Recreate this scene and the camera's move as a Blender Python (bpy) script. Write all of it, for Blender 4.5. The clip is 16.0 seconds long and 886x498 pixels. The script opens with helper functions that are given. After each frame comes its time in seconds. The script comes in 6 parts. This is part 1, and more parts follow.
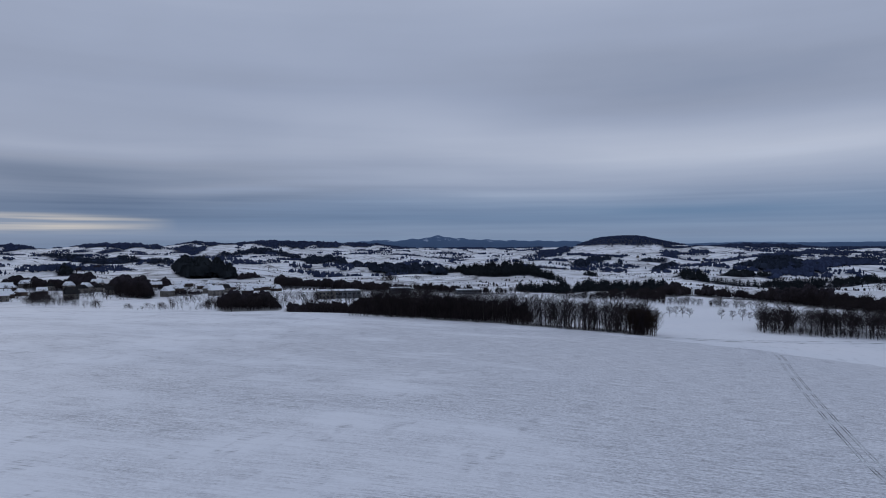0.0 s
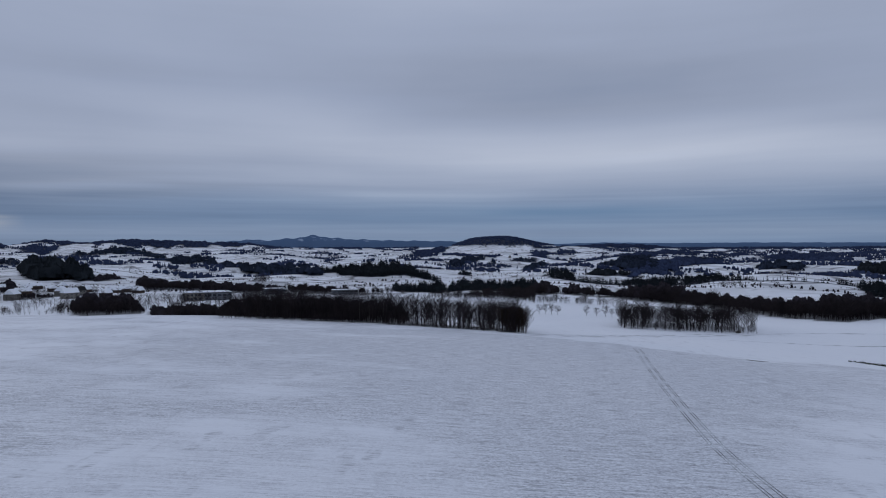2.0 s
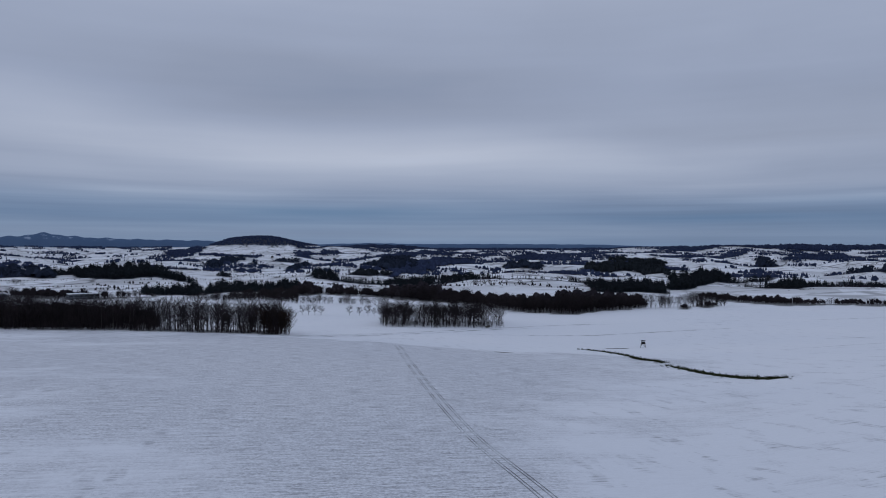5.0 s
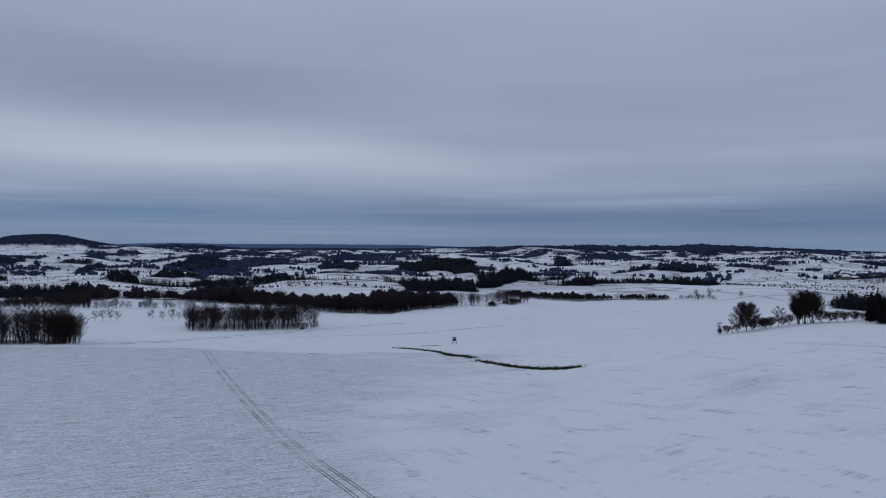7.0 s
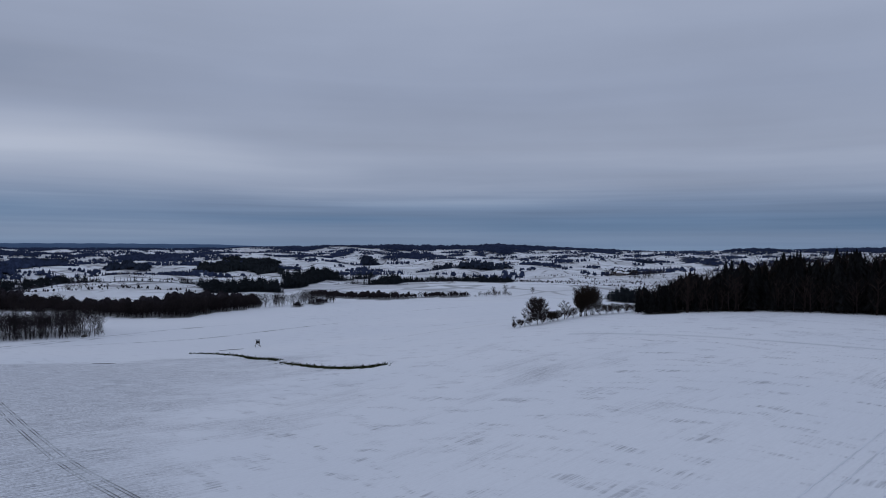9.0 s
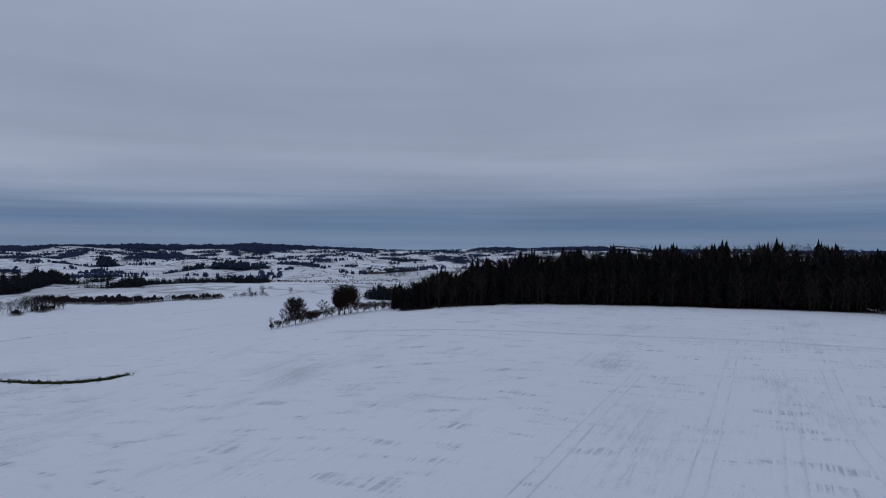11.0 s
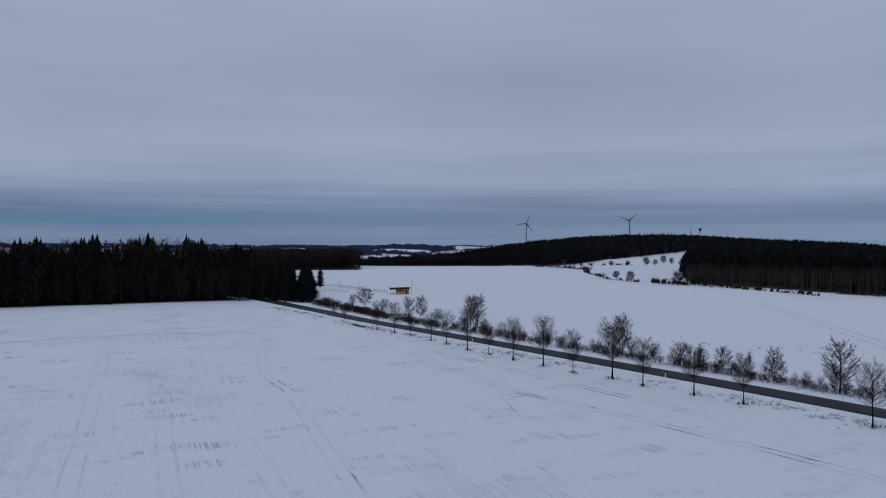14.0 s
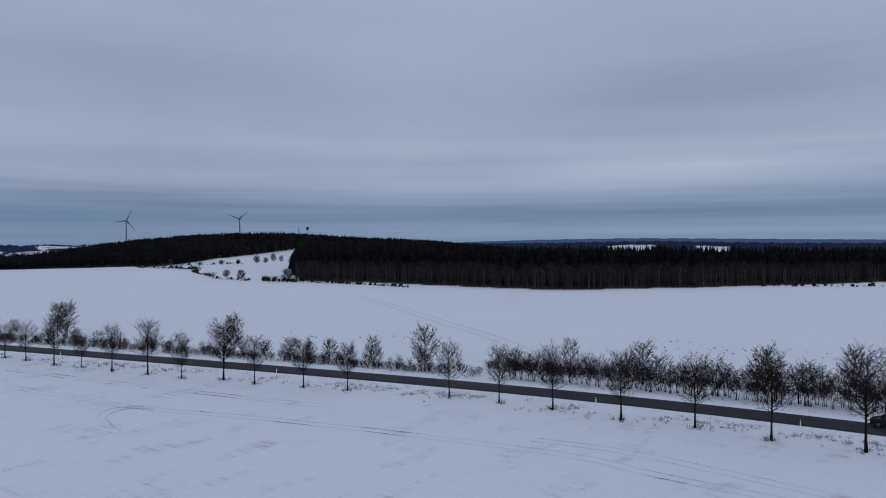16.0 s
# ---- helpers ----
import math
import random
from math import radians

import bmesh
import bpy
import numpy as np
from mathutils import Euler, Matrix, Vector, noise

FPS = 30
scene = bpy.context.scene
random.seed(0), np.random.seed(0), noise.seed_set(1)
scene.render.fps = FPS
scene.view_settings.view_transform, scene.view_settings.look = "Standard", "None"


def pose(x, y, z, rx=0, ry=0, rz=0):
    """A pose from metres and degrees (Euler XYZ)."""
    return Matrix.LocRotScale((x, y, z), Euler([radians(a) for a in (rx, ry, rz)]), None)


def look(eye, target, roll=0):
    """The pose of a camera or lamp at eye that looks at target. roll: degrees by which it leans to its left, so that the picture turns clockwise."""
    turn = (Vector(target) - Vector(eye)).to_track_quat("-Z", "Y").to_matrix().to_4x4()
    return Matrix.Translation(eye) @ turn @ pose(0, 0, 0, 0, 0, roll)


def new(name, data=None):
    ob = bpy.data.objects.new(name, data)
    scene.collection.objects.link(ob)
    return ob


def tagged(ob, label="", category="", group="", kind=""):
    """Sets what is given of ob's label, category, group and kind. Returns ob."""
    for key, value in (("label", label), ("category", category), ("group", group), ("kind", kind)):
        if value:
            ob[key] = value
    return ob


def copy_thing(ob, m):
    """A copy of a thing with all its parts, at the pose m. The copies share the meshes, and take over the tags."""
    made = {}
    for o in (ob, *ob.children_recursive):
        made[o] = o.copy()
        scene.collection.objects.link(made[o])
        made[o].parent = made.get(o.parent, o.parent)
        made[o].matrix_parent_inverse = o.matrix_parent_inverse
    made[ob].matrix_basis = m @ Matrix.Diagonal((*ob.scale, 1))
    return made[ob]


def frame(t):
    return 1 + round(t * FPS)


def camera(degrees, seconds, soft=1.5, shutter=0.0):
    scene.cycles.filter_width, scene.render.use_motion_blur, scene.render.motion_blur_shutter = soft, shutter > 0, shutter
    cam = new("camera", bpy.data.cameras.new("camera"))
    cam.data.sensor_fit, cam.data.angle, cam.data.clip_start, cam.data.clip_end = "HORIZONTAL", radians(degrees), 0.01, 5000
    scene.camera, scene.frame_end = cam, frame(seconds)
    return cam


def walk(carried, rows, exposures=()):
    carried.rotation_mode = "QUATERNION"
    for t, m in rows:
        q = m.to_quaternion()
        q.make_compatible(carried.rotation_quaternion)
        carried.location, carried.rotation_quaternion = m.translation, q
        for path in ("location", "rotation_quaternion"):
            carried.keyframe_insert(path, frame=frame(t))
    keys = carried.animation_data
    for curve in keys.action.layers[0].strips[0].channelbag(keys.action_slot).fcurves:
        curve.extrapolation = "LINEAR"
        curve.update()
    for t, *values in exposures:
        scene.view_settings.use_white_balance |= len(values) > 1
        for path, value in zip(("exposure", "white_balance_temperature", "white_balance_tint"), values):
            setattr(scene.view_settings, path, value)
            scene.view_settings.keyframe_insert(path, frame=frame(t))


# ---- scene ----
from math import atan, atan2, cos, exp, hypot, pi, sin, sqrt, tan

EYE = 21.0            # the drone hovers this high over the field
cam = camera(65.16, 16.0, soft=1.0)

# seconds, bearing (clockwise from +y), tilt, lean
TURN = [
    (0.0, 9.84, -0.20, -0.31), (0.5, 11.84, -0.23, -0.32), (1.0, 14.16, -0.22, -0.26), (1.5, 17.49, -0.22, -0.20),
    (2.0, 20.02, -0.25, -0.18), (2.5, 22.60, -0.25, -0.14), (3.0, 27.34, -0.29, -0.05), (3.2, 28.62, -0.29, -0.02),
    (5.3, 41.85, -0.23, 0.16), (5.5, 43.60, -0.23, 0.18), (6.0, 46.80, -0.205, 0.19), (6.5, 50.44, -0.20, 0.22),
    (7.0, 54.53, -0.16, 0.23), (7.5, 58.46, -0.15, 0.21), (8.0, 62.25, -0.14, 0.23), (8.2, 63.82, -0.14, 0.23),
    (10.3, 83.05, -0.13, 0.22), (10.5, 85.24, -0.13, 0.21), (11.0, 90.20, -0.14, 0.13), (11.5, 95.22, -0.16, 0.09),
    (12.0, 101.60, -0.21, 0.00), (12.5, 113.17, -0.23, 0.14), (13.0, 123.87, -0.31, 0.24), (13.5, 130.45, -0.40, 0.21),
    (14.0, 138.96, -0.46, 0.22), (14.5, 148.01, -0.53, -0.02), (15.0, 156.79, -0.59, -0.23), (15.5, 164.68, -0.61, -0.21),
    (16.0, 170.35, -0.54, -0.07)]
walk(cam, [(t, pose(0, 0, EYE, 0, 0, -a) @ pose(0, 0, 0, 90 + p, 0, 0) @ pose(0, 0, 0, 0, 0, r)) for t, a, p, r in TURN],
     [(0.0, -0.03), (3.0, -0.03), (6.0, -0.06), (8.0, -0.08), (11.0, -0.15), (12.5, -0.08), (14.5, -0.08), (16.0, 0.0)])

# ------------------------------------------------------------------ sky and light
SUN_AZ, SUN_EL = -27.0, 9.0
world = bpy.data.worlds.new("overcast_sky")
scene.world = world
world.use_nodes = True


class Nodes:
    """A short way to chain shader nodes."""

    def __init__(self, tree):
        self.tree = tree
        tree.nodes.clear()

    def add(self, kind, **values):
        node = self.tree.nodes.new(kind)
        for key, value in values.items():
            if key in ("operation", "blend_type", "data_type", "sky_type", "sun_disc", "sun_elevation", "sun_rotation",
                       "attribute_name", "noise_dimensions", "distance", "feature", "wave_type", "bands_direction"):
                if key == "operation":
                    node.operation = value
                elif key == "blend_type":
                    node.blend_type = value
                elif key == "data_type":
                    node.data_type = value
                elif key == "sky_type":
                    node.sky_type = value
                elif key == "sun_disc":
                    node.sun_disc = value
                elif key == "sun_elevation":
                    node.sun_elevation = value
                elif key == "sun_rotation":
                    node.sun_rotation = value
                elif key == "attribute_name":
                    node.attribute_name = value
                elif key == "feature":
                    node.feature = value
        return node

    def link(self, a, b):
        self.tree.links.new(a, b)

    def put(self, socket, value):
        if isinstance(value, bpy.types.NodeSocket):
            self.link(value, socket)
        else:
            socket.default_value = value

    def math(self, op, a, b=0.0, c=0.0):
        n = self.add("ShaderNodeMath", operation=op)
        for s, v in zip(n.inputs, (a, b, c)):
            self.put(s, v)
        return n.outputs[0]

    def mix(self, fac, a, b, blend="MIX"):
        n = self.add("ShaderNodeMix", data_type="RGBA", blend_type=blend)
        self.put(n.inputs[0], fac)
        for s, v in ((n.inputs[6], a), (n.inputs[7], b)):
            self.put(s, (*v, 1) if isinstance(v, tuple) and len(v) == 3 else v)
        return n.outputs[2]

    def noise(self, vector, scale, detail=4.0, rough=0.5):
        n = self.add("ShaderNodeTexNoise")
        self.link(vector, n.inputs["Vector"])
        n.inputs["Scale"].default_value, n.inputs["Detail"].default_value, n.inputs["Roughness"].default_value = scale, detail, rough
        return n.outputs[0]

    def ramp(self, fac, stops):
        n = self.add("ShaderNodeValToRGB")
        self.link(fac, n.inputs[0])
        while len(n.color_ramp.elements) < len(stops):
            n.color_ramp.elements.new(0.5)
        for e, (at, c) in zip(n.color_ramp.elements, stops):
            e.position = at
            e.color = (c, c, c, 1) if isinstance(c, (int, float)) else (*c, 1)
        return n.outputs[0]

    def split(self, v):
        n = self.add("ShaderNodeSeparateXYZ")
        self.link(v, n.inputs[0])
        return n.outputs

    def join(self, x, y, z=0.0):
        n = self.add("ShaderNodeCombineXYZ")
        for s, v in zip(n.inputs, (x, y, z)):
            self.put(s, v)
        return n.outputs[0]


def sky_nodes():
    n = Nodes(world.node_tree)
    way = n.add("ShaderNodeTexCoord").outputs["Generated"]
    x, y, z = n.split(way)
    # bearing and height over the horizon in degrees, wavering a little so that no band of cloud is ruled
    mid = radians(75)
    side = n.math("SUBTRACT", n.math("MULTIPLY", x, cos(mid)), n.math("MULTIPLY", y, sin(mid)))
    ahead = n.math("ADD", n.math("MULTIPLY", x, sin(mid)), n.math("MULTIPLY", y, cos(mid)))
    az = n.math("ADD", n.math("MULTIPLY", n.math("ARCTAN2", side, ahead), 180 / pi), 75.0)
    el = n.math("MULTIPLY", n.math("ARCSINE", z), 180 / pi)
    waver = n.noise(n.join(n.math("MULTIPLY", az, 0.030), n.math("MULTIPLY", el, 0.16), 2.0), 1.0, 1.0, 0.4)
    low = n.ramp(n.math("MULTIPLY", el, 0.1), [(0.0, 0.25), (0.6, 1.0)])
    band = n.math("ADD", el, n.math("MULTIPLY", n.math("MULTIPLY", n.math("SUBTRACT", waver, 0.5), low), 2.2))
    drift = n.math("ADD", az, n.math("MULTIPLY", n.math("SUBTRACT", n.noise(n.join(n.math("MULTIPLY", az, 0.04), n.math("MULTIPLY", el, 0.35), 9.0), 1.0, 2.0), 0.5), 22.0))
    colour = n.ramp(n.math("MULTIPLY", band, 1 / 40), [
        (0.00, (0.165, 0.240, 0.375)), (0.025, (0.200, 0.268, 0.397)), (0.055, (0.152, 0.224, 0.357)), (0.0825, (0.187, 0.257, 0.392)), (0.125, (0.285, 0.342, 0.470)),
        (0.19, (0.328, 0.381, 0.507)), (0.30, (0.310, 0.364, 0.497)), (0.44, (0.335, 0.390, 0.525)), (0.65, (0.40, 0.455, 0.59))])

    def lobe(a0, e0, wa, we, amount, slope=0.0):
        """A lens of thicker or thinner cloud."""
        p = n.math("DIVIDE", n.math("SUBTRACT", drift, a0), wa)
        q = n.math("SUBTRACT", band, e0)
        if slope:
            q = n.math("SUBTRACT", q, n.math("MULTIPLY", n.math("SUBTRACT", drift, a0), slope))
        q = n.math("DIVIDE", q, we)
        d = n.math("ADD", n.math("MULTIPLY", p, p), n.math("MULTIPLY", q, q))
        return n.math("MULTIPLY", n.math("EXPONENT", n.math("MULTIPLY", d, -1.0)), amount)

    # thin places, through which the light comes
    tone = n.math("ADD", lobe(33, 7.2, 15, 1.9, 0.36), lobe(9, 9.8, 17, 1.7, 0.18, -0.07))
    for a in ((55, 6.3, 11, 1.2, 0.18), (18, 4.1, 9, 0.40, 0.20), (70, 3.6, 9, 0.45, 0.24), (-9, 4.6, 5, 0.35, 0.16), (112, 6.2, 16, 2.2, 0.06), (189, 5.6, 14, 1.8, 0.24), (172, 3.9, 9, 0.5, 0.10), (-2, 7.6, 9, 0.9, 0.07)):
        tone = n.math("ADD", tone, lobe(*a))
    # thick, darker cloud
    for a in ((-20, 5.7, 11, 1.2, -0.27), (-12, 12.6, 14, 2.2, -0.07), (32, 12.8, 14, 3.0, -0.15), (-18, 3.3, 12, 0.9, -0.30), (67, 11, 10, 2.6, -0.06), (190, 12, 13, 2.3, -0.10), (152, 3.1, 15, 0.8, -0.05), (108, 2.2, 14, 1.5, -0.16), (186, 1.3, 26, 1.1, 0.16), (36, 2.0, 20, 1.6, 0.13),
              (190, 2.6, 13, 0.4, -0.06), (98, 9.5, 18, 2.0, -0.04), (150, 13, 14, 2.5, -0.05)):
        tone = n.math("ADD", tone, lobe(*a))
    # long streaks, finer near the horizon
    streaks = n.noise(n.join(n.math("MULTIPLY", az, 0.030), n.math("MULTIPLY", band, 0.55), 4.0), 1.0, 4.0, 0.5)
    fine = n.noise(n.join(n.math("MULTIPLY", az, 0.05), n.math("MULTIPLY", el, 2.6), 14.0), 1.0, 3.0, 0.5)
    fade = n.ramp(n.math("MULTIPLY", el, 0.05), [(0.0, 1.0), (0.28, 0.9), (0.5, 0.22), (1.0, 0.16)])
    tone = n.math("ADD", tone, n.math("MULTIPLY", n.math("MULTIPLY", n.math("SUBTRACT", streaks, 0.5), 0.55), fade))
    tone = n.math("ADD", tone, n.math("MULTIPLY", n.math("MULTIPLY", n.math("SUBTRACT", fine, 0.5), 0.42), n.ramp(n.math("MULTIPLY", el, 0.1), [(0.0, 0.7), (0.38, 0.8), (0.52, 0.0)])))
    soft = n.noise(n.join(n.math("MULTIPLY", az, 0.05), n.math("MULTIPLY", el, 0.12), 21.0), 1.0, 4.0, 0.5)
    tone = n.math("ADD", n.math("ADD", tone, 1.0), n.math("MULTIPLY", n.math("SUBTRACT", soft, 0.5), 0.22))
    colour = n.mix(1.0, colour, n.join(tone, tone, tone), "MULTIPLY")
    colour = n.mix(n.ramp(n.math("SUBTRACT", tone, 0.5), [(0.50, 0.0), (0.85, 1.0)]), colour, n.mix(1.0, colour, (1.05, 1.005, 0.935), "MULTIPLY"))
    # thick cloud is a colder grey
    colour = n.mix(n.ramp(tone, [(0.62, 1.0), (0.90, 0.0)]), colour, n.mix(1.0, colour, (0.90, 0.99, 1.08), "MULTIPLY"))
    # clear blue behind the gaps low over the land
    blue_gap = lobe(29, 2.8, 7, 0.42, 0.55)
    for a in ((84, 1.5, 13, 0.8, 0.45), (62, 2.2, 9, 0.45, 0.40), (112, 1.7, 16, 0.8, 0.55), (140, 1.8, 16, 0.6, 0.15), (20, 2.3, 16, 0.6, 0.12)):
        blue_gap = n.math("ADD", blue_gap, lobe(*a))
    colour = n.mix(n.math("MINIMUM", blue_gap, 0.8), colour, (0.100, 0.190, 0.330))
    # the brighter gap low in the cloud, where the hidden sun stands
    sx, sy = sin(radians(SUN_AZ)), cos(radians(SUN_AZ))
    near = n.math("ADD", n.math("MULTIPLY", x, sx), n.math("MULTIPLY", y, sy))
    streak = n.ramp(n.noise(n.join(n.math("MULTIPLY", x, 3.0), n.math("MULTIPLY", y, 3.0), n.math("MULTIPLY", z, 90.0)), 1.0, 3.0), [(0.42, 0.15), (0.58, 1.0)])
    gap = n.math("MULTIPLY", n.ramp(near, [(0.962, 0.0), (0.992, 1.0)]),
                 n.ramp(n.math("MULTIPLY", n.math("ABSOLUTE", n.math("SUBTRACT", z, 0.032)), 10.0), [(0.06, 1.0), (0.15, 0.0)]))
    colour = n.mix(n.math("MULTIPLY", n.math("MULTIPLY", gap, streak), 0.9), colour, (0.60, 0.57, 0.54))
    sky = n.add("ShaderNodeTexSky", sky_type="NISHITA", sun_disc=False, sun_elevation=radians(SUN_EL), sun_rotation=radians(SUN_AZ))
    veil, blue = n.add("ShaderNodeBackground"), n.add("ShaderNodeBackground")
    n.link(colour, veil.inputs[0])
    veil.inputs[1].default_value = 1.0
    n.link(sky.outputs[0], blue.inputs[0])
    blue.inputs[1].default_value = 0.05
    both, out = n.add("ShaderNodeMixShader"), n.add("ShaderNodeOutputWorld")
    both.inputs[0].default_value = 0.995
    n.link(blue.outputs[0], both.inputs[1])
    n.link(veil.outputs[0], both.inputs[2])
    n.link(both.outputs[0], out.inputs[0])


sky_nodes()
lamp = bpy.data.lights.new("sun", "SUN")
lamp.energy, lamp.angle, lamp.color = 0.35, radians(25), (1.0, 0.96, 0.90)
sun = new("sun", lamp)
sun.matrix_world = look((0, 0, 300), (-sin(radians(SUN_AZ)) * 100, -cos(radians(SUN_AZ)) * 100, 300 - 100 * tan(radians(SUN_EL))))


# ------------------------------------------------------------------ materials
def material(name, dark, light, scale=3.0, rough=0.8, bump=0.3, metal=0.0, island=0.0, own=0.0, spec=0.0):
    """Two colours mixed by noise at two sizes, with relief; island / own: how far pieces or objects differ in tone."""
    m = bpy.data.materials.new(name)
    m.use_nodes = True
    n = Nodes(m.node_tree)
    at = n.add("ShaderNodeTexCoord").outputs["Object"]
    coarse, fine = n.noise(at, scale, 4.0), n.noise(at, scale * 7.3, 3.0, 0.6)
    fac = n.ramp(n.math("ADD", n.math("MULTIPLY", coarse, 0.6), n.math("MULTIPLY", fine, 0.4)), [(0.32, 0.0), (0.68, 1.0)])
    colour = n.mix(fac, dark, light)
    if island:
        k = n.add("ShaderNodeNewGeometry").outputs["Random Per Island"]
        colour = n.mix(1.0, colour, n.ramp(k, [(0.0, 1 - island), (1.0, 1 + island)]), "MULTIPLY")
    if own:
        k = n.add("ShaderNodeObjectInfo").outputs["Random"]
        colour = n.mix(1.0, colour, n.ramp(k, [(0.0, 1 - own), (1.0, 1 + own)]), "MULTIPLY")
    b = n.add("ShaderNodeBsdfPrincipled")
    n.link(colour, b.inputs["Base Color"])
    b.inputs["Roughness"].default_value, b.inputs["Metallic"].default_value = rough, metal
    b.inputs["Specular IOR Level"].default_value = spec
    if bump:
        r = n.add("ShaderNodeBump")
        r.inputs["Strength"].default_value, r.inputs["Distance"].default_value = bump, 0.05
        n.link(fine, r.inputs["Height"])
        n.link(r.outputs[0], b.inputs["Normal"])
    n.link(b.outputs[0], n.add("ShaderNodeOutputMaterial").inputs[0])
    return m


ROWS_AZ = radians(115.0)      # the drill rows of the near field run this way


def snow_material():
    m = bpy.data.materials.new("field_snow")
    m.use_nodes = True
    n = Nodes(m.node_tree)
    at = n.add("ShaderNodeTexCoord").outputs["Object"]
    x, y, z = n.split(at)
    along = n.math("ADD", n.math("MULTIPLY", x, sin(ROWS_AZ)), n.math("MULTIPLY", y, cos(ROWS_AZ)))
    across = n.math("SUBTRACT", n.math("MULTIPLY", x, cos(ROWS_AZ)), n.math("MULTIPLY", y, sin(ROWS_AZ)))
    stub = n.add("ShaderNodeAttribute", attribute_name="stubble").outputs["Fac"]
    # rows of stubble, broken up, and drifts that cover them in patches
    rows = n.noise(n.join(n.math("MULTIPLY", across, 3.4), n.math("MULTIPLY", along, 0.20)), 1.0, 4.0, 0.7)
    tram = n.noise(n.join(n.math("MULTIPLY", across, 1.1), n.math("MULTIPLY", along, 0.010), 3.0), 1.0, 2.0)
    specks = n.noise(at, 2.3, 4.0, 0.8)
    drift = n.noise(n.join(n.math("MULTIPLY", across, 0.055), n.math("MULTIPLY", along, 0.030), 7.0), 1.0, 5.0, 0.6)
    wide = n.noise(at, 0.006, 3.0)
    fray = n.math("ADD", n.math("MULTIPLY", rows, 0.66), n.math("MULTIPLY", specks, 0.62))
    patch = n.math("ADD", n.math("MULTIPLY", drift, 0.9), n.math("ADD", n.math("MULTIPLY", tram, 0.24), n.math("MULTIPLY", wide, 0.2)))
    patch = n.ramp(n.math("ADD", patch, n.math("MULTIPLY", n.math("SUBTRACT", stub, 0.5), 0.8)), [(0.73, 0.0), (0.93, 1.0)])
    cover = n.math("MULTIPLY", n.ramp(fray, [(0.55, 0.0), (0.78, 1.0)]), n.math("ADD", n.math("MULTIPLY", patch, 0.68), 0.08))
    lines = n.noise(n.join(n.math("MULTIPLY", across, 2.8), n.math("MULTIPLY", along, 0.10), 11.0), 1.0, 3.0, 0.65)
    gusts = n.noise(n.join(n.math("MULTIPLY", across, 0.11), n.math("MULTIPLY", along, 0.26), 5.0), 1.0, 4.0, 0.6)
    bare = n.math("MULTIPLY", n.ramp(gusts, [(0.53, 0.0), (0.66, 1.0)]), n.ramp(lines, [(0.44, 0.0), (0.60, 1.0)]))
    bare = n.math("MULTIPLY", bare, n.ramp(stub, [(0.22, 0.05), (0.55, 0.60)]))
    cover = n.math("MAXIMUM", cover, bare)
    tint = n.mix(n.noise(at, 0.02, 3.0), (0.795, 0.825, 0.880), (0.89, 0.905, 0.938))
    # far off each field has its own cover
    cells = n.add("ShaderNodeTexVoronoi", feature="F1")
    n.link(n.join(n.math("ADD", x, n.math("MULTIPLY", wide, 60.0)), y), cells.inputs["Vector"])
    cells.inputs["Scale"].default_value = 0.0075
    one = n.split(cells.outputs["Color"])[0]
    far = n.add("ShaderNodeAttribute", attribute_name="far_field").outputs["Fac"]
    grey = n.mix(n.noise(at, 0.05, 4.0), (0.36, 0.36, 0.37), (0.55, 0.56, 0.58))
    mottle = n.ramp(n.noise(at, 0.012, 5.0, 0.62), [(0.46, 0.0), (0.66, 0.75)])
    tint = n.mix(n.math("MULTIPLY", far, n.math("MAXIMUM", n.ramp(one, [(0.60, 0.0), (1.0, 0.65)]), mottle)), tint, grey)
    edges = n.add("ShaderNodeTexVoronoi", feature="DISTANCE_TO_EDGE")
    n.link(n.join(n.math("ADD", x, n.math("MULTIPLY", wide, 60.0)), n.math("MULTIPLY", y, 1.6)), edges.inputs["Vector"])
    edges.inputs["Scale"].default_value = 0.011
    hedge = n.math("MULTIPLY", n.ramp(edges.outputs["Distance"], [(0.02, 0.8), (0.06, 0.0)]), n.ramp(n.noise(at, 0.02, 3.0), [(0.42, 0.0), (0.55, 1.0)]))
    tint = n.mix(n.math("MULTIPLY", far, hedge), tint, (0.07, 0.065, 0.07))
    soil = n.mix(wide, (0.125, 0.126, 0.150), (0.222, 0.228, 0.262))
    colour = n.mix(cover, tint, soil)
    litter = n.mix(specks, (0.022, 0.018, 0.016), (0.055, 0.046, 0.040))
    # far off, the litter's colour is shifted to the blue of haze
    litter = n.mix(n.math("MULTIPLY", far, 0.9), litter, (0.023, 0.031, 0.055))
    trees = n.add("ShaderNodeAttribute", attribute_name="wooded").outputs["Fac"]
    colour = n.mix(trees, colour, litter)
    b = n.add("ShaderNodeBsdfPrincipled")
    n.link(colour, b.inputs["Base Color"])
    b.inputs["Roughness"].default_value, b.inputs["Specular IOR Level"].default_value = 0.75, 0.2
    r = n.add("ShaderNodeBump")
    r.inputs["Strength"].default_value, r.inputs["Distance"].default_value = 0.5, 0.25
    n.link(n.math("ADD", n.math("MULTIPLY", drift, 1.2), n.math("MULTIPLY", fray, 0.3)), r.inputs["Height"])
    n.link(r.outputs[0], b.inputs["Normal"])
    n.link(b.outputs[0], n.add("ShaderNodeOutputMaterial").inputs[0])
    return m


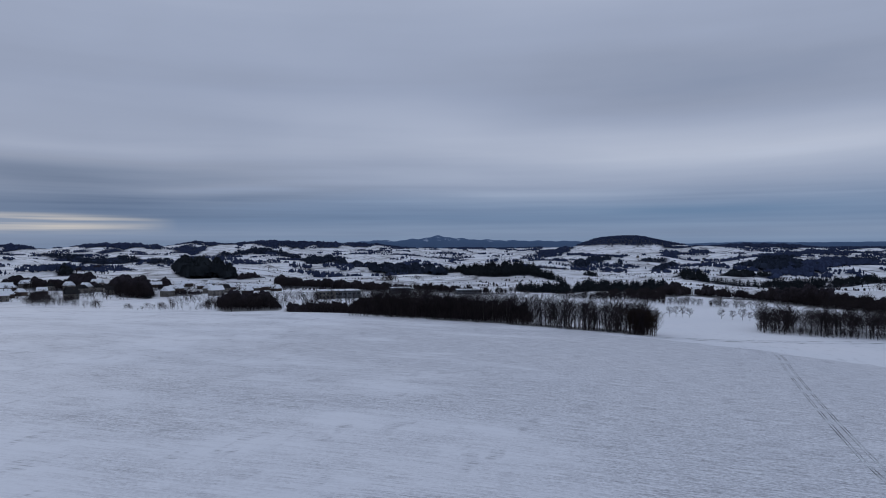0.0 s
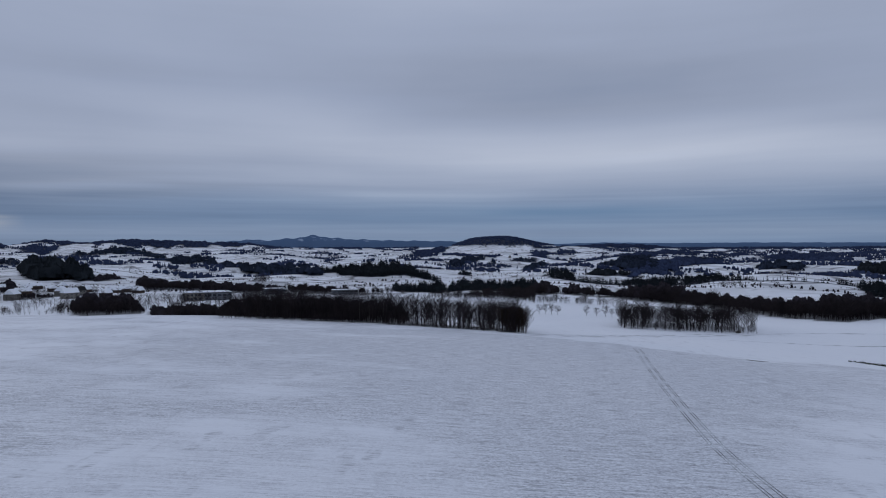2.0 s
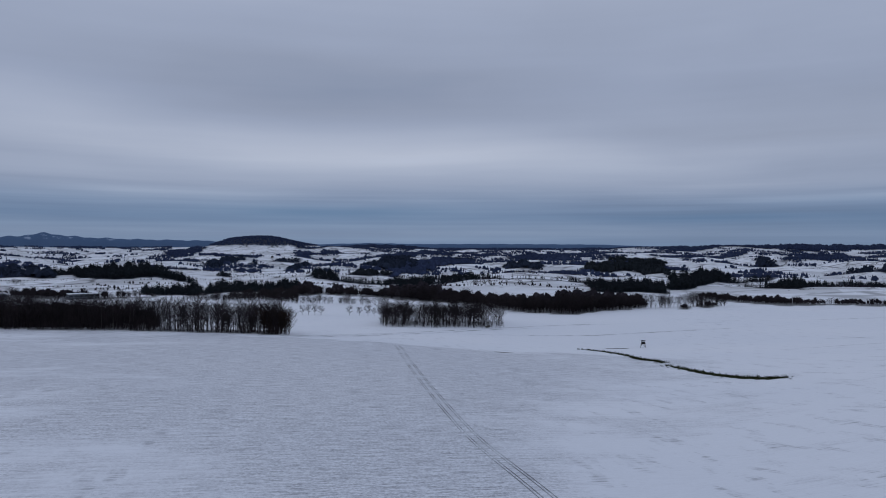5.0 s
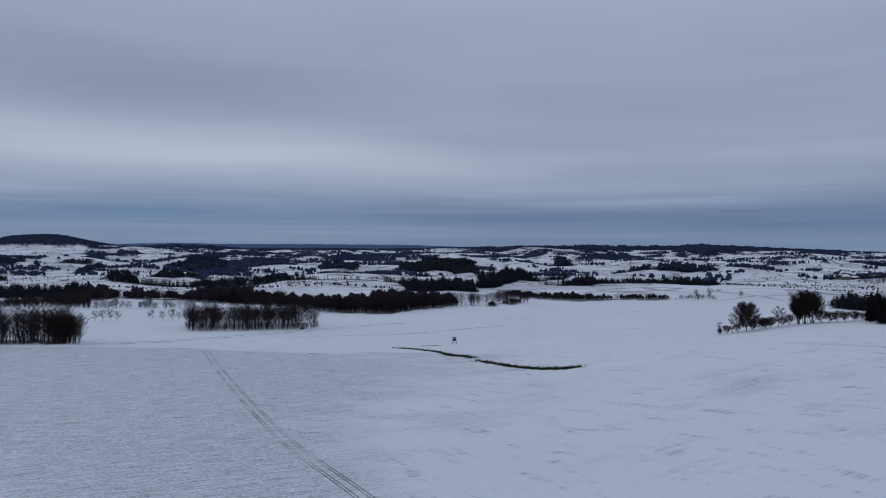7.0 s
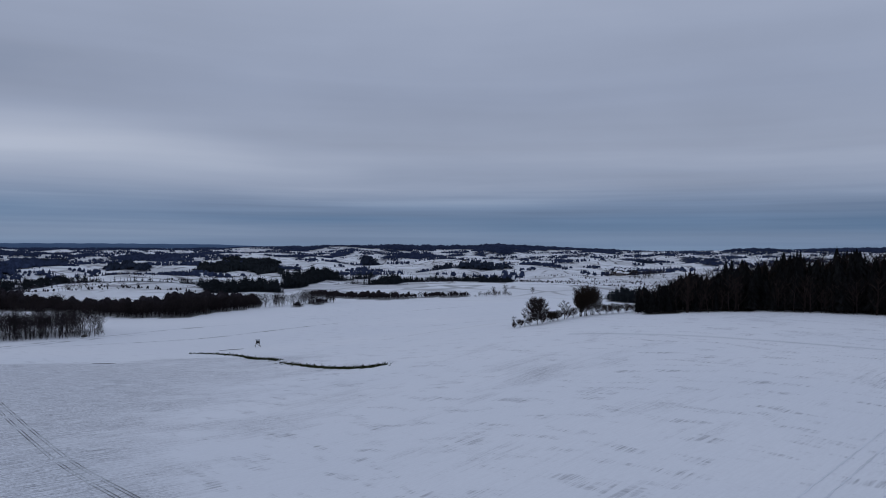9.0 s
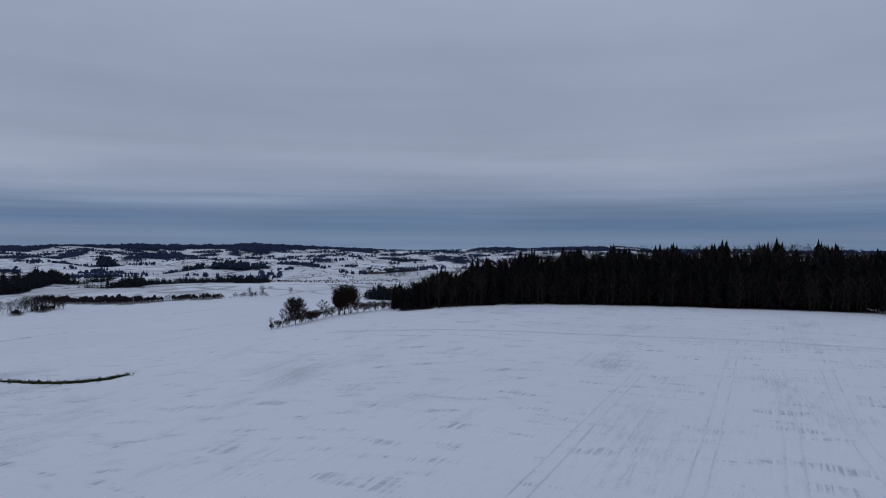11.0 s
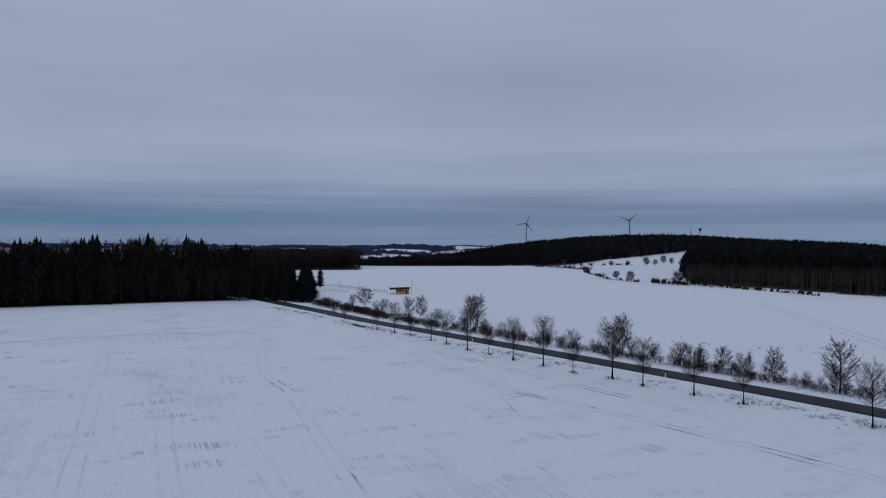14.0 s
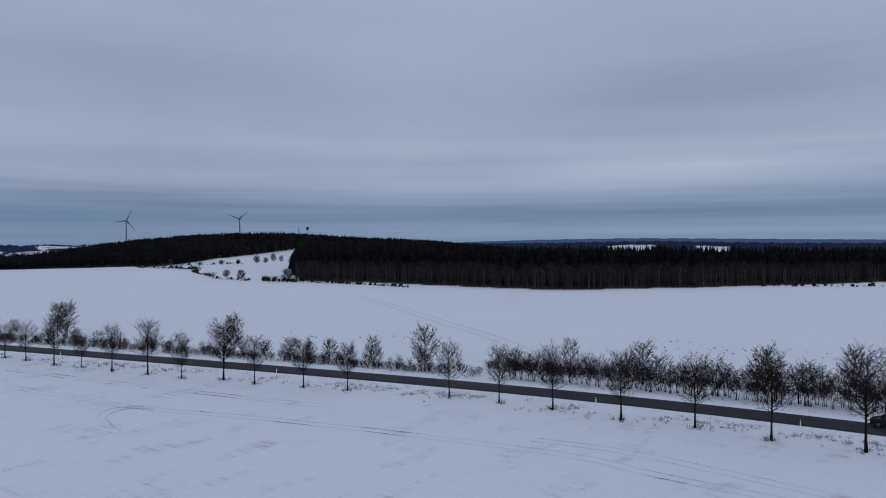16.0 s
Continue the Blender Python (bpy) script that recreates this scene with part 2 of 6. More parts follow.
SNOW = snow_material()
CLEAN_SNOW = material("drifted_snow", (0.74, 0.78, 0.84), (0.86, 0.88, 0.91), 0.8, 0.75, 0.5)
ASPHALT = material("wet_asphalt", (0.021, 0.021, 0.024), (0.041, 0.041, 0.045), 0.5, 0.65, 0.2, spec=0.12)


def rut_material(name, lo, hi):
    """Wheel ruts that the snow has filled in places."""
    m = bpy.data.materials.new(name)
    m.use_nodes = True
    n = Nodes(m.node_tree)
    at = n.add("ShaderNodeTexCoord").outputs["Object"]
    fill = n.math("ADD", n.math("MULTIPLY", n.noise(at, 0.14, 3.0), 0.6), n.math("MULTIPLY", n.noise(at, 1.6, 4.0, 0.7), 0.25))
    colour = n.mix(n.ramp(fill, [(lo / 2, 0.0), (hi / 2, 0.8)]), (0.80, 0.83, 0.88), (0.10, 0.095, 0.09))
    b = n.add("ShaderNodeBsdfPrincipled")
    n.link(colour, b.inputs["Base Color"])
    b.inputs["Roughness"].default_value, b.inputs["Specular IOR Level"].default_value = 0.8, 0.1
    n.link(b.outputs[0], n.add("ShaderNodeOutputMaterial").inputs[0])
    return m


def ridge_material():
    """Far mountains: forest with a few pale clearings, the blue of haze painted in."""
    m = bpy.data.materials.new("far_hazy_ridge")
    m.use_nodes = True
    n = Nodes(m.node_tree)
    at = n.add("ShaderNodeTexCoord").outputs["Object"]
    x, y, z = n.split(at)
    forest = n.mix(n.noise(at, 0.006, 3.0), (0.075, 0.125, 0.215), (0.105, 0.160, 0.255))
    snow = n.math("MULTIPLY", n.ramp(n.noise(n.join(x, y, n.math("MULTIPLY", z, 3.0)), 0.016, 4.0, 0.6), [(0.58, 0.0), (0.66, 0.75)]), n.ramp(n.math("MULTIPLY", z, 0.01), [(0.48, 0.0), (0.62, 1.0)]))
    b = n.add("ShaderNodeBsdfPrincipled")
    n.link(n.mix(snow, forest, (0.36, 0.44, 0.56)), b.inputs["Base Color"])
    b.inputs["Roughness"].default_value, b.inputs["Specular IOR Level"].default_value = 0.95, 0.0
    n.link(b.outputs[0], n.add("ShaderNodeOutputMaterial").inputs[0])
    return m


RUT = rut_material("snowy_rut", 0.90, 1.08)
TRAM = rut_material("filled_tramline", 0.82, 1.9)
CURL = rut_material("open_rut", 0.78, 1.15)
TRAIL = rut_material("trodden_trail", 0.62, 0.95)
DRIFTED = rut_material("drifted_lane", 0.72, 1.15)
GRASS = material("dark_winter_grass", (0.020, 0.026, 0.014), (0.055, 0.060, 0.032), 1.5, 0.85, 0.5, island=0.3)
BARK = material("grey_brown_bark", (0.010, 0.009, 0.009), (0.030, 0.027, 0.025), 4.0, 0.9, 0.5, own=0.2)
TWIG = material("bare_twigs", (0.018, 0.0140, 0.0145), (0.042, 0.031, 0.030), 2.0, 0.9, 0.0, island=0.35)
GROVE = material("grove_twigs", (0.0185, 0.0158, 0.0180), (0.045, 0.037, 0.038), 0.12, 0.9, 0.0, island=0.4)
BIRCH = material("pale_birch_bark", (0.05, 0.047, 0.046), (0.19, 0.18, 0.172), 1.0, 0.8, 0.3)
NEEDLE = material("spruce_needles", (0.007, 0.0074, 0.0080), (0.019, 0.0192, 0.0196), 0.4, 0.9, 0.0, island=0.4)
LARCH = material("bare_larch_twigs", (0.019, 0.015, 0.015), (0.046, 0.034, 0.031), 0.6, 0.9, 0.0, island=0.3)
# the farther the spruces, the more haze blue is mixed into their colour
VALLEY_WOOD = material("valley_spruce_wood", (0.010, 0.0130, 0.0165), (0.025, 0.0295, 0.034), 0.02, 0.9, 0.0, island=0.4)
HAZY_HILL_WOOD = material("hazy_hill_spruce", (0.014, 0.019, 0.032), (0.028, 0.037, 0.058), 0.01, 0.9, 0.0, island=0.4)
HAZY_FAR_WOOD = material("hazy_distant_spruce", (0.026, 0.036, 0.072), (0.041, 0.055, 0.104), 0.004, 0.9, 0.0, island=0.25)
MUD = material("wet_mud", (0.03, 0.028, 0.027), (0.16, 0.15, 0.14), 0.8, 0.6, 0.5)
STRAW = material("dead_grass", (0.10, 0.085, 0.06), (0.26, 0.22, 0.16), 2.0, 0.9, 0.0, island=0.3)
WHITE = material("white_plastic", (0.72, 0.72, 0.70), (0.82, 0.82, 0.80), 4.0, 0.45, 0.05)
BLACK = material("black_plastic", (0.012, 0.012, 0.013), (0.025, 0.025, 0.026), 4.0, 0.5, 0.05)
STEEL = material("pale_grey_steel", (0.10, 0.11, 0.12), (0.17, 0.18, 0.20), 0.3, 0.5, 0.05, metal=0.3)
PLANK = material("weathered_plank", (0.06, 0.048, 0.038), (0.14, 0.11, 0.085), 2.5, 0.85, 0.4, own=0.25)
YELLOW = material("yellow_painted_boards", (0.36, 0.23, 0.03), (0.52, 0.34, 0.05), 1.5, 0.7, 0.3, own=0.12)
TAR = material("tarred_roof", (0.018, 0.018, 0.019), (0.04, 0.04, 0.042), 1.5, 0.8, 0.3)
RENDER = material("pale_house_render", (0.14, 0.13, 0.12), (0.26, 0.245, 0.225), 0.6, 0.9, 0.3, own=0.45)
BRICK = material("brown_house_wall", (0.05, 0.038, 0.032), (0.10, 0.075, 0.06), 0.6, 0.9, 0.3, own=0.3)
SHEET = material("grey_sheet_cladding", (0.11, 0.12, 0.135), (0.17, 0.18, 0.20), 0.15, 0.6, 0.2)
GLASS = material("dark_window_glass", (0.02, 0.024, 0.03), (0.05, 0.056, 0.065), 0.5, 0.12, 0.0, spec=0.6)
PAINT = material("dark_car_paint", (0.010, 0.012, 0.016), (0.016, 0.018, 0.024), 1.0, 0.35, 0.0, spec=0.25)
RUBBER = material("tyre_rubber", (0.012, 0.012, 0.012), (0.025, 0.025, 0.025), 8.0, 0.85, 0.2)
REDLAMP = material("red_lamp_glass", (0.25, 0.012, 0.01), (0.35, 0.02, 0.015), 8.0, 0.2, 0.0)
CLEARLAMP = material("headlamp_glass", (0.45, 0.46, 0.48), (0.6, 0.6, 0.62), 8.0, 0.15, 0.0)
BIRCH_TWIG = material("birch_twigs", (0.022, 0.019, 0.020), (0.058, 0.050, 0.049), 0.3, 0.9, 0.0, island=0.35)
RIDGE = ridge_material()
MASS = material("far_bare_twigs", (0.0175, 0.0160, 0.0205), (0.043, 0.037, 0.043), 0.05, 0.9, 0.0, island=0.45)
SHRUB = material("brown_shrub", (0.017, 0.013, 0.011), (0.042, 0.030, 0.025), 1.5, 0.9, 0.0, island=0.4)


# ------------------------------------------------------------------ mesh helpers
def mesh_of(name, verts, tris, mats, which=None):
    """A mesh from arrays of corners and triangles."""
    verts, tris = np.asarray(verts, np.float32), np.asarray(tris, np.int32)
    me = bpy.data.meshes.new(name)
    me.vertices.add(len(verts))
    me.vertices.foreach_set("co", verts.ravel())
    k = tris.shape[1]
    me.loops.add(tris.size)
    me.loops.foreach_set("vertex_index", tris.ravel())
    me.polygons.add(len(tris))
    me.polygons.foreach_set("loop_start", np.arange(0, tris.size, k, dtype=np.int32))
    for mt in (mats if isinstance(mats, (list, tuple)) else [mats]):
        me.materials.append(mt)
    if which is not None:
        me.polygons.foreach_set("material_index", np.asarray(which, np.int32))
    me.update(calc_edges=True)
    return me


def part(name, bm, mat, parent, label=""):
    """Links a bmesh as one mesh object under a thing or a part."""
    me = bpy.data.meshes.new(name)
    bm.to_mesh(me)
    bm.free()
    me.materials.append(mat)
    ob = new(name, me)
    ob.parent = parent
    return tagged(ob, label=label)


def part_mesh(name, me, parent, label=""):
    ob = new(name, me)
    ob.parent = parent
    return tagged(ob, label=label)


def box(bm, x0, x1, y0, y1, z0, z1, bevel=0.0):
    r = bmesh.ops.create_cube(bm, size=1.0)
    bmesh.ops.transform(bm, verts=r["verts"], matrix=Matrix.LocRotScale(((x0 + x1) / 2, (y0 + y1) / 2, (z0 + z1) / 2), None, (x1 - x0, y1 - y0, z1 - z0)))
    if bevel:
        edges = list({e for v in r["verts"] for e in v.link_edges})
        bmesh.ops.bevel(bm, geom=edges, offset=bevel, segments=2, affect="EDGES")
    return bm


def rod(bm, a, b, r0, r1=None, sides=8):
    a, b = Vector(a), Vector(b)
    d = b - a
    m = Matrix.Translation((a + b) / 2) @ d.to_track_quat("Z", "Y").to_matrix().to_4x4()
    bmesh.ops.create_cone(bm, cap_ends=True, segments=sides, radius1=r0, radius2=r0 if r1 is None else r1, depth=d.length, matrix=m)
    return bm


def smooth(a, b, v):
    t = np.clip((v - a) / (b - a), 0, 1)
    return t * t * (3 - 2 * t)


# ------------------------------------------------------------------ the lie of the land
def bearing(x, y):
    a = np.degrees(np.arctan2(x, y))
    return np.where(a < -120, a + 360, a)


WAVES = np.random.RandomState(5)
ROLL = [(WAVES.uniform(0, 2 * pi), 2 * pi / w, WAVES.uniform(0, 2 * pi), h) for w, h in
        ((210, 1.5), (260, 2.0), (330, 2.6), (420, 3.4), (520, 4.2), (640, 4.4), (810, 4.8), (1100, 5.0))]


def rolling(x, y):
    z = np.zeros_like(x)
    for a, k, p, h in ROLL:
        z = z + h * np.sin(k * (x * np.cos(a) + y * np.sin(a)) + p + 1.3 * np.sin(0.6 * k * (y * np.cos(a) - x * np.sin(a)) + 2 * p))
    return z


def bump(az, r, a0, r0, wa, wr, h, power=2.0):
    d = (np.abs((az - a0) / wa) ** power + np.abs((r - r0) / wr) ** power)
    return h * np.exp(-d)


SLOPE_AZ = (-70, -22.8, -11.7, 1.3, 15, 26.8, 40, 50, 60, 68, 78, 86, 95, 210, 260, 290)
SLOPE = (0.004, 0.008, 0.019, 0.025, 0.036, 0.0475, 0.054, 0.062, 0.065, 0.05, 0.022, 0.008, 0.0, 0.0, 0.0, 0.004)
FAR_R = (0, 250, 450, 650, 1000, 1700, 2300, 3000, 3900, 4600, 5000)
FAR_Z = (-6, -16, -19.5, -25, -32, -40, -40, -31, -13, 6, 10)
SKY_AZ = (-23, -21.4, -20.2, -18.9, -17.1, -14.7, -12.1, -9.9, -7.5, -4.5, -2.3, 1.3, 4.1, 6.2, 9.7, 15.2, 21.2, 30.2, 33.4, 36.5, 38.3,
          52.7, 54.5, 57.3, 61.9, 64.2, 66.4, 70.6, 73.2, 74.3, 81.7, 84.4, 88.6, 93.3, 95.6, 99.5)
SKY_Z = (40, 37, 18, 27, 39, 46, 31, 54, 40, 58, 50, 45, 37, 17, 8, 6, 7, 10, 22, 14, 0, 2, 14, 16, 25, 22, 30, 25, 26, 36, 11, 0, -12, 6, 10, -8)
TURN_R = (0, 650, 800, 1200, 2000, 3400, 4300, 5000)
TURN_Z = (0, 0, -4, -18, -30, -26, -8, 2)


def height(x, y):
    """The ground's height at a place of the plan."""
    x, y = np.asarray(x, float), np.asarray(y, float)
    az, r = bearing(x, y), np.hypot(x, y)
    s = sum(np.interp(az + d, SLOPE_AZ, SLOPE) for d in (-5, -2.5, 0, 2.5, 5)) / 5
    near = -s * r
    far = sum(np.interp(r * k, FAR_R, FAR_Z) for k in (0.9, 0.95, 1.0, 1.05, 1.1)) / 5
    start = np.interp(az, (-40, -12, 15, 27, 33, 50, 80, 95), (325, 312, 278, 262, 285, 240, 250, 280))
    w = smooth(0, 1, (r - start) / np.interp(az, (20, 50), (100, 170)))
    valley = near * (1 - w) + far * w
    plateau = sum(np.interp(r * k, TURN_R, TURN_Z) for k in (0.92, 1.0, 1.08)) / 3
    right = np.interp(r, (0, 700, 2000, 3500, 5000), (0, 0, -12, -6, 6))
    q = smooth(138, 146, az)
    plateau = plateau * (1 - q) + right * q
    k = smooth(88, 112, az)
    z = valley * (1 - k) + plateau * k
    z = z + 1.1 * rolling(x, y) * smooth(600, 1900, r) * (1 - 0.75 * smooth(140, 150, az)) * (1 - 0.6 * smooth(3600, 4600, r))
    # gentle waves of the near fields
    z = z + 0.5 * np.sin(x / 31 + 1.0) * np.sin(y / 43) * smooth(60, 160, r) * (1 - smooth(300, 500, r))
    # the flat-topped wooded hill, the faint ridges behind it, the hills with the turbines
    z = z + np.where(az < 24.3, bump(az, r, 24.3, 4250, 3.1, 330, 69, 3.0), bump(az, r, 24.3, 4250, 4.0, 330, 69, 2.3))
    z = z + bump(az, r, 24.5, 4000, 8.0, 420, 14, 2.0)
    # the last hills before the horizon
    last = np.exp(-((r - 4600) / 400) ** 2) * smooth(101, 97, az) * (1 - smooth(16, 19, az) * smooth(32, 29, az))
    z = z * (1 - last) + np.interp(az, SKY_AZ, SKY_Z) * last
    # knolls and spurs of the country between
    z = z + bump(az, r, 46, 980, 5.5, 190, 11) + bump(az, r, 58, 1280, 3.6, 240, 14) + bump(az, r, -22, 1500, 6.0, 420, 17) + bump(az, r, -9, 1900, 3.2, 500, 13)
    z = z + bump(az, r, 16, 1500, 3.8, 420, 13) + bump(az, r, 29.5, 1130, 1.3, 120, 6) + bump(az, r, 75, 900, 9.0, 170, 5) + bump(az, r, 4, 1150, 7.0, 200, 9) + bump(az, r, 36, 2300, 4.0, 420, 15)
    z = z + bump(az, r, 63, 2100, 5.0, 350, 12) + bump(az, r, 50, 2900, 5.0, 400, 14) + bump(az, r, 80, 2500, 6.0, 400, 12)
    z = z + bump(az, r, 103, 4600, 6.0, 350, 22)
    z = z + bump(az, r, 155.0, 1350, 11.6, 330, 33.0) + bump(az, r, 169, 1300, 6.0, 330, 9.0)
    z = z + bump(az, r, 187, 4300, 6.5, 500, 14)
    return z


# ------------------------------------------------------------------ where woods stand: bearings, distances, height of the trees
WOODS = []


def patch(kind, *edge):
    """A wood or a strip of trees; edge: bearing, where it begins, where it ends and how tall it grows there."""
    WOODS.append((kind, *np.array(edge, float).T))


def within(x, y, az, near, end, seed):
    """Whether places lie in a wood, whose edge is uneven."""
    a, r = bearing(x, y), np.hypot(x, y)
    w = np.zeros_like(x)
    for q, k in enumerate((0.9, 1.7, 3.1, 6.3)):
        w = w + np.sin(r * radians(1) * a / 26 * k + q * 1.9 + seed) / (1 + q)
    n, e = np.interp(a, az, near), np.interp(a, az, end)
    wob = w * np.minimum(0.016 * n, 0.2 * (e - n))
    return (a > az[0] + 0.18 * w) & (a < az[-1] + 0.18 * w) & (r > n + wob) & (r < e - wob)


patch("spruce_wood", (-20.5, 3503, 3643, 10.2), (-19.3, 3480, 3601, 11), (-17.7, 2567, 3533, 11), (-16.3, 2578, 3475, 11), (-14.3, 2757, 2964, 11), (-12.4, 2779, 2877, 11), (-11.3, 2742, 2838, 11))
patch("spruce_wood", (-11.6, 1471, 1608, 12.0), (-10.9, 1328, 2781, 18.8), (-10.3, 1227, 2079, 20), (-9.0, 1214, 1418, 20), (-7.6, 1214, 1397, 20), (-7.1, 1215, 1388, 18.6), (-6.8, 1217, 1353, 12.0))
patch("spruce_wood", (-19.2, 1286, 1385, 10), (-18.8, 1250, 2516, 10), (-18.2, 1262, 2431, 10))
patch("bare_wood", (-18.2, 1361, 2177, 8), (-17.1, 1479, 2366, 8), (-16.1, 2426, 2568, 8))
patch("bare_wood", (-22.8, 1012, 1107, 7.6), (-21.6, 969, 1215, 8), (-20.5, 942, 1073, 8), (-19.3, 915, 1017, 7.7), (-18.1, 925, 1247, 8), (-17.1, 870, 1269, 8), (-16.3, 863, 1003, 7.8))
patch("bare_wood", (-16.1, 862, 960, 7.2), (-15.4, 782, 1168, 12), (-14.6, 739, 1182, 12), (-13.6, 692, 1106, 12), (-12.8, 723, 899, 9.0))
patch("spruce_wood", (-13.8, 732, 848, 6.8), (-13.4, 697, 846, 7.9), (-12.9, 705, 811, 6.0))
patch("bare_wood", (-12.6, 928, 1162, 6.5), (-12.0, 754, 1189, 8), (-11.4, 730, 804, 4.8), (-10.4, 721, 755, 4.8), (-9.5, 735, 820, 4.8))
patch("field_trees", (-21.3, 631, 753, 6.2), (-20.7, 619, 766, 7.2), (-19.8, 615, 730, 5.9), (-18.9, 592, 660, 4.8), (-18.4, 588, 735, 7.4), (-17.9, 574, 595, 4.8), (-17.0, 561, 614, 4.8), (-16.2, 547, 559, 4.4))
patch("field_trees", (-14.9, 527, 597, 4.2), (-14.2, 522, 534, 3.5))
patch("field_trees", (-13.8, 512, 524, 3.6), (-12.7, 505, 549, 3.6), (-11.2, 496, 508, 3.1), (-9.9, 485, 497, 2.5), (-8.8, 477, 563, 5.2), (-7.6, 466, 582, 6))
patch("far_wood", (-22.7, 4139, 4900, 14), (-21.7, 4286, 4465, 14), (-20.5, 4380, 4533, 8.4))
patch("far_wood", (-18.7, 4850, 4930, 7.0), (-17.5, 4403, 4900, 11.9), (-15.6, 4275, 4496, 14), (-14.6, 4292, 4501, 14), (-13.0, 4286, 4518, 14), (-12.1, 4344, 4502, 13.6))
patch("far_wood", (-16.6, 3854, 3989, 9.3), (-15.6, 3933, 4189, 10), (-15.0, 3991, 4174, 9.8))
patch("far_wood", (-11.1, 4106, 4249, 12), (-10.3, 3642, 4306, 12), (-9.5, 3722, 4288, 12), (-8.8, 4184, 4330, 9.3))
patch("far_wood", (-11.3, 4850, 4930, 7.5), (-9.9, 4397, 4900, 13), (-8.7, 4415, 4900, 12.7), (-7.6, 4481, 4900, 12.2))
patch("far_wood", (-8.0, 4481, 4638, 7.0), (-6.3, 4481, 4900, 10.9), (-4.4, 4286, 4541, 14), (-2.2, 4240, 4900, 14), (0.9, 4269, 4486, 14), (3.9, 4309, 4499, 14), (6.2, 4850, 4930, 8.4))
patch("spruce_wood", (-8.0, 3638, 3765, 11.7), (-7.1, 3642, 3770, 14), (-5.8, 3818, 4133, 14), (-4.4, 3896, 4085, 14), (-3.2, 3599, 3959, 14), (-1.7, 2547, 3094, 14))
patch("spruce_wood", (-1.7, 2547, 3088, 15), (0.8, 2599, 2690, 15), (2.4, 2190, 2610, 15), (3.9, 1710, 1791, 14.6), (6.2, 1694, 1762, 15), (8.6, 1301, 1748, 14.9), (10.1, 1274, 1725, 13.5))
patch("field_trees", (-5.1, 1710, 1770, 5.6), (-3.6, 1654, 1727, 5.7))
patch("field_trees", (-1.7, 1658, 1731, 6), (-0.4, 1573, 1669, 5.5))
patch("field_trees", (0.2, 1485, 1548, 5.9), (1.2, 1074, 1342, 4.1))
patch("field_trees", (4.4, 1019, 1062, 5.1), (5.4, 979, 1059, 7), (6.4, 977, 1037, 5.3))
patch("field_trees", (7.1, 1028, 1085, 4.8), (8.2, 986, 1054, 5.3))
patch("bare_wood", (-6.7, 1201, 1280, 7.8), (-5.7, 1237, 1355, 7.4), (-4.7, 1316, 1362, 6.0))
patch("bare_wood", (-3.8, 955, 1356, 8.8), (-3.1, 881, 1022, 8.7), (-1.4, 873, 971, 6.6), (0.2, 836, 973, 7.8), (2.4, 752, 913, 7.5), (4.7, 741, 868, 6.6), (7.0, 770, 804, 6.6), (10.1, 685, 769, 6.6))
patch("bare_wood", (-8.0, 487, 636, 7.4), (-7.1, 475, 638, 7.9), (-5.9, 470, 606, 7.1), (-4.4, 465, 610, 7.4), (-3.4, 456, 497, 5.4))
patch("bare_wood", (-3.2, 452, 500, 4.2), (-1.4, 306, 490, 4.2), (0.8, 306, 490, 4.2), (2.3, 305, 488, 4.2))
patch("bare_wood", (2.3, 305, 488, 6.6), (4.7, 295, 472, 6.6), (7.0, 297, 475, 6.6), (10.1, 300, 481, 6.6), (14.7, 362, 423, 6.6), (17.1, 325, 386, 6.6))
patch("spruce_wood", (9.6, 1651, 1732, 13.4), (11.5, 1288, 1715, 11.9), (12.8, 1118, 1698, 13.2), (14.3, 1074, 1345, 15.5), (15.8, 1084, 1330, 15.6), (17.4, 1091, 1278, 12.2), (18.9, 1026, 1110, 9.6), (20.1, 843, 899, 9.6))
patch("spruce_wood", (15.8, 715, 829, 7.8), (17.4, 693, 799, 7.8), (18.9, 682, 868, 7.8), (20.4, 687, 834, 7.8))
patch("spruce_wood", (20.4, 687, 834, 7.8), (21.9, 740, 931, 8.5), (24.9, 755, 893, 7.8), (27.7, 788, 972, 9.4))
patch("bare_wood", (9.6, 718, 785, 5.4), (12.7, 658, 693, 5.4), (15.8, 655, 689, 5.4), (16.8, 656, 690, 3.7))
patch("field_trees", (16.9, 541, 575, 4.8), (18.3, 585, 597, 4.7), (21.6, 567, 611, 4.8), (23.4, 556, 650, 5.1), (26.3, 536, 657, 6.2), (27.7, 528, 661, 6.9))
patch("far_wood", (17.7, 2977, 3160, 12), (18.9, 3009, 3857, 12), (20.4, 3833, 3968, 11.4))
patch("spruce_wood", (20.4, 2034, 2119, 10.4), (21.5, 2007, 2370, 14), (22.7, 2346, 2623, 13.9), (23.5, 2620, 2711, 12.9))
patch("spruce_wood", (23.7, 2056, 2128, 8.7), (24.6, 2121, 2195, 7.3))
patch("spruce_wood", (21.2, 1269, 1313, 5.4), (22.4, 1212, 1300, 6.2))
patch("spruce_wood", (25.4, 2509, 2597, 8.6), (27.7, 2613, 2704, 6.7))
patch("spruce_wood", (26.4, 1631, 1994, 6.8), (27.7, 1571, 2216, 10.3))
patch("far_wood", (9.7, 4850, 4930, 12), (12.0, 4850, 4930, 12), (13.5, 4850, 4930, 12))
patch("spruce_wood", (27.2, 1988, 2259, 13), (28.1, 2268, 2608, 11.3), (28.6, 2519, 2608, 7.8))
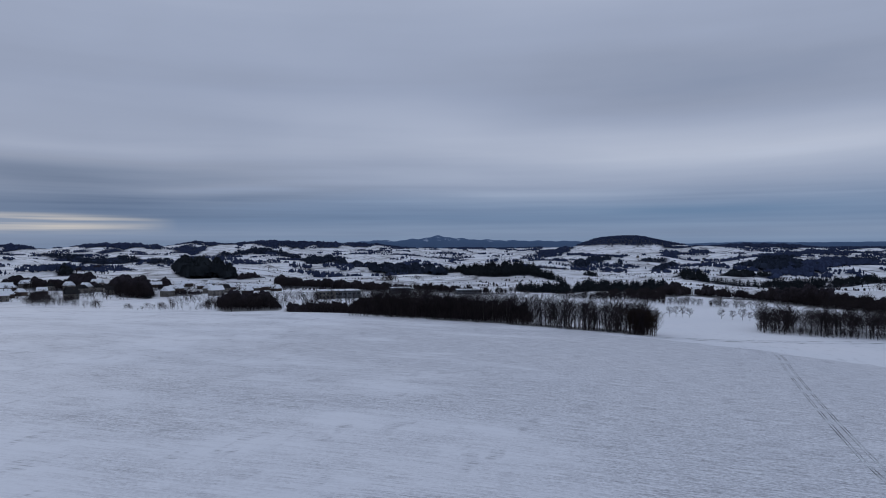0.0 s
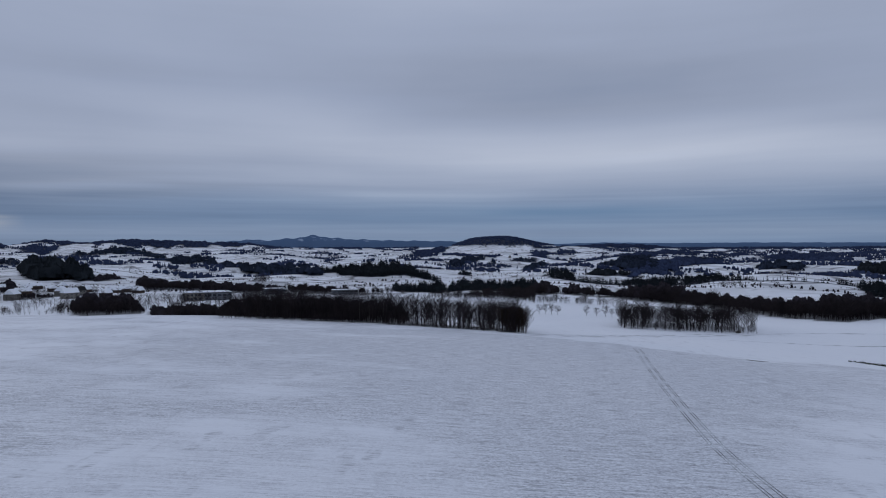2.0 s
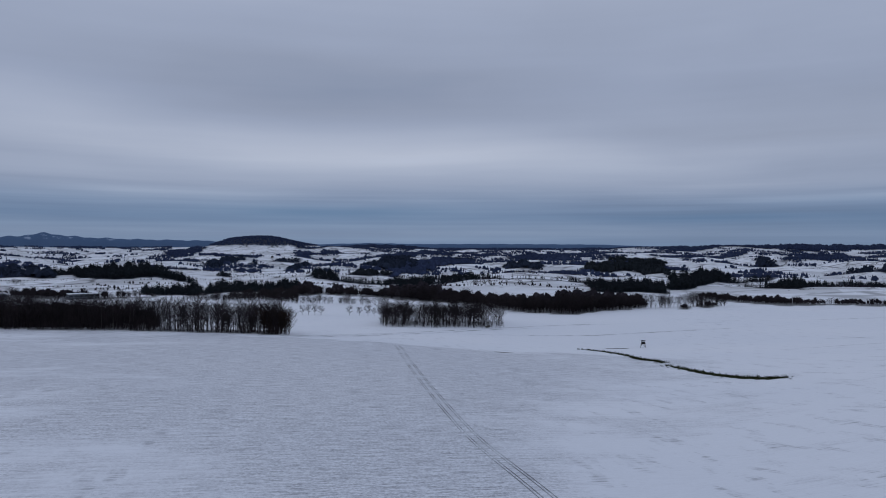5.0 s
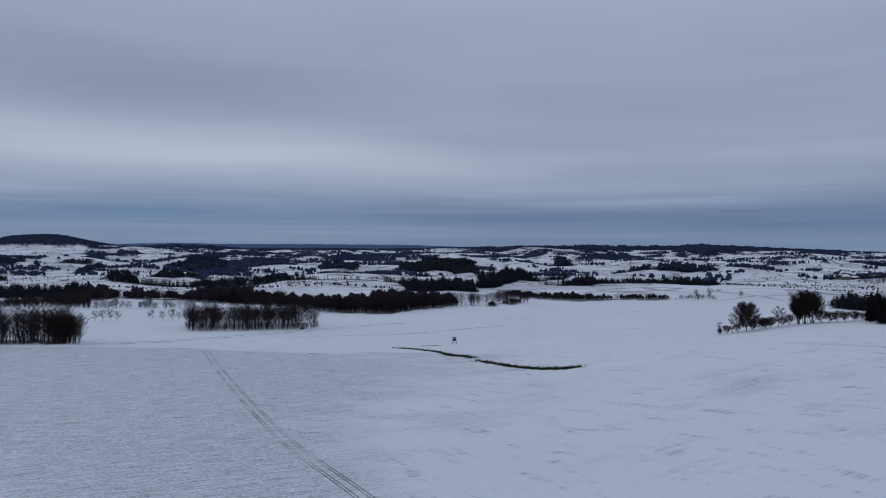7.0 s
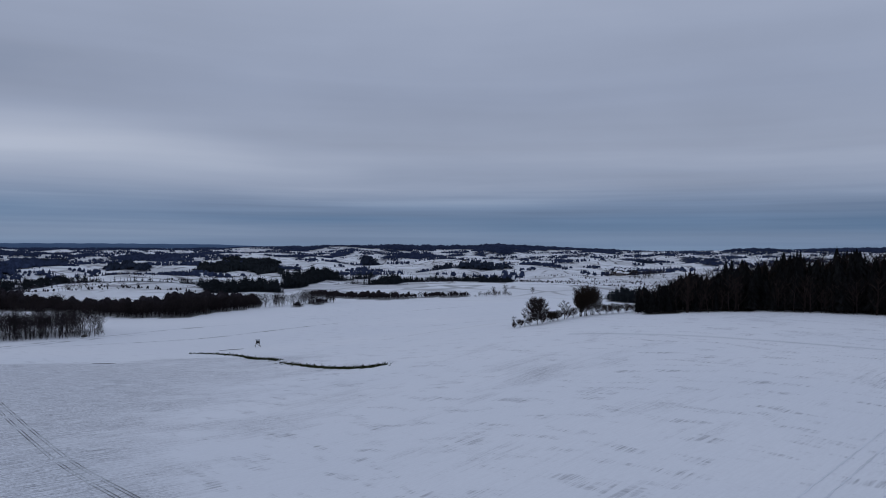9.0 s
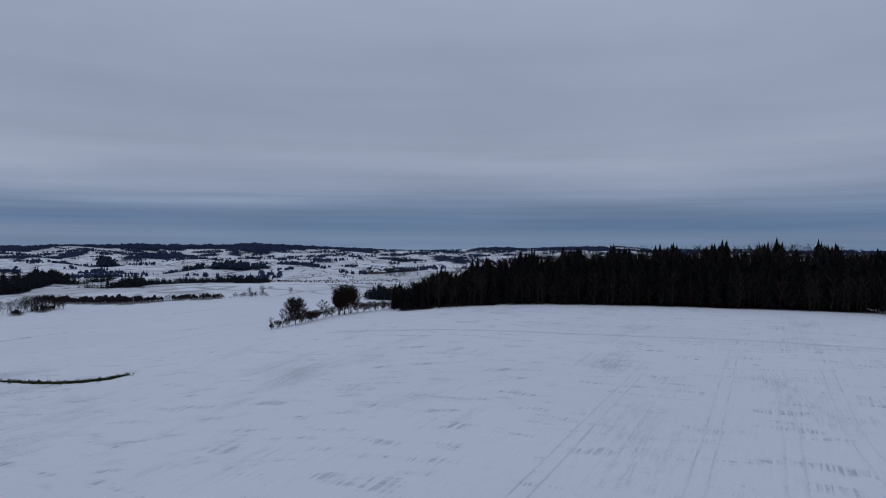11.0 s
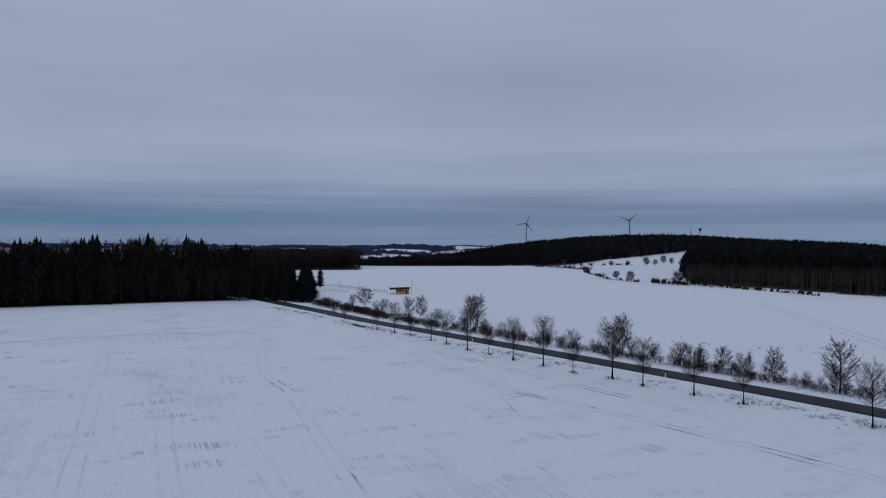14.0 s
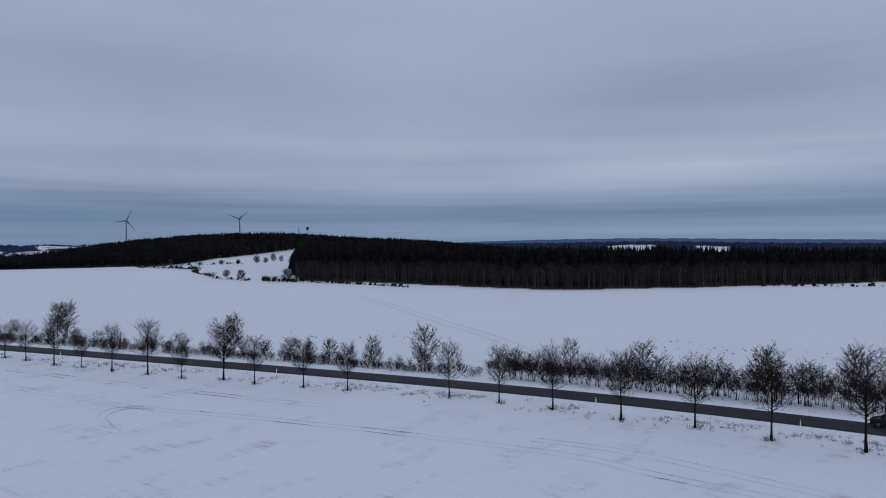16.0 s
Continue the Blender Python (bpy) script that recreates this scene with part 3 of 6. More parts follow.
patch("spruce_wood", (28.5, 1106, 1145, 8.4), (29.0, 1016, 1138, 10.5), (30.0, 1016, 1139, 10.8), (30.8, 1007, 1044, 8.4), (32.0, 990, 1025, 8.0), (33.4, 956, 990, 7.6), (35.3, 916, 967, 8.4))
patch("spruce_wood", (31.8, 1222, 1374, 8.4), (32.7, 1209, 1441, 9.2), (34.0, 1364, 1419, 8.4), (35.0, 1370, 1418, 7.4), (35.8, 1392, 1455, 8.4))
patch("spruce_wood", (32.4, 1678, 1737, 4.6), (33.7, 1696, 2218, 12.0), (34.8, 1676, 2298, 15), (36.5, 1683, 2337, 15), (37.8, 1696, 1903, 10.4), (39.0, 1889, 1955, 9.0), (39.6, 1980, 2427, 10.4), (41.3, 2533, 2795, 13.1), (42.1, 2571, 2743, 11.3))
patch("spruce_wood", (34.8, 968, 1150, 7.8), (36.5, 912, 1109, 7.8), (37.8, 1196, 1244, 7.8), (39.0, 1225, 1270, 7.8), (40.1, 1016, 1311, 7.8), (42.4, 947, 981, 6.9))
patch("bare_wood", (27.2, 654, 841, 7.7), (28.6, 641, 838, 8.0), (29.6, 661, 695, 6.9), (30.7, 631, 761, 7.2), (32.0, 621, 660, 7.2), (34.0, 600, 650, 7.2))
patch("bare_wood", (34.0, 600, 650, 7.2), (35.9, 555, 728, 7.6), (37.8, 541, 780, 9.6), (38.7, 523, 712, 8.4), (40.1, 510, 593, 7.2), (42.4, 515, 549, 7.2))
patch("field_trees", (27.2, 514, 532, 4.8), (30.0, 512, 527, 4.8), (32.7, 490, 503, 4.8), (34.6, 489, 507, 4.8), (36.5, 498, 510, 3.1))
patch("spruce_wood", (38.3, 1656, 1714, 7.1), (38.8, 1658, 1716, 7.2))
patch("far_wood", (27.2, 3986, 4126, 10.3), (30.0, 3844, 3978, 7.9), (32.7, 4327, 4900, 12.8), (33.4, 4235, 4900, 13), (36.6, 4212, 4900, 13), (37.8, 4281, 4869, 8.9))
patch("far_wood", (34.5, 2400, 3287, 11.4), (35.3, 2287, 3270, 12), (36.5, 2394, 3183, 9.4), (37.3, 2443, 2877, 6.5))
patch("far_wood", (27.2, 2735, 3564, 11), (28.6, 3193, 3516, 11), (30.7, 3613, 3740, 11), (31.8, 3184, 3295, 6.6))
patch("far_wood", (36.8, 3154, 3940, 12), (38.4, 2902, 3162, 12), (40.2, 2921, 3724, 8.9), (42.4, 3466, 3587, 8.9))
patch("bare_wood", (37.6, 523, 574, 6.6), (38.9, 550, 584, 6.6), (41.7, 497, 558, 6.6), (45.0, 438, 542, 6.6), (46.7, 422, 524, 6.8), (48.3, 424, 572, 8.3))
patch("bare_wood", (48.3, 424, 572, 8.3), (50.0, 418, 587, 8.9), (51.6, 437, 591, 8.1), (53.3, 450, 578, 7.1), (54.9, 475, 556, 6.6), (55.8, 501, 535, 5.8))
patch("spruce_wood", (35.1, 762, 811, 7.8), (36.7, 758, 926, 7.8), (38.4, 873, 1024, 7.8), (39.0, 894, 933, 7.8))
patch("spruce_wood", (39.0, 894, 1001, 7.2), (41.7, 954, 987, 7.2), (45.0, 891, 903, 5.4), (48.3, 892, 904, 5.4), (50.8, 891, 916, 7.2))
patch("spruce_wood", (50.8, 891, 906, 7.8), (51.6, 741, 905, 9.4), (53.2, 735, 927, 9.3), (54.9, 748, 969, 10.7), (57.3, 718, 934, 9.6))
patch("spruce_wood", (44.3, 1841, 1906, 9.0), (45.0, 1627, 2111, 12.9), (46.3, 1608, 2114, 12.7), (47.7, 1612, 1668, 7.5))
patch("far_wood", (35.1, 1214, 1438, 8.9), (36.7, 1623, 1899, 13), (38.4, 1687, 1987, 13), (40.0, 1920, 2775, 12.4), (42.0, 1887, 2619, 10.5))
patch("far_wood", (44.8, 2753, 2850, 8.4), (46.3, 2821, 3443, 14), (47.3, 2817, 3402, 14), (49.1, 2443, 3405, 14), (50.0, 2384, 2520, 9.4))
patch("spruce_wood", (50.8, 1552, 1635, 9.4), (52.9, 1556, 2345, 13), (54.8, 1708, 2750, 13), (57.3, 1104, 2212, 13))
patch("field_trees", (41.2, 783, 810, 4.2), (42.0, 785, 852, 5.5), (44.0, 801, 820, 4.2))
patch("bare_wood", (59.4, 687, 747, 3.9), (61.2, 622, 699, 4.4), (62.7, 597, 670, 4.2), (64.9, 580, 667, 5.0), (67.1, 589, 645, 3.9), (69.1, 606, 643, 3.9), (71.8, 623, 657, 3.9), (72.8, 632, 666, 2.5))
patch("field_trees", (73.1, 631, 643, 2.9), (74.3, 642, 675, 3.6), (76.1, 647, 672, 3.6))
patch("bare_wood", (58.1, 476, 532, 3.8), (58.9, 479, 524, 3.6))
patch("bare_wood", (59.7, 505, 561, 3.6), (61.0, 523, 557, 3.6))
patch("spruce_wood", (57.4, 814, 1062, 14), (58.9, 844, 1059, 13.3), (60.5, 1027, 1516, 12.6), (61.4, 1148, 1455, 11.0), (62.1, 1170, 1215, 8.4), (63.5, 1230, 1273, 8.4), (64.9, 1282, 1327, 8.3))
patch("spruce_wood", (62.4, 1002, 1038, 4.4), (64.2, 882, 905, 7.4), (65.2, 880, 1258, 7.8), (66.3, 877, 1302, 10.4), (67.1, 906, 1260, 7.8), (69.1, 1220, 1282, 7.8))
patch("spruce_wood", (69.1, 1220, 1287, 7.2), (71.8, 1161, 1315, 7.2), (73.7, 885, 1369, 7.2), (76.2, 925, 1344, 6.6))
patch("spruce_wood", (63.6, 2453, 2647, 15), (64.0, 2208, 2755, 15), (65.2, 2124, 2635, 10.3))
patch("spruce_wood", (69.5, 1841, 1944, 7.2), (70.5, 1573, 1902, 7.8), (71.5, 1844, 1909, 7.2))
patch("spruce_wood", (71.5, 1561, 1846, 7.8), (72.1, 1523, 1875, 12.3), (73.0, 1548, 1986, 12.4), (74.3, 1556, 1613, 9.9), (76.2, 1559, 1626, 8.5))
patch("far_wood", (65.5, 2713, 3210, 7.3), (66.6, 2695, 3484, 12), (69.1, 2985, 4043, 12), (70.6, 2957, 3060, 6.9))
patch("far_wood", (57.3, 3757, 4492, 14), (59.5, 4056, 4306, 14), (61.9, 4578, 4900, 8.4), (64.2, 4292, 4487, 14), (66.3, 4078, 4483, 14), (68.4, 4150, 4456, 14), (70.4, 4240, 4465, 14), (73.0, 4078, 4475, 14), (74.3, 3570, 4495, 14), (76.2, 3466, 4900, 14))
patch("far_wood", (58.6, 2906, 3007, 9.6), (61.2, 3175, 3316, 11), (62.7, 3405, 3871, 11), (63.2, 3813, 4303, 11))
patch("far_wood", (72.9, 2957, 3569, 6.5), (74.1, 3522, 3645, 10))
patch("far_wood", (70.8, 2949, 3655, 7.6), (72.2, 2863, 3606, 9.5))
patch("spruce_wood", (83.8, 585, 726, 7.2), (85.0, 567, 735, 7.9), (86.9, 536, 723, 8.3))
patch("spruce_wood", (86.0, 2443, 2678, 9.2), (87.5, 2742, 2980, 10))
patch("field_trees", (83.5, 1403, 1754, 6), (85.3, 1359, 1698, 6), (86.6, 1300, 1625, 6), (88.3, 1361, 1701, 6))
patch("far_wood", (89.3, 3025, 3131, 6.0), (90.9, 2375, 3034, 10), (92.3, 2359, 2441, 8.9))
patch("far_wood", (81.7, 3452, 4382, 12), (84.3, 4062, 4815, 12), (85.0, 3975, 4114, 7.8))
patch("far_wood", (85.8, 3844, 3978, 5.6), (88.8, 3249, 3363, 10), (89.3, 3197, 3358, 10))
patch("far_wood", (92.3, 4095, 4378, 9.6), (93.6, 4067, 4900, 13), (95.7, 3965, 4426, 13), (97.6, 4045, 4292, 7.9))
patch("field_trees", (-23, 700, 900, 5), (-17, 690, 900, 6), (-10, 680, 900, 5.5), (-3.5, 690, 880, 6))
patch("field_trees", (-12, 500, 690, 4.5), (-8, 500, 680, 5), (-3, 480, 640, 6.5), (3, 470, 640, 7), (9, 480, 640, 8))
patch("spruce_wood", (131, 700, 1500, 7), (136, 700, 1500, 9), (140, 700, 1500, 12))
patch("far_wood", (75.8, 4050, 4900, 13), (80, 4250, 4900, 11), (84, 4450, 4900, 8))
patch("far_wood", (98, 4300, 4600, 13), (104, 4300, 4600, 13))
patch("far_wood", (104, 4100, 4400, 13), (128, 4100, 4400, 13))
patch("far_wood", (164, 2300, 3700, 12), (175, 2300, 3900, 13), (183.6, 2400, 3900, 12))
patch("far_wood", (187.5, 2300, 3900, 12), (190.2, 2300, 3900, 12))
patch("far_wood", (193, 2300, 3900, 12), (200, 2200, 3800, 13), (212, 2200, 3800, 12))
patch("far_wood", (170, 3900, 4600, 13), (206, 3900, 4600, 13))
patch("far_wood", (124, 2500, 2700, 11), (134, 2400, 2800, 12), (141, 2500, 2700, 11))
patch("far_wood", (128, 3600, 4300, 13), (140, 3600, 4300, 13))

HILL = (132.6, 176, 650, 1460)


def right_front(az):
    return np.interp(az, (158, 160, 167, 180, 191, 197, 203, 212), (385, 374, 345, 310, 333, 372, 428, 470))


def crest_front(az):
    return np.interp(az, (85.5, 87, 96, 110, 121, 124.5, 126.6), (252, 248, 258, 262, 262, 256, 240))


def inlet(az, r):
    return (az > 147.6) & (az < 158.6) & (r < np.interp(az, (147.6, 150, 152, 155, 158.6), (610, 720, 840, 930, 1050)))


def inside(x, y, a0, a1, r0, r1, seed, ragged):
    """How far inside a wood with an uneven edge a place lies (over 0: inside)."""
    az, r = bearing(x, y), np.hypot(x, y)
    u, v = (az - a0) / (a1 - a0) * 2 - 1, (np.log(r) - math.log(r0)) / (math.log(r1) - math.log(r0)) * 2 - 1
    wob = sum(np.sin(2 * pi / (25.0 + 25 * q) * (x * np.cos(1.7 * q + seed) + y * np.sin(1.7 * q + seed)) + q * seed) / 2.4 for q in range(6))
    return 1 + ragged * (2.2 * wob - 0.6) - (np.abs(u) ** 2.4 + np.abs(v) ** 2.4)


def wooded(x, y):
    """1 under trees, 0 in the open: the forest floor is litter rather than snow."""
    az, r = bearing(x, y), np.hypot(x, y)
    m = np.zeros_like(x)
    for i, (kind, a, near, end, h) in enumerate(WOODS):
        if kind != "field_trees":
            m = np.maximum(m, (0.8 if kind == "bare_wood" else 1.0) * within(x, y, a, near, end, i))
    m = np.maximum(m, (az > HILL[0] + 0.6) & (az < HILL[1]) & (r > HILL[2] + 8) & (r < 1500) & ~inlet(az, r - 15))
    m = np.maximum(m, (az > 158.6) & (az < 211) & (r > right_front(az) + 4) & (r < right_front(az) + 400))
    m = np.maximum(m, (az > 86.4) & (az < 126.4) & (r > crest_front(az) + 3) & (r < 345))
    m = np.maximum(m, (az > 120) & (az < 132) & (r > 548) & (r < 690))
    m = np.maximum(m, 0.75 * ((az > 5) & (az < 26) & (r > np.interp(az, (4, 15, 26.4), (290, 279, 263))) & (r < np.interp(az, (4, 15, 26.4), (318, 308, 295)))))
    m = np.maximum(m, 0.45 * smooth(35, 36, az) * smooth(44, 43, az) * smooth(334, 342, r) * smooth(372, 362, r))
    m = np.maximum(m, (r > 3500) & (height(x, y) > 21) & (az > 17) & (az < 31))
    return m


def ground_mesh():
    az = np.concatenate([np.arange(-34, 214, 0.4), np.arange(214, 326, 4.0)])
    rad = np.concatenate([[0.0], np.geomspace(4, 60, 14)[:-1], np.geomspace(60, 700, 105)[:-1], np.geomspace(700, 4985, 150)])
    A, R = np.meshgrid(np.radians(az), rad[1:], indexing="ij")
    X, Y = R * np.sin(A), R * np.cos(A)
    V = np.stack([X, Y, height(X, Y)], -1).reshape(-1, 3)
    na, nr = A.shape
    i, j = np.meshgrid(np.arange(na), np.arange(nr - 1), indexing="ij")
    i2 = (i + 1) % na
    quad = np.stack([i * nr + j, i * nr + j + 1, i2 * nr + j + 1, i2 * nr + j], -1).reshape(-1, 4)
    tris = np.concatenate([quad[:, [0, 1, 2]], quad[:, [0, 2, 3]]])
    hub = len(V)
    V = np.concatenate([V, [[0, 0, float(height(0.0, 0.0))]]])
    k = np.arange(na)
    tris = np.concatenate([tris, np.stack([np.full(na, hub), k * nr, (k + 1) % na * nr], -1)])
    me = mesh_of("ground", V, tris, SNOW)
    # how much stubble and grass stands through the snow
    a, r = bearing(V[:, 0], V[:, 1]), np.hypot(V[:, 0], V[:, 1])
    stub = 0.62 - 0.06 * smooth(40, 62, a) * (1 - smooth(400, 900, r)) - 0.20 * smooth(58, 66, a) * smooth(170, 240, r) * (1 - smooth(84, 95, a))
    road_side = smooth(-93, -112, V[:, 1] + 0.25 * V[:, 0])
    stub = stub - 0.02 * smooth(80, 95, a) - 0.05 * bump(a, r, 110, 80, 16.0, 60, 1.0) - 0.12 * smooth(118, 135, a) - 0.22 * road_side - 0.12 * smooth(150, 300, r) * smooth(85, 100, a) - 0.10 * smooth(350, 700, r)
    stub = stub + 0.22 * bump(a, r, 15.0, 190, 24.0, 75, 1.0) + 0.34 * bump(a, r, 34.0, 140, 15.0, 110, 1.0) + 0.13 * bump(a, r, -15.0, 110, 14.0, 80, 1.0)
    # the sown field ends along a line; the meadow beyond is smooth under the snow
    end = np.interp(a, (20, 27, 33, 38, 44, 50, 58), (250, 250, 238, 226, 222, 236, 232))
    span = smooth(21, 25, a) * smooth(64, 54, a)
    stub = stub - 0.34 * smooth(end - 3, end + 4, r) * span + 0.10 * smooth(end - 110, end - 30, r) * smooth(end + 2, end - 3, r) * span
    at = me.attributes.new("stubble", "FLOAT", "POINT")
    at.data.foreach_set("value", stub.astype(np.float32))
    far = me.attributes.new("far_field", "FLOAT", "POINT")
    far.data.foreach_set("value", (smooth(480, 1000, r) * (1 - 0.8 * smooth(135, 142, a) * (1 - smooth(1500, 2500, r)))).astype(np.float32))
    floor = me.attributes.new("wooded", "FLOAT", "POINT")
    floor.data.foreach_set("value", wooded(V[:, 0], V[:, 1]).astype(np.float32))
    me.polygons.foreach_set("use_smooth", np.ones(len(tris), bool))
    return me


ground = tagged(new("ground", ground_mesh()), "snow-covered winter farmland with stubble showing through", "ground", kind="structure")


# ------------------------------------------------------------------ trees in the mass
def tube(V, F, a, b, r0, r1, sides=3):
    """A tapered twig from a to b, added to plain lists."""
    d = b - a
    n = d.normalized()
    u = n.orthogonal().normalized()
    w = n.cross(u)
    k = len(V)
    for p, r in ((a, r0), (b, r1)):
        for i in range(sides):
            t = 2 * pi * i / sides
            V.append(p + (u * cos(t) + w * sin(t)) * r)
    for i in range(sides):
        j = (i + 1) % sides
        F.append((k + i, k + j, k + sides + j))
        F.append((k + i, k + sides + j, k + sides + i))


def sliver(V, F, a, b, w, rng):
    d = (b - a).normalized()
    side = d.cross(Vector((rng.uniform(-1, 1), rng.uniform(-1, 1), rng.uniform(-1, 1)))).normalized() * w
    k = len(V)
    V.extend([a - side, a + side, b])
    F.append((k, k + 1, k + 2))


def far_bare_tree(rng, limbs, subs, twigs, w, spread=0.24, clear=0.2):
    """A leafless tree of unit height for groves: stem, rising limbs, branchlets and twigs."""
    V, F = [], []
    lean = Vector((rng.uniform(-.06, .06), rng.uniform(-.06, .06), 0))
    tube(V, F, Vector((0, 0, 0)), Vector((0, 0, 0.5)) + lean, 0.012, 0.008)
    tube(V, F, Vector((0, 0, 0.5)) + lean, Vector((0, 0, 0.94)) + lean * 2, 0.005, 0.001)
    for i in range(limbs):
        f = (i + rng.random()) / limbs
        a = Vector((0, 0, clear + (0.9 - clear) * f)) + lean * f
        t = i * 2.4 + rng.uniform(-.5, .5)
        reach = spread * (0.25 + 0.9 * sin(pi * (0.25 + 0.7 * f))) * rng.uniform(0.6, 1.1)
        b = a + Vector((cos(t) * reach, sin(t) * reach, reach * rng.uniform(0.8, 1.7)))
        b.z = min(b.z, 0.97)
        sliver(V, F, a, b, w * 1.5, rng)
        sliver(V, F, a, b, w * 1.5, rng)
        for j in range(subs):
            c = a.lerp(b, rng.uniform(0.2, 1.0))
            u = t + rng.uniform(-1.5, 1.5)
            ln = reach * rng.uniform(0.35, 0.75)
            d = c + Vector((cos(u) * ln, sin(u) * ln, ln * rng.uniform(0.4, 1.6)))
            d.z = min(d.z, 1.0)
            sliver(V, F, c, d, w, rng)
            for k in range(twigs):
                e = c.lerp(d, rng.uniform(0.2, 1.0))
                v = u + rng.uniform(-1.3, 1.3)
                l2 = ln * rng.uniform(0.3, 0.7)
                g = e + Vector((cos(v) * l2, sin(v) * l2, l2 * rng.uniform(0.2, 1.5)))
                g.z = min(g.z, 1.02)
                sliver(V, F, e, g, w * 0.8, rng)
    return np.array([tuple(v) for v in V]), np.array(F)


def far_spruce(rng, tiers, spikes, lean=0.17):
    """A spruce of unit height: drooping, ragged tiers round a stem."""
    V, F = [], []
    tube(V, F, Vector((0, 0, 0)), Vector((0, 0, 1)), 0.014, 0.002)
    for i in range(tiers):
        f = i / max(1, tiers - 1)
        z1 = 0.10 + 0.80 * f ** 0.95 + rng.uniform(-.012, .012)
        rad = lean * 1.06 * (1.0 - f) ** 0.62 * rng.uniform(0.76, 1.14) + 0.030
        tip = Vector((rng.uniform(-.006, .006), rng.uniform(-.006, .006), z1 + 0.16 - 0.075 * f))
        t0 = rng.uniform(0, 6)
        for j in range(spikes):
            t = t0 + 2 * pi * j / spikes + rng.uniform(-.2, .2)
            r = rad * rng.uniform(0.65, 1.15)
            h = pi / spikes * 1.1
            k = len(V)
            V.extend([tip, Vector((cos(t - h) * r * 0.62, sin(t - h) * r * 0.62, z1 + 0.02)), Vector((cos(t) * r, sin(t) * r, z1 - 0.05 * rng.uniform(0.4, 1.4))),
                      Vector((cos(t + h) * r * 0.62, sin(t + h) * r * 0.62, z1 + 0.02))])
            F.append((k, k + 1, k + 2))
            F.append((k, k + 2, k + 3))
    return np.array([tuple(v) for v in V]), np.array(F)


def tiny_spruce(rng):
    """A far spruce: a slim ragged cone."""
    V = [(rng.uniform(-.02, .02), rng.uniform(-.02, .02), 1.0)] + [(0.17 * rng.uniform(.7, 1.3) * cos(t), 0.17 * rng.uniform(.7, 1.3) * sin(t), rng.uniform(0, .3)) for t in np.arange(5) * 2 * pi / 5]
    return np.array(V), np.array([(0, 1 + i, 1 + (i + 1) % 5) for i in range(5)])


def tiny_crown(rng):
    """A far broad crown: a lumpy dome."""
    k = 0.30
    V = [(rng.uniform(-.08, .08), rng.uniform(-.08, .08), rng.uniform(.8, .9))]
    V += [(k * rng.uniform(.5, .8) * cos(t + .5), k * rng.uniform(.5, .8) * sin(t + .5), rng.uniform(.6, .8)) for t in np.arange(4) * pi / 2]
    V += [(k * rng.uniform(.8, 1.2) * cos(t), k * rng.uniform(.8, 1.2) * sin(t), rng.uniform(.1, .4)) for t in np.arange(4) * pi / 2]
    F = [(0, 1 + i, 1 + (i + 1) % 4) for i in range(4)] + [(1 + i, 5 + i, 5 + (i + 1) % 4) for i in range(4)] + [(1 + i, 5 + (i + 1) % 4, 1 + (i + 1) % 4) for i in range(4)]
    return np.array(V), np.array(F)


def mass_crown(rng):
    """A crown in a far leafless wood: a narrow dome with ragged twigs standing out of it."""
    V, F = tiny_crown(rng)
    V, F = [Vector((x * 0.72, y * 0.72, z * 1.0)) for x, y, z in V], [tuple(int(k) for k in f) for f in F]
    for i in range(6):
        t, e = rng.uniform(0, 2 * pi), rng.uniform(0.1, 1.2)
        d = Vector((0.27 * cos(t) * cos(e), 0.27 * sin(t) * cos(e), 0.40 * sin(e)))
        sliver(V, F, Vector((0, 0, 0.5)) + d * 0.3, Vector((0, 0, 0.56)) + d * rng.uniform(0.8, 1.05), 0.035, rng)
    return np.array([tuple(v) for v in V]), np.array(F)


def far_stem(rng):
    """A slim pale stem with a few stubs."""
    V, F = [], []
    tube(V, F, Vector((0, 0, 0)), Vector((rng.uniform(-.03, .03), rng.uniform(-.03, .03), rng.uniform(0.55, 0.8))), 0.007, 0.004)
    return np.array([tuple(v) for v in V]), np.array(F)


RNG = random.Random(11)
BARE_MID = [far_bare_tree(RNG, 11, 4, 2, 0.0050, 0.21, 0.16) for _ in range(6)]
BARE_WIDE = [far_bare_tree(RNG, 13, 4, 3, 0.0060, 0.32, 0.12) for _ in range(5)]
BARE_FAR = [far_bare_tree(RNG, 7, 3, 2, 0.0105, 0.34, 0.10) for _ in range(5)]
SPRUCE_MID = [far_spruce(RNG, 12, 8, w) for w in (0.13, 0.16, 0.19, 0.15, 0.21)]
SPRUCE_LOW = [far_spruce(RNG, 4, 5, 0.2) for _ in range(4)]
SPRUCE_TINY = [tiny_spruce(RNG) for _ in range(4)] + [tiny_crown(RNG) for _ in range(3)]
BARE_LITE = [far_bare_tree(RNG, 8, 3, 1, 0.0105, 0.30, 0.12) for _ in range(6)]
BARE_MASS = [mass_crown(RNG) for _ in range(6)]
STEMS = [far_stem(RNG) for _ in range(3)]


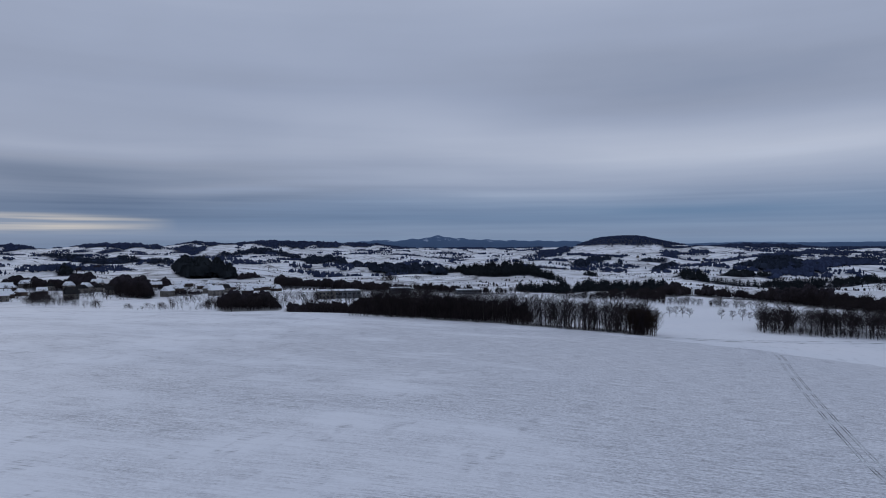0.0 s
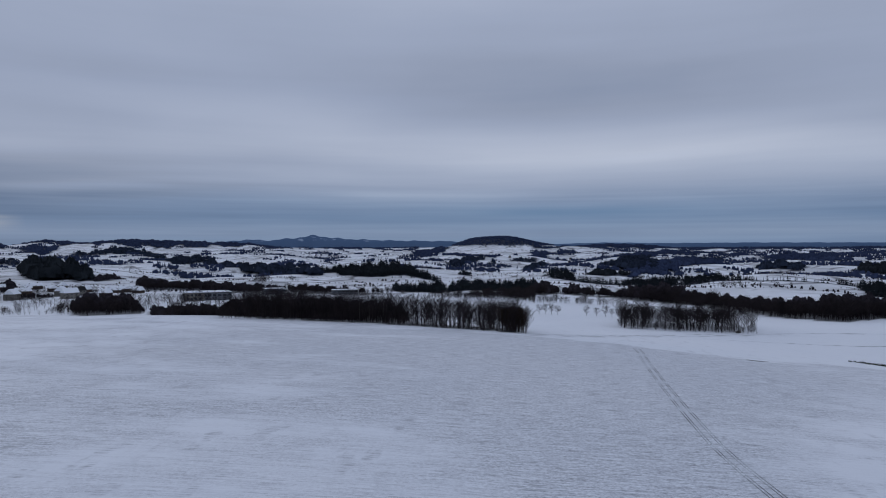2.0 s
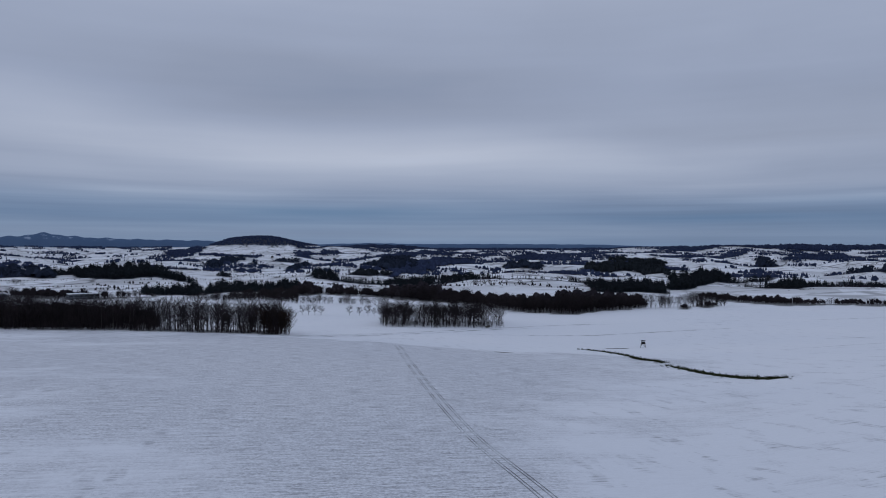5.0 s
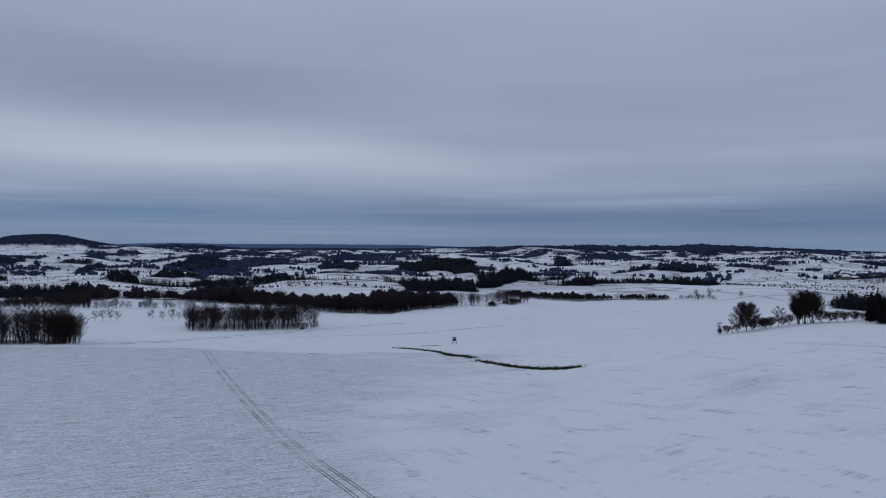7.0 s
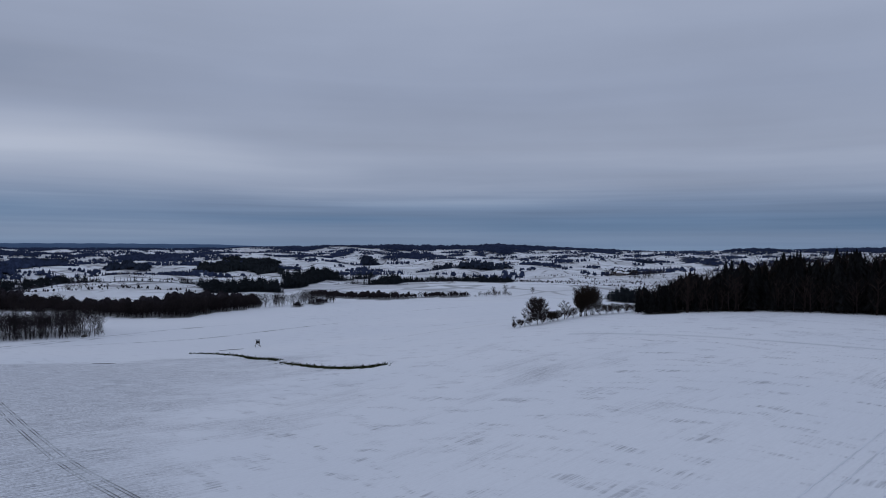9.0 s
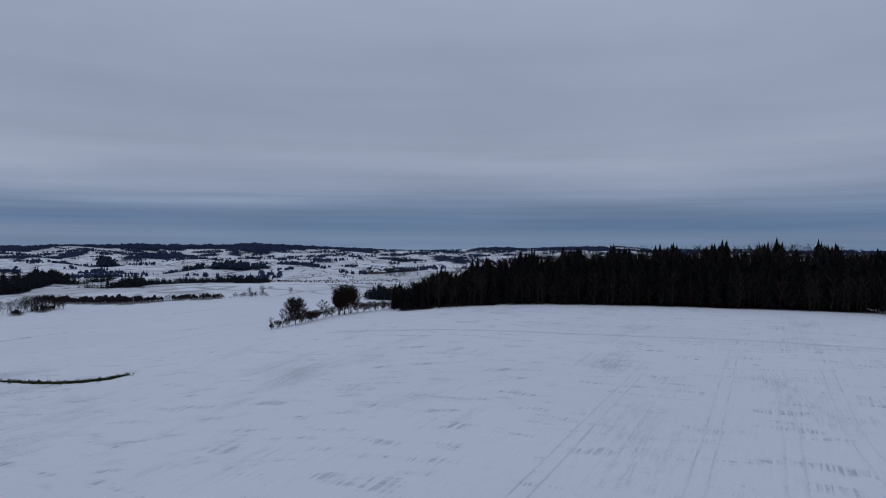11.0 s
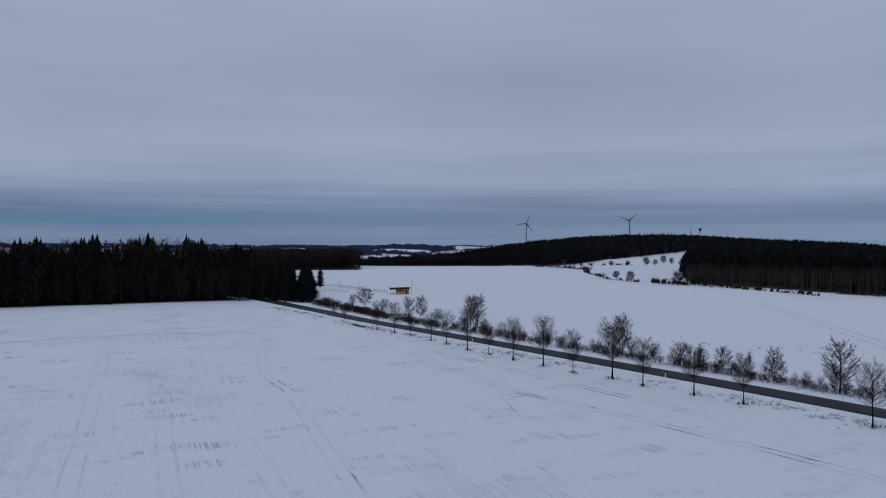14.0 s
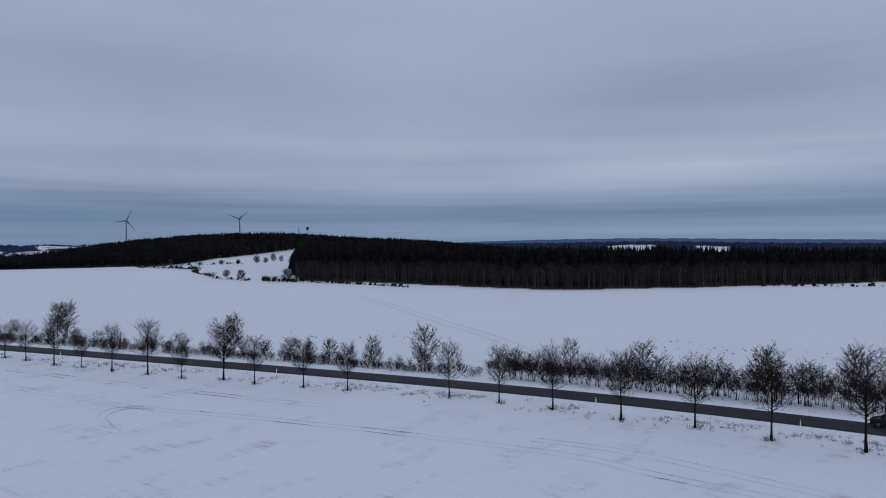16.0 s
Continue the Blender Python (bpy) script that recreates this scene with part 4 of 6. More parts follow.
def planted(name, protos, xs, ys, hs, mat, label, category="trees", seed=1, wide=1.0, sink=0.2, kind="stuff"):
    """One mesh of many trees, stood on the ground."""
    rng = np.random.RandomState(seed)
    xs, ys, hs = np.asarray(xs, float), np.asarray(ys, float), np.asarray(hs, float)
    zs = height(xs, ys) - sink
    Vs, Fs, base = [], [], 0
    pick = rng.randint(0, len(protos), len(xs))
    for p, (PV, PF) in enumerate(protos):
        m = np.where(pick == p)[0]
        if not len(m):
            continue
        t = rng.uniform(0, 2 * pi, len(m))
        sc = hs[m] * wide * rng.uniform(0.85, 1.15, len(m))
        c, s = np.cos(t), np.sin(t)
        X = (PV[None, :, 0] * c[:, None] - PV[None, :, 1] * s[:, None]) * sc[:, None] + xs[m][:, None]
        Y = (PV[None, :, 0] * s[:, None] + PV[None, :, 1] * c[:, None]) * sc[:, None] + ys[m][:, None]
        Z = PV[None, :, 2] * hs[m][:, None] + zs[m][:, None]
        Vs.append(np.stack([X, Y, Z], -1).reshape(-1, 3))
        Fs.append((PF[None] + (np.arange(len(m)) * len(PV))[:, None, None] + base).reshape(-1, 3))
        base += len(m) * len(PV)
    return tagged(new(name, mesh_of(name, np.concatenate(Vs), np.concatenate(Fs), mat)), label, category, kind=kind)


def scatter(seed, a0, a1, r0, r1, spacing):
    """Places strewn evenly over a stretch of the plan between two bearings and two distances."""
    rng = np.random.RandomState(seed)
    n = int(radians(a1 - a0) * (r1 * r1 - r0 * r0) / 2 / spacing ** 2)
    a = np.radians(rng.uniform(a0, a1, n))
    r = np.sqrt(rng.uniform(r0 * r0, r1 * r1, n))
    return r * np.sin(a), r * np.cos(a), rng


def at(az, r):
    return r * sin(radians(az)), r * cos(radians(az))


# ------------------------------------------------------------------ road
def road_edge(x):
    """The edge of the carriageway on the camera's side: a long bend, straight beyond its ends."""
    c = min(max(x, -34.0), 164.0)
    return -93.0 - 0.3138 * c + 0.0016677 * c * c - 0.0000070744 * c ** 3 + (x - c) * (-0.45 if x < 0 else -0.25)


def road_at(x, off):
    """A place on the road's line, off metres away from the camera's edge."""
    s = (road_edge(x + 2) - road_edge(x - 2)) / 4
    k = 1 / sqrt(1 + s * s)
    return x + off * s * k, road_edge(x) - off * k


def ribbon(name, xs, lines, mat, rows=None):
    """A strip along the road; lines: pairs of offset and height over the ground."""
    V, F = [], []
    for x in xs:
        for o, dz in lines:
            px, py = road_at(x, o)
            V.append((px, py, float(height(px, py)) + dz))
    n = len(lines)
    for i in range(len(xs) - 1):
        for j in range(n - 1):
            F.append((i * n + j, i * n + j + 1, (i + 1) * n + j + 1, (i + 1) * n + j))
    me = mesh_of(name, V, F, mat)
    me.polygons.foreach_set("use_smooth", np.ones(len(F), bool))
    return me


ROAD_X = np.arange(-90, 330, 3.0)
road = tagged(new("road", ribbon("road", ROAD_X, [(-0.15, 0.10), (0.0, 0.32), (1.5, 0.35), (2.9, 0.38), (4.3, 0.35), (5.7, 0.32), (5.85, 0.10)], ASPHALT)),
              "dark wet asphalt country road, cleared of snow", "road", kind="structure")
for nm, lines in (("verge_near", [(-6.5, -0.05), (-4.5, -0.12), (-2.6, 0.05), (-1.0, 0.30), (-0.25, 0.37), (0.02, 0.34), (0.1, 0.25)]),
                  ("verge_far", [(5.6, 0.25), (5.68, 0.34), (6.0, 0.40), (7.4, 0.30), (9.5, 0.1), (12.0, -0.06)])):
    tagged(new(nm, ribbon(nm, ROAD_X, lines, CLEAN_SNOW)), "snow-covered grassy road verge", "verge", kind="structure")


# ------------------------------------------------------------------ woods
def wood(name, protos, a0, a1, r0, r1, spacing, h0, h1, mat, label, seed, wide=1.0, ragged=0.12, hole=None, category="wood", fade=None):
    """A wood over a stretch of the plan with an uneven edge; hole: a clearing; fade: bearings and how tall the trees are there."""
    xs, ys, rng = scatter(seed, a0, a1, r0, r1, spacing)
    keep = inside(xs, ys, a0, a1, r0, r1, seed, ragged) > 0
    if hole is not None:
        keep = ~hole(bearing(xs, ys), np.hypot(xs, ys))
    xs, ys = xs[keep], ys[keep]
    hs = rng.uniform(h0, h1, len(xs))
    if fade:
        hs *= np.interp(bearing(xs, ys), fade[0], fade[1])
    if r0 > 600 and not fade:
        span = max(1.6, (a1 - a0) / 4)
        k = bearing(xs, ys) * 2 * pi / span + seed
        hs *= 0.85 + 0.28 * np.sin(k) + 0.16 * np.sin(2.3 * k + 1) + 0.10 * np.sin(np.hypot(xs, ys) * 0.02 + seed)
    return planted(name, protos, xs, ys, hs, mat, label, category, seed, wide)


BARE_LABEL, SPRUCE_LABEL = "leafless dark brown deciduous wood in the snow", "dense dark spruce wood between snowy fields"


def edge_grove(name, protos, az, front, deep, spacing, h0, h1, label, seed, mat=None):
    """A grove whose near side follows a line of bearings and distances."""
    xs, ys, rng = scatter(seed, az[0], az[-1], min(front), max(front) + deep, spacing)
    a, r = bearing(xs, ys), np.hypot(xs, ys)
    f = np.interp(a, az, front)
    k = (r > f) & (r < f + deep * (0.8 + 0.2 * np.sin(a * 3)))
    return planted(name, protos, xs[k], ys[k], rng.uniform(h0, h1, int(k.sum())), mat or GROVE, label, "grove", seed)


# the groves at the foot of the near field
edge_grove("birch_grove", BARE_MID, (4, 15, 26.4), (287, 276, 260), 36, 2.5, 8, 13.5, "leafless birch grove at the foot of the field", 21)
edge_grove("birch_trunks", STEMS, (12, 15, 26.0), (280, 277, 262), 14, 9.0, 9, 13.5, "pale birch trunks at the edge of the grove", 19, BIRCH)
edge_grove("brushwood", BARE_FAR, (2, 15, 26.7), (286, 274, 258), 12, 1.6, 1.2, 4.5, "low bare brushwood along the field's edge", 20)
edge_grove("thicket", BARE_WIDE, (24.9, 26.9), (264, 262), 14, 1.5, 6, 9.5, "dense dark thicket at the grove's end", 18, SHRUB)
edge_grove("alder_grove", BARE_WIDE, (34.4, 38, 44.2), (329, 327, 338), 42, 3.2, 6.5, 11, "leafless alder grove on the snowy slope", 22)
edge_grove("brushwood", BARE_FAR, (34.2, 38, 44.4), (328, 326, 337), 30, 2.4, 1.2, 4.0, "low bare brushwood under the alders", 23)
edge_grove("alder_fringe", BARE_WIDE, (38.6, 42, 46, 50, 55, 61.5), (444, 436, 420, 424, 470, 540), 18, 3.4, 6, 10.5, "leafless alders along the edge of the wood", 24)
# the woods of the valley and of the country beyond
for i, (kind, a, near, end, h) in enumerate(WOODS):
    mean = float(near.mean())
    step = {"bare_wood": 1.9 + mean / 430, "field_trees": 3.2 + mean / 330, "spruce_wood": 2.8 + mean / 420, "far_wood": 3.0 + mean / 560}[kind]
    if kind == "field_trees" and a[-1] - a[0] > 12:
        step *= 2.1
    elif kind == "field_trees" and mean < 650 and a[0] > 10:
        step *= 0.66
    xs, ys, wrng = scatter(120 + i, a[0] - 0.3, a[-1] + 0.3, near.min() * 0.98, min(end.max() * 1.02, 4940), step)
    keep = within(xs, ys, a, near, end, i)
    xs, ys = xs[keep], ys[keep]
    if len(xs) < 3:
        continue
    az = bearing(xs, ys)
    hs = np.interp(az, a, h) * wrng.uniform(0.78, 1.22, len(xs)) * np.clip(0.45 + np.minimum(az - a[0], a[-1] - az) / 0.8, 0.45, 1) * (1 + 0.16 * np.sin(az * 5.3 + i) + 0.10 * np.sin(az * 13.1 + 2 * i))
    if kind == "field_trees":
        planted("field_trees", BARE_FAR, xs, ys, hs * 1.1, GROVE, "scattered leafless trees on a snowy slope", "trees", 120 + i, wide=1.1)
    elif kind == "bare_wood":
        rim = (np.hypot(xs, ys) < np.interp(az, a, near) + 26) & (mean < 950)
        if rim.sum() > 2:
            planted("wood_edge", BARE_LITE, xs[rim], ys[rim], hs[rim] * 1.1, GROVE, "leafless trees along the edge of a wood", "wood", 120 + i, wide=1.1)
        if (~rim).sum() > 2:
            planted("bare_wood", BARE_MASS, xs[~rim], ys[~rim], hs[~rim], MASS, BARE_LABEL, "wood", 220 + i, wide=1.25)
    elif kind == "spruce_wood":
        planted("spruce_wood", SPRUCE_LOW if mean < 1150 else SPRUCE_TINY, xs, ys, hs, VALLEY_WOOD if mean < 1500 else HAZY_HILL_WOOD, SPRUCE_LABEL, "wood", 120 + i, wide=1.2 if mean < 1150 else 1.5)
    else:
        planted("far_wood", SPRUCE_TINY, xs, ys, hs, HAZY_FAR_WOOD, "dark forest on the distant hills, haze blue in its colour", "wood", 120 + i, wide=1.6)


def far_mosaic():
    """Copses strewn over the far hills, and the wood that covers the flat-topped hill."""
    xs, ys, rng = scatter(77, -32, 145, 1350, 4930, 11.0)
    az, r = bearing(xs, ys), np.hypot(xs, ys)
    f = np.zeros_like(xs)
    wv = np.random.RandomState(9)
    for w in (90, 120, 160, 210, 280, 380, 520):
        a, p = wv.uniform(0, 2 * pi), wv.uniform(0, 2 * pi)
        k = 2 * pi / w
        f += np.sin(k * (xs * np.cos(a) + ys * np.sin(a)) + p + 1.5 * np.sin(k * 0.7 * (ys * np.cos(a) - xs * np.sin(a)) + 3 * p)) * (w / 400) ** 0.3
    peak = (height(xs, ys) > 21) & (r > 3500) & (az > 17) & (az < 31)
    thin = 1.95 - 0.35 * smooth(1600, 3600, r) - 0.75 * smooth(24, 32, az) * smooth(62, 50, az)
    keep = (f > thin) & ~((az > 18) & (az < 31) & (r > 3400)) | peak
    return xs[keep], ys[keep], rng


mx, my, mr = far_mosaic()
planted("far_woods", SPRUCE_TINY, mx, my, mr.uniform(7, 13, len(mx)), HAZY_FAR_WOOD, "distant forest patches on snowy hills", "woods", 78, wide=1.5)


def hedgerows():
    """Rows of field trees and hedges over the far country."""
    rng = np.random.RandomState(14)
    X, Y, H = [], [], []
    for i in range(560):
        r = 800 * (4200 / 800) ** rng.uniform(0, 1)
        a = rng.uniform(-26, 96)
        x, y = at(a, r)
        t = radians(a) + pi / 2 + rng.normal(0, 0.45)
        step = 2.2 + r / 900
        bend = rng.normal(0, 0.0022)
        tall = rng.uniform(1.4, 3.6)
        for k in range(rng.randint(8, 46)):
            if rng.uniform() < 0.72:
                X.append(x + rng.normal(0, 1.2))
                Y.append(y + rng.normal(0, 1.2))
                H.append(tall * rng.uniform(0.5, 1.5))
            t += bend * step
            x, y = x + step * sin(t), y + step * cos(t)
    return np.array(X), np.array(Y), np.array(H)


planted("field_hedges", SPRUCE_TINY[4:], *hedgerows(), MASS, "rows of bare trees and hedges between far fields", "hedge", 79, wide=0.9)


def ridge(name, bearings, tops, r, label):
    """A long far ridge: a low rounded wall of hills at the edge of sight."""
    rows = []
    for a in np.arange(bearings[0], bearings[-1] + 0.01, 0.2):
        h = float(np.interp(a, bearings, tops)) * (1 + 0.06 * sin(a * 2.9) + 0.05 * sin(a * 6.1 + 1)) + 2
        rows.append([(*at(a, r - d * 45), -30 if d == 3 else EYE + h * (1 - (d / 3) ** 2) - 14 * (d / 3)) for d in range(4)])
    V = [p for row in rows for p in row]
    F = [(i * 4 + j, i * 4 + j + 1, i * 4 + 5 + j, i * 4 + 4 + j) for i in range(len(rows) - 1) for j in range(3)]
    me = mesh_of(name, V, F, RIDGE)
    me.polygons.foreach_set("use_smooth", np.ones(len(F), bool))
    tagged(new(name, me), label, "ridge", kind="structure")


ridge("backdrop_ridge_1", (-3, 1, 4.2, 6, 8, 9.7, 11, 13, 16, 21, 24), (0, 18, 46, 40, 58, 76, 56, 46, 38, 31, 0), 4975, "faint snow-streaked mountain on the horizon, coloured haze blue")
ridge("backdrop_ridge_2", (26, 31, 33.6, 37, 44, 52, 56), (0, 14, 19, 13, 15, 12, 0), 4970, "faint hills on the horizon, coloured haze blue")
ridge("backdrop_ridge_3", (172, 178, 186, 192, 198, 204, 210), (0, 16, 26, 22, 16, 12, 0), 4970, "faint hills on the horizon, coloured haze blue")

# woods round the plateau field
LOW_LEFT = ((132.6, 137, 142), (0.5, 0.75, 1.0))
wood("spruce_wood", SPRUCE_LOW, 132.6, 163, 650, 900, 7.0, 12, 17.5, NEEDLE, "dark spruce forest on the hill", 60, hole=inlet, fade=LOW_LEFT)
wood("spruce_wood", SPRUCE_TINY, 132.6, 176, 900, 1460, 7.4, 12, 17.5, NEEDLE, "dark spruce forest on the hill", 57, hole=inlet, fade=LOW_LEFT)
wood("larch_wood", BARE_FAR, 119, 132.2, 540, 680, 3.9, 12.5, 17, LARCH, "bare brown larch wood behind the field", 61, ragged=0.05)
wood("spruce_wood", SPRUCE_LOW, 118, 131.6, 560, 720, 7.0, 11, 15, NEEDLE, SPRUCE_LABEL, 62, ragged=0.05)


def right_wood(name, protos, deep0, deep1, spacing, h0, h1, mat, label, seed):
    xs, ys, rng = scatter(seed, 158.3, 212, 290, 1000, spacing)
    az, r = bearing(xs, ys), np.hypot(xs, ys)
    keep = (r > right_front(az) + deep0) & (r < right_front(az) + deep1)
    xs, ys, az = xs[keep], ys[keep], az[keep]
    tall = rng.uniform(h0, h1, len(xs)) * np.interp(az, (163, 174, 190, 200), (1.0, 1.06, 1.04, 1.0))
    return planted(name, protos, xs, ys, tall, mat, label, "wood", seed)


right_wood("birch_wood", BARE_MID, 0, 30, 3.0, 6.5, 12, BIRCH_TWIG, "leafless birches along the edge of the wood", 63)
right_wood("birch_trunks", STEMS, 0, 22, 3.4, 8, 13, BIRCH, "pale birch trunks along the edge of the wood", 59)
right_wood("brushwood", BARE_FAR, -1, 4, 2.2, 0.8, 2.2, SHRUB, "dead grass and brushwood under the birches", 58)
right_wood("spruce_wood", SPRUCE_MID, 26, 66, 4.6, 14, 19.8, NEEDLE, "dark spruce wood behind leafless birches", 64)
right_wood("spruce_wood", SPRUCE_TINY, 60, 260, 6.5, 14, 19, NEEDLE, "dark spruce wood behind leafless birches", 65)


# the spruce wood on the crest: single trees in front, the rest in one mass
def spruce_tree(seed, tiers=22, spikes=12):
    rng = random.Random(seed)
    V, F = far_spruce(rng, tiers, spikes, rng.uniform(0.14, 0.2))
    root = new("spruce_tree")
    stem = 6
    part_mesh("trunk", mesh_of("trunk", V[:stem], F[:6], BARK), root)
    part_mesh("crown", mesh_of("crown", V[stem:], F[6:] - stem, NEEDLE), root)
    return tagged(root, "tall dark green spruce at the wood's edge", "tree", "spruces at the edge of the wood")


def crest_height(az):
    return np.interp(az, (86, 89, 93, 96, 103, 110, 116, 121, 125, 126.6), (9, 13.2, 17.2, 19.4, 21.6, 22.4, 24, 22.0, 17, 12))


protos = [spruce_tree(100 + i) for i in range(5)]
rng = random.Random(8)
first = set(range(5))
for i in range(138):
    az = 86.2 + (126.4 - 86.2) * (i + rng.uniform(-.4, .4)) / 138
    r = float(crest_front(az)) + 1.5 + rng.choice((0, 4, 8)) + rng.uniform(0, 2.5)
    x, y = at(az, r)
    h = float(crest_height(az)) * rng.uniform(0.45, 0.92)
    k = i % 5
    m = Matrix.LocRotScale((x, y, float(height(x, y)) - 0.1), Euler((0, 0, rng.uniform(0, 6))), (h * rng.uniform(.9, 1.15), h * rng.uniform(.9, 1.15), h))
    if k in first:
        first.discard(k)
        protos[k].matrix_basis = m
    else:
        c = copy_thing(protos[k], m)
        c.matrix_basis = m
xs, ys, prng = scatter(66, 86.2, 126.6, 250, 345, 4.2)
az, r = bearing(xs, ys), np.hypot(xs, ys)
keep = r > crest_front(az) + 11
xs, ys, az = xs[keep], ys[keep], az[keep]
tall = 0.9 + 0.1 * np.sin(az * 1.7) + 0.05 * np.sin(az * 5.1)
planted("spruce_wood", SPRUCE_MID, xs, ys, crest_height(az) * tall * prng.uniform(0.8, 1.08, len(xs)), NEEDLE, "dense dark spruce wood on the crest", "wood", 67)
few = prng.uniform(0, 1, len(xs)) < 0.42
planted("bare_larches", BARE_MID, xs[few] + 2, ys[few] + 1, crest_height(az[few]) * prng.uniform(0.74, 1.0, int(few.sum())), LARCH, "bare brown larches among the spruces", "wood", 68)


az = np.arange(89.0, 126.5, 1.5)
edge_grove("larch_edge", BARE_MID, az, crest_front(az) - 1.0, 7, 2.7, 7, 14, "bare brown larches and birches in front of the spruces", 69, LARCH)


# ------------------------------------------------------------------ roadside trees
def grow(rng, H, clear, spread, limbs, subs, twigs, upright=0.5, thick=1.0, stems=1):
    """Trunk, limbs and twigs of a leafless tree or shrub within an oval crown, as three plain meshes."""
    T, TF, L, LF, W, WF = [], [], [], [], [], []
    mid_z, half = clear * 0.8 + (H - clear * 0.8) * 0.54, (H - clear * 0.8) * 0.46

    def inside_crown(p):
        u = (p.z - mid_z) / half
        return u < 1 and hypot(p.x, p.y) < spread * sqrt(max(0.02, 1 - abs(u) ** (1.45 if u > 0 else 2.6)))

    def shoot(p, turn, rise, step, most, least):
        """Points of a branch that bends upwards until it leaves the crown."""
        pts = [p.copy()]
        for g in range(most):
            d = Vector((cos(turn) * cos(rise), sin(turn) * cos(rise), sin(rise)))
            p = p + d * step
            pts.append(p.copy())
            if g >= least and not inside_crown(p):
                break
            rise = min(1.3, rise + rng.uniform(-0.06, 0.17) * (0.5 + upright))
            turn += rng.uniform(-.25, .25)
        return pts, turn, rise

    for s in range(stems):
        t0 = s * 2.4 + rng.uniform(-.5, .5)
        q = 0.0 if stems == 1 else sqrt((s + 0.5) / stems)
        lean = Vector((cos(t0), sin(t0), 0)) * q
        foot = lean * spread * 0.16
        tall = H * (0.93 - 0.3 * q * q) * (1.0 if stems == 1 else rng.uniform(.85, 1.05))
        r = 0.012 * H + 0.02 if stems == 1 else 0.008 * H
        steps = 7
        spine = [foot + lean * spread * 0.62 * (k / steps) ** 1.3 + Vector((rng.uniform(-.02, .02) * H / 8 * k, rng.uniform(-.02, .02) * H / 8 * k, tall * k / steps)) for k in range(steps + 1)]
        sides = 6 if stems == 1 else 4
        base = len(T)
        for k, c in enumerate(spine):
            wide = r * (1.3 if k == 0 else 1.0) * (1 - 0.9 * k / steps)
            T.extend(c + Vector((cos(a * 2 * pi / sides), sin(a * 2 * pi / sides), 0)) * wide for a in range(sides))
        for k in range(steps):
            for a in range(sides):
                a0, a1 = base + k * sides + a, base + k * sides + (a + 1) % sides
                TF.extend([(a0, a1, a1 + sides), (a0, a1 + sides, a0 + sides)])
        for i in range(limbs):
            f = ((i + rng.random()) / limbs) ** (1.2 if stems == 1 else 0.8)
            z = clear + (tall * 0.9 - clear) * f
            g = z / tall * steps
            k = min(int(g), steps - 1)
            a = spine[k].lerp(spine[k + 1], g - k)
            pts, turn, rise = shoot(a, i * 2.4 + rng.uniform(-.4, .4), rng.uniform(0.15, 0.45) + 0.15 * upright + 0.55 * f, H * 0.055, 12, 2)
            n = len(pts) - 1
            r0 = (0.0048 * H * (1 - 0.6 * f) + 0.006) * (0.7 if stems > 1 else 1.0)
            for q2 in range(n):
                tube(L, LF, pts[q2], pts[q2 + 1], r0 * (1 - 0.85 * q2 / n), r0 * (1 - 0.85 * (q2 + 1) / n), 3)
            for j in range(max(subs // 2, int(subs * n / 8))):
                g = (j + rng.random()) / max(subs // 2, int(subs * n / 8)) * 0.9 * n + 0.1 * n
                k = min(int(g), n - 1)
                b = pts[k].lerp(pts[k + 1], g - k)
                more, u, v = shoot(b, turn + rng.choice((-1, 1)) * rng.uniform(0.2, 1.5), rng.uniform(-0.1, 1.25), H * 0.05, rng.choice((2, 3, 3, 4)), 1)
                m = len(more) - 1
                tube(W, WF, more[0], more[-1], 0.010 * thick, 0.004 * thick)
                for w in range(twigs):
                    g2 = rng.uniform(0.15, 1.0) * m
                    k2 = min(int(g2), m - 1)
                    c = more[k2].lerp(more[k2 + 1], g2 - k2)
                    v2 = u + rng.uniform(-1.9, 1.9)
                    ln = H * rng.uniform(0.035, 0.075)
                    d = c + Vector((cos(v2) * ln * 0.75, sin(v2) * ln * 0.75, ln * rng.uniform(0.3, 1.1)))
                    sliver(W, WF, c, d, 0.009 * thick, rng)
                    for _ in range(2):
                        v2 += rng.uniform(-1, 1)
                        c2 = c.lerp(d, rng.uniform(0.3, 0.95))
                        sliver(W, WF, c2, c2 + Vector((cos(v2), sin(v2), rng.uniform(.2, 1.4))) * ln * 0.5, 0.007 * thick, rng)
    return (T, TF), (L, LF), (W, WF)


def plain(name, VF, mat):
    return mesh_of(name, [tuple(v) for v in VF[0]], VF[1], mat)


def bare_tree(name, seed, H, clear, spread, limbs=15, subs=8, twigs=7, upright=0.5, twig_mat=None, label="", group="", thick=1.0):
    rng = random.Random(seed)
    root = new(name)
    t, l, w = grow(rng, H, clear, spread, limbs, subs, twigs, upright, thick)
    k = len(t[0])
    part_mesh("trunk", plain("trunk", (t[0] + l[0], t[1] + [tuple(i + k for i in f) for f in l[1]]), BARK), root, "dark trunk and limbs")
    part_mesh("crown", plain("crown", w, twig_mat or TWIG), root, "fine bare crown")
    return tagged(root, label, "tree", group)


def stand(ob, x, y, turn=0.0, scale=1.0, wide=1.0, lean=0.0):
    return Matrix.LocRotScale((x, y, float(height(x, y)) - 0.05), Euler((lean, 0, turn)), (scale * wide, scale * wide, scale))


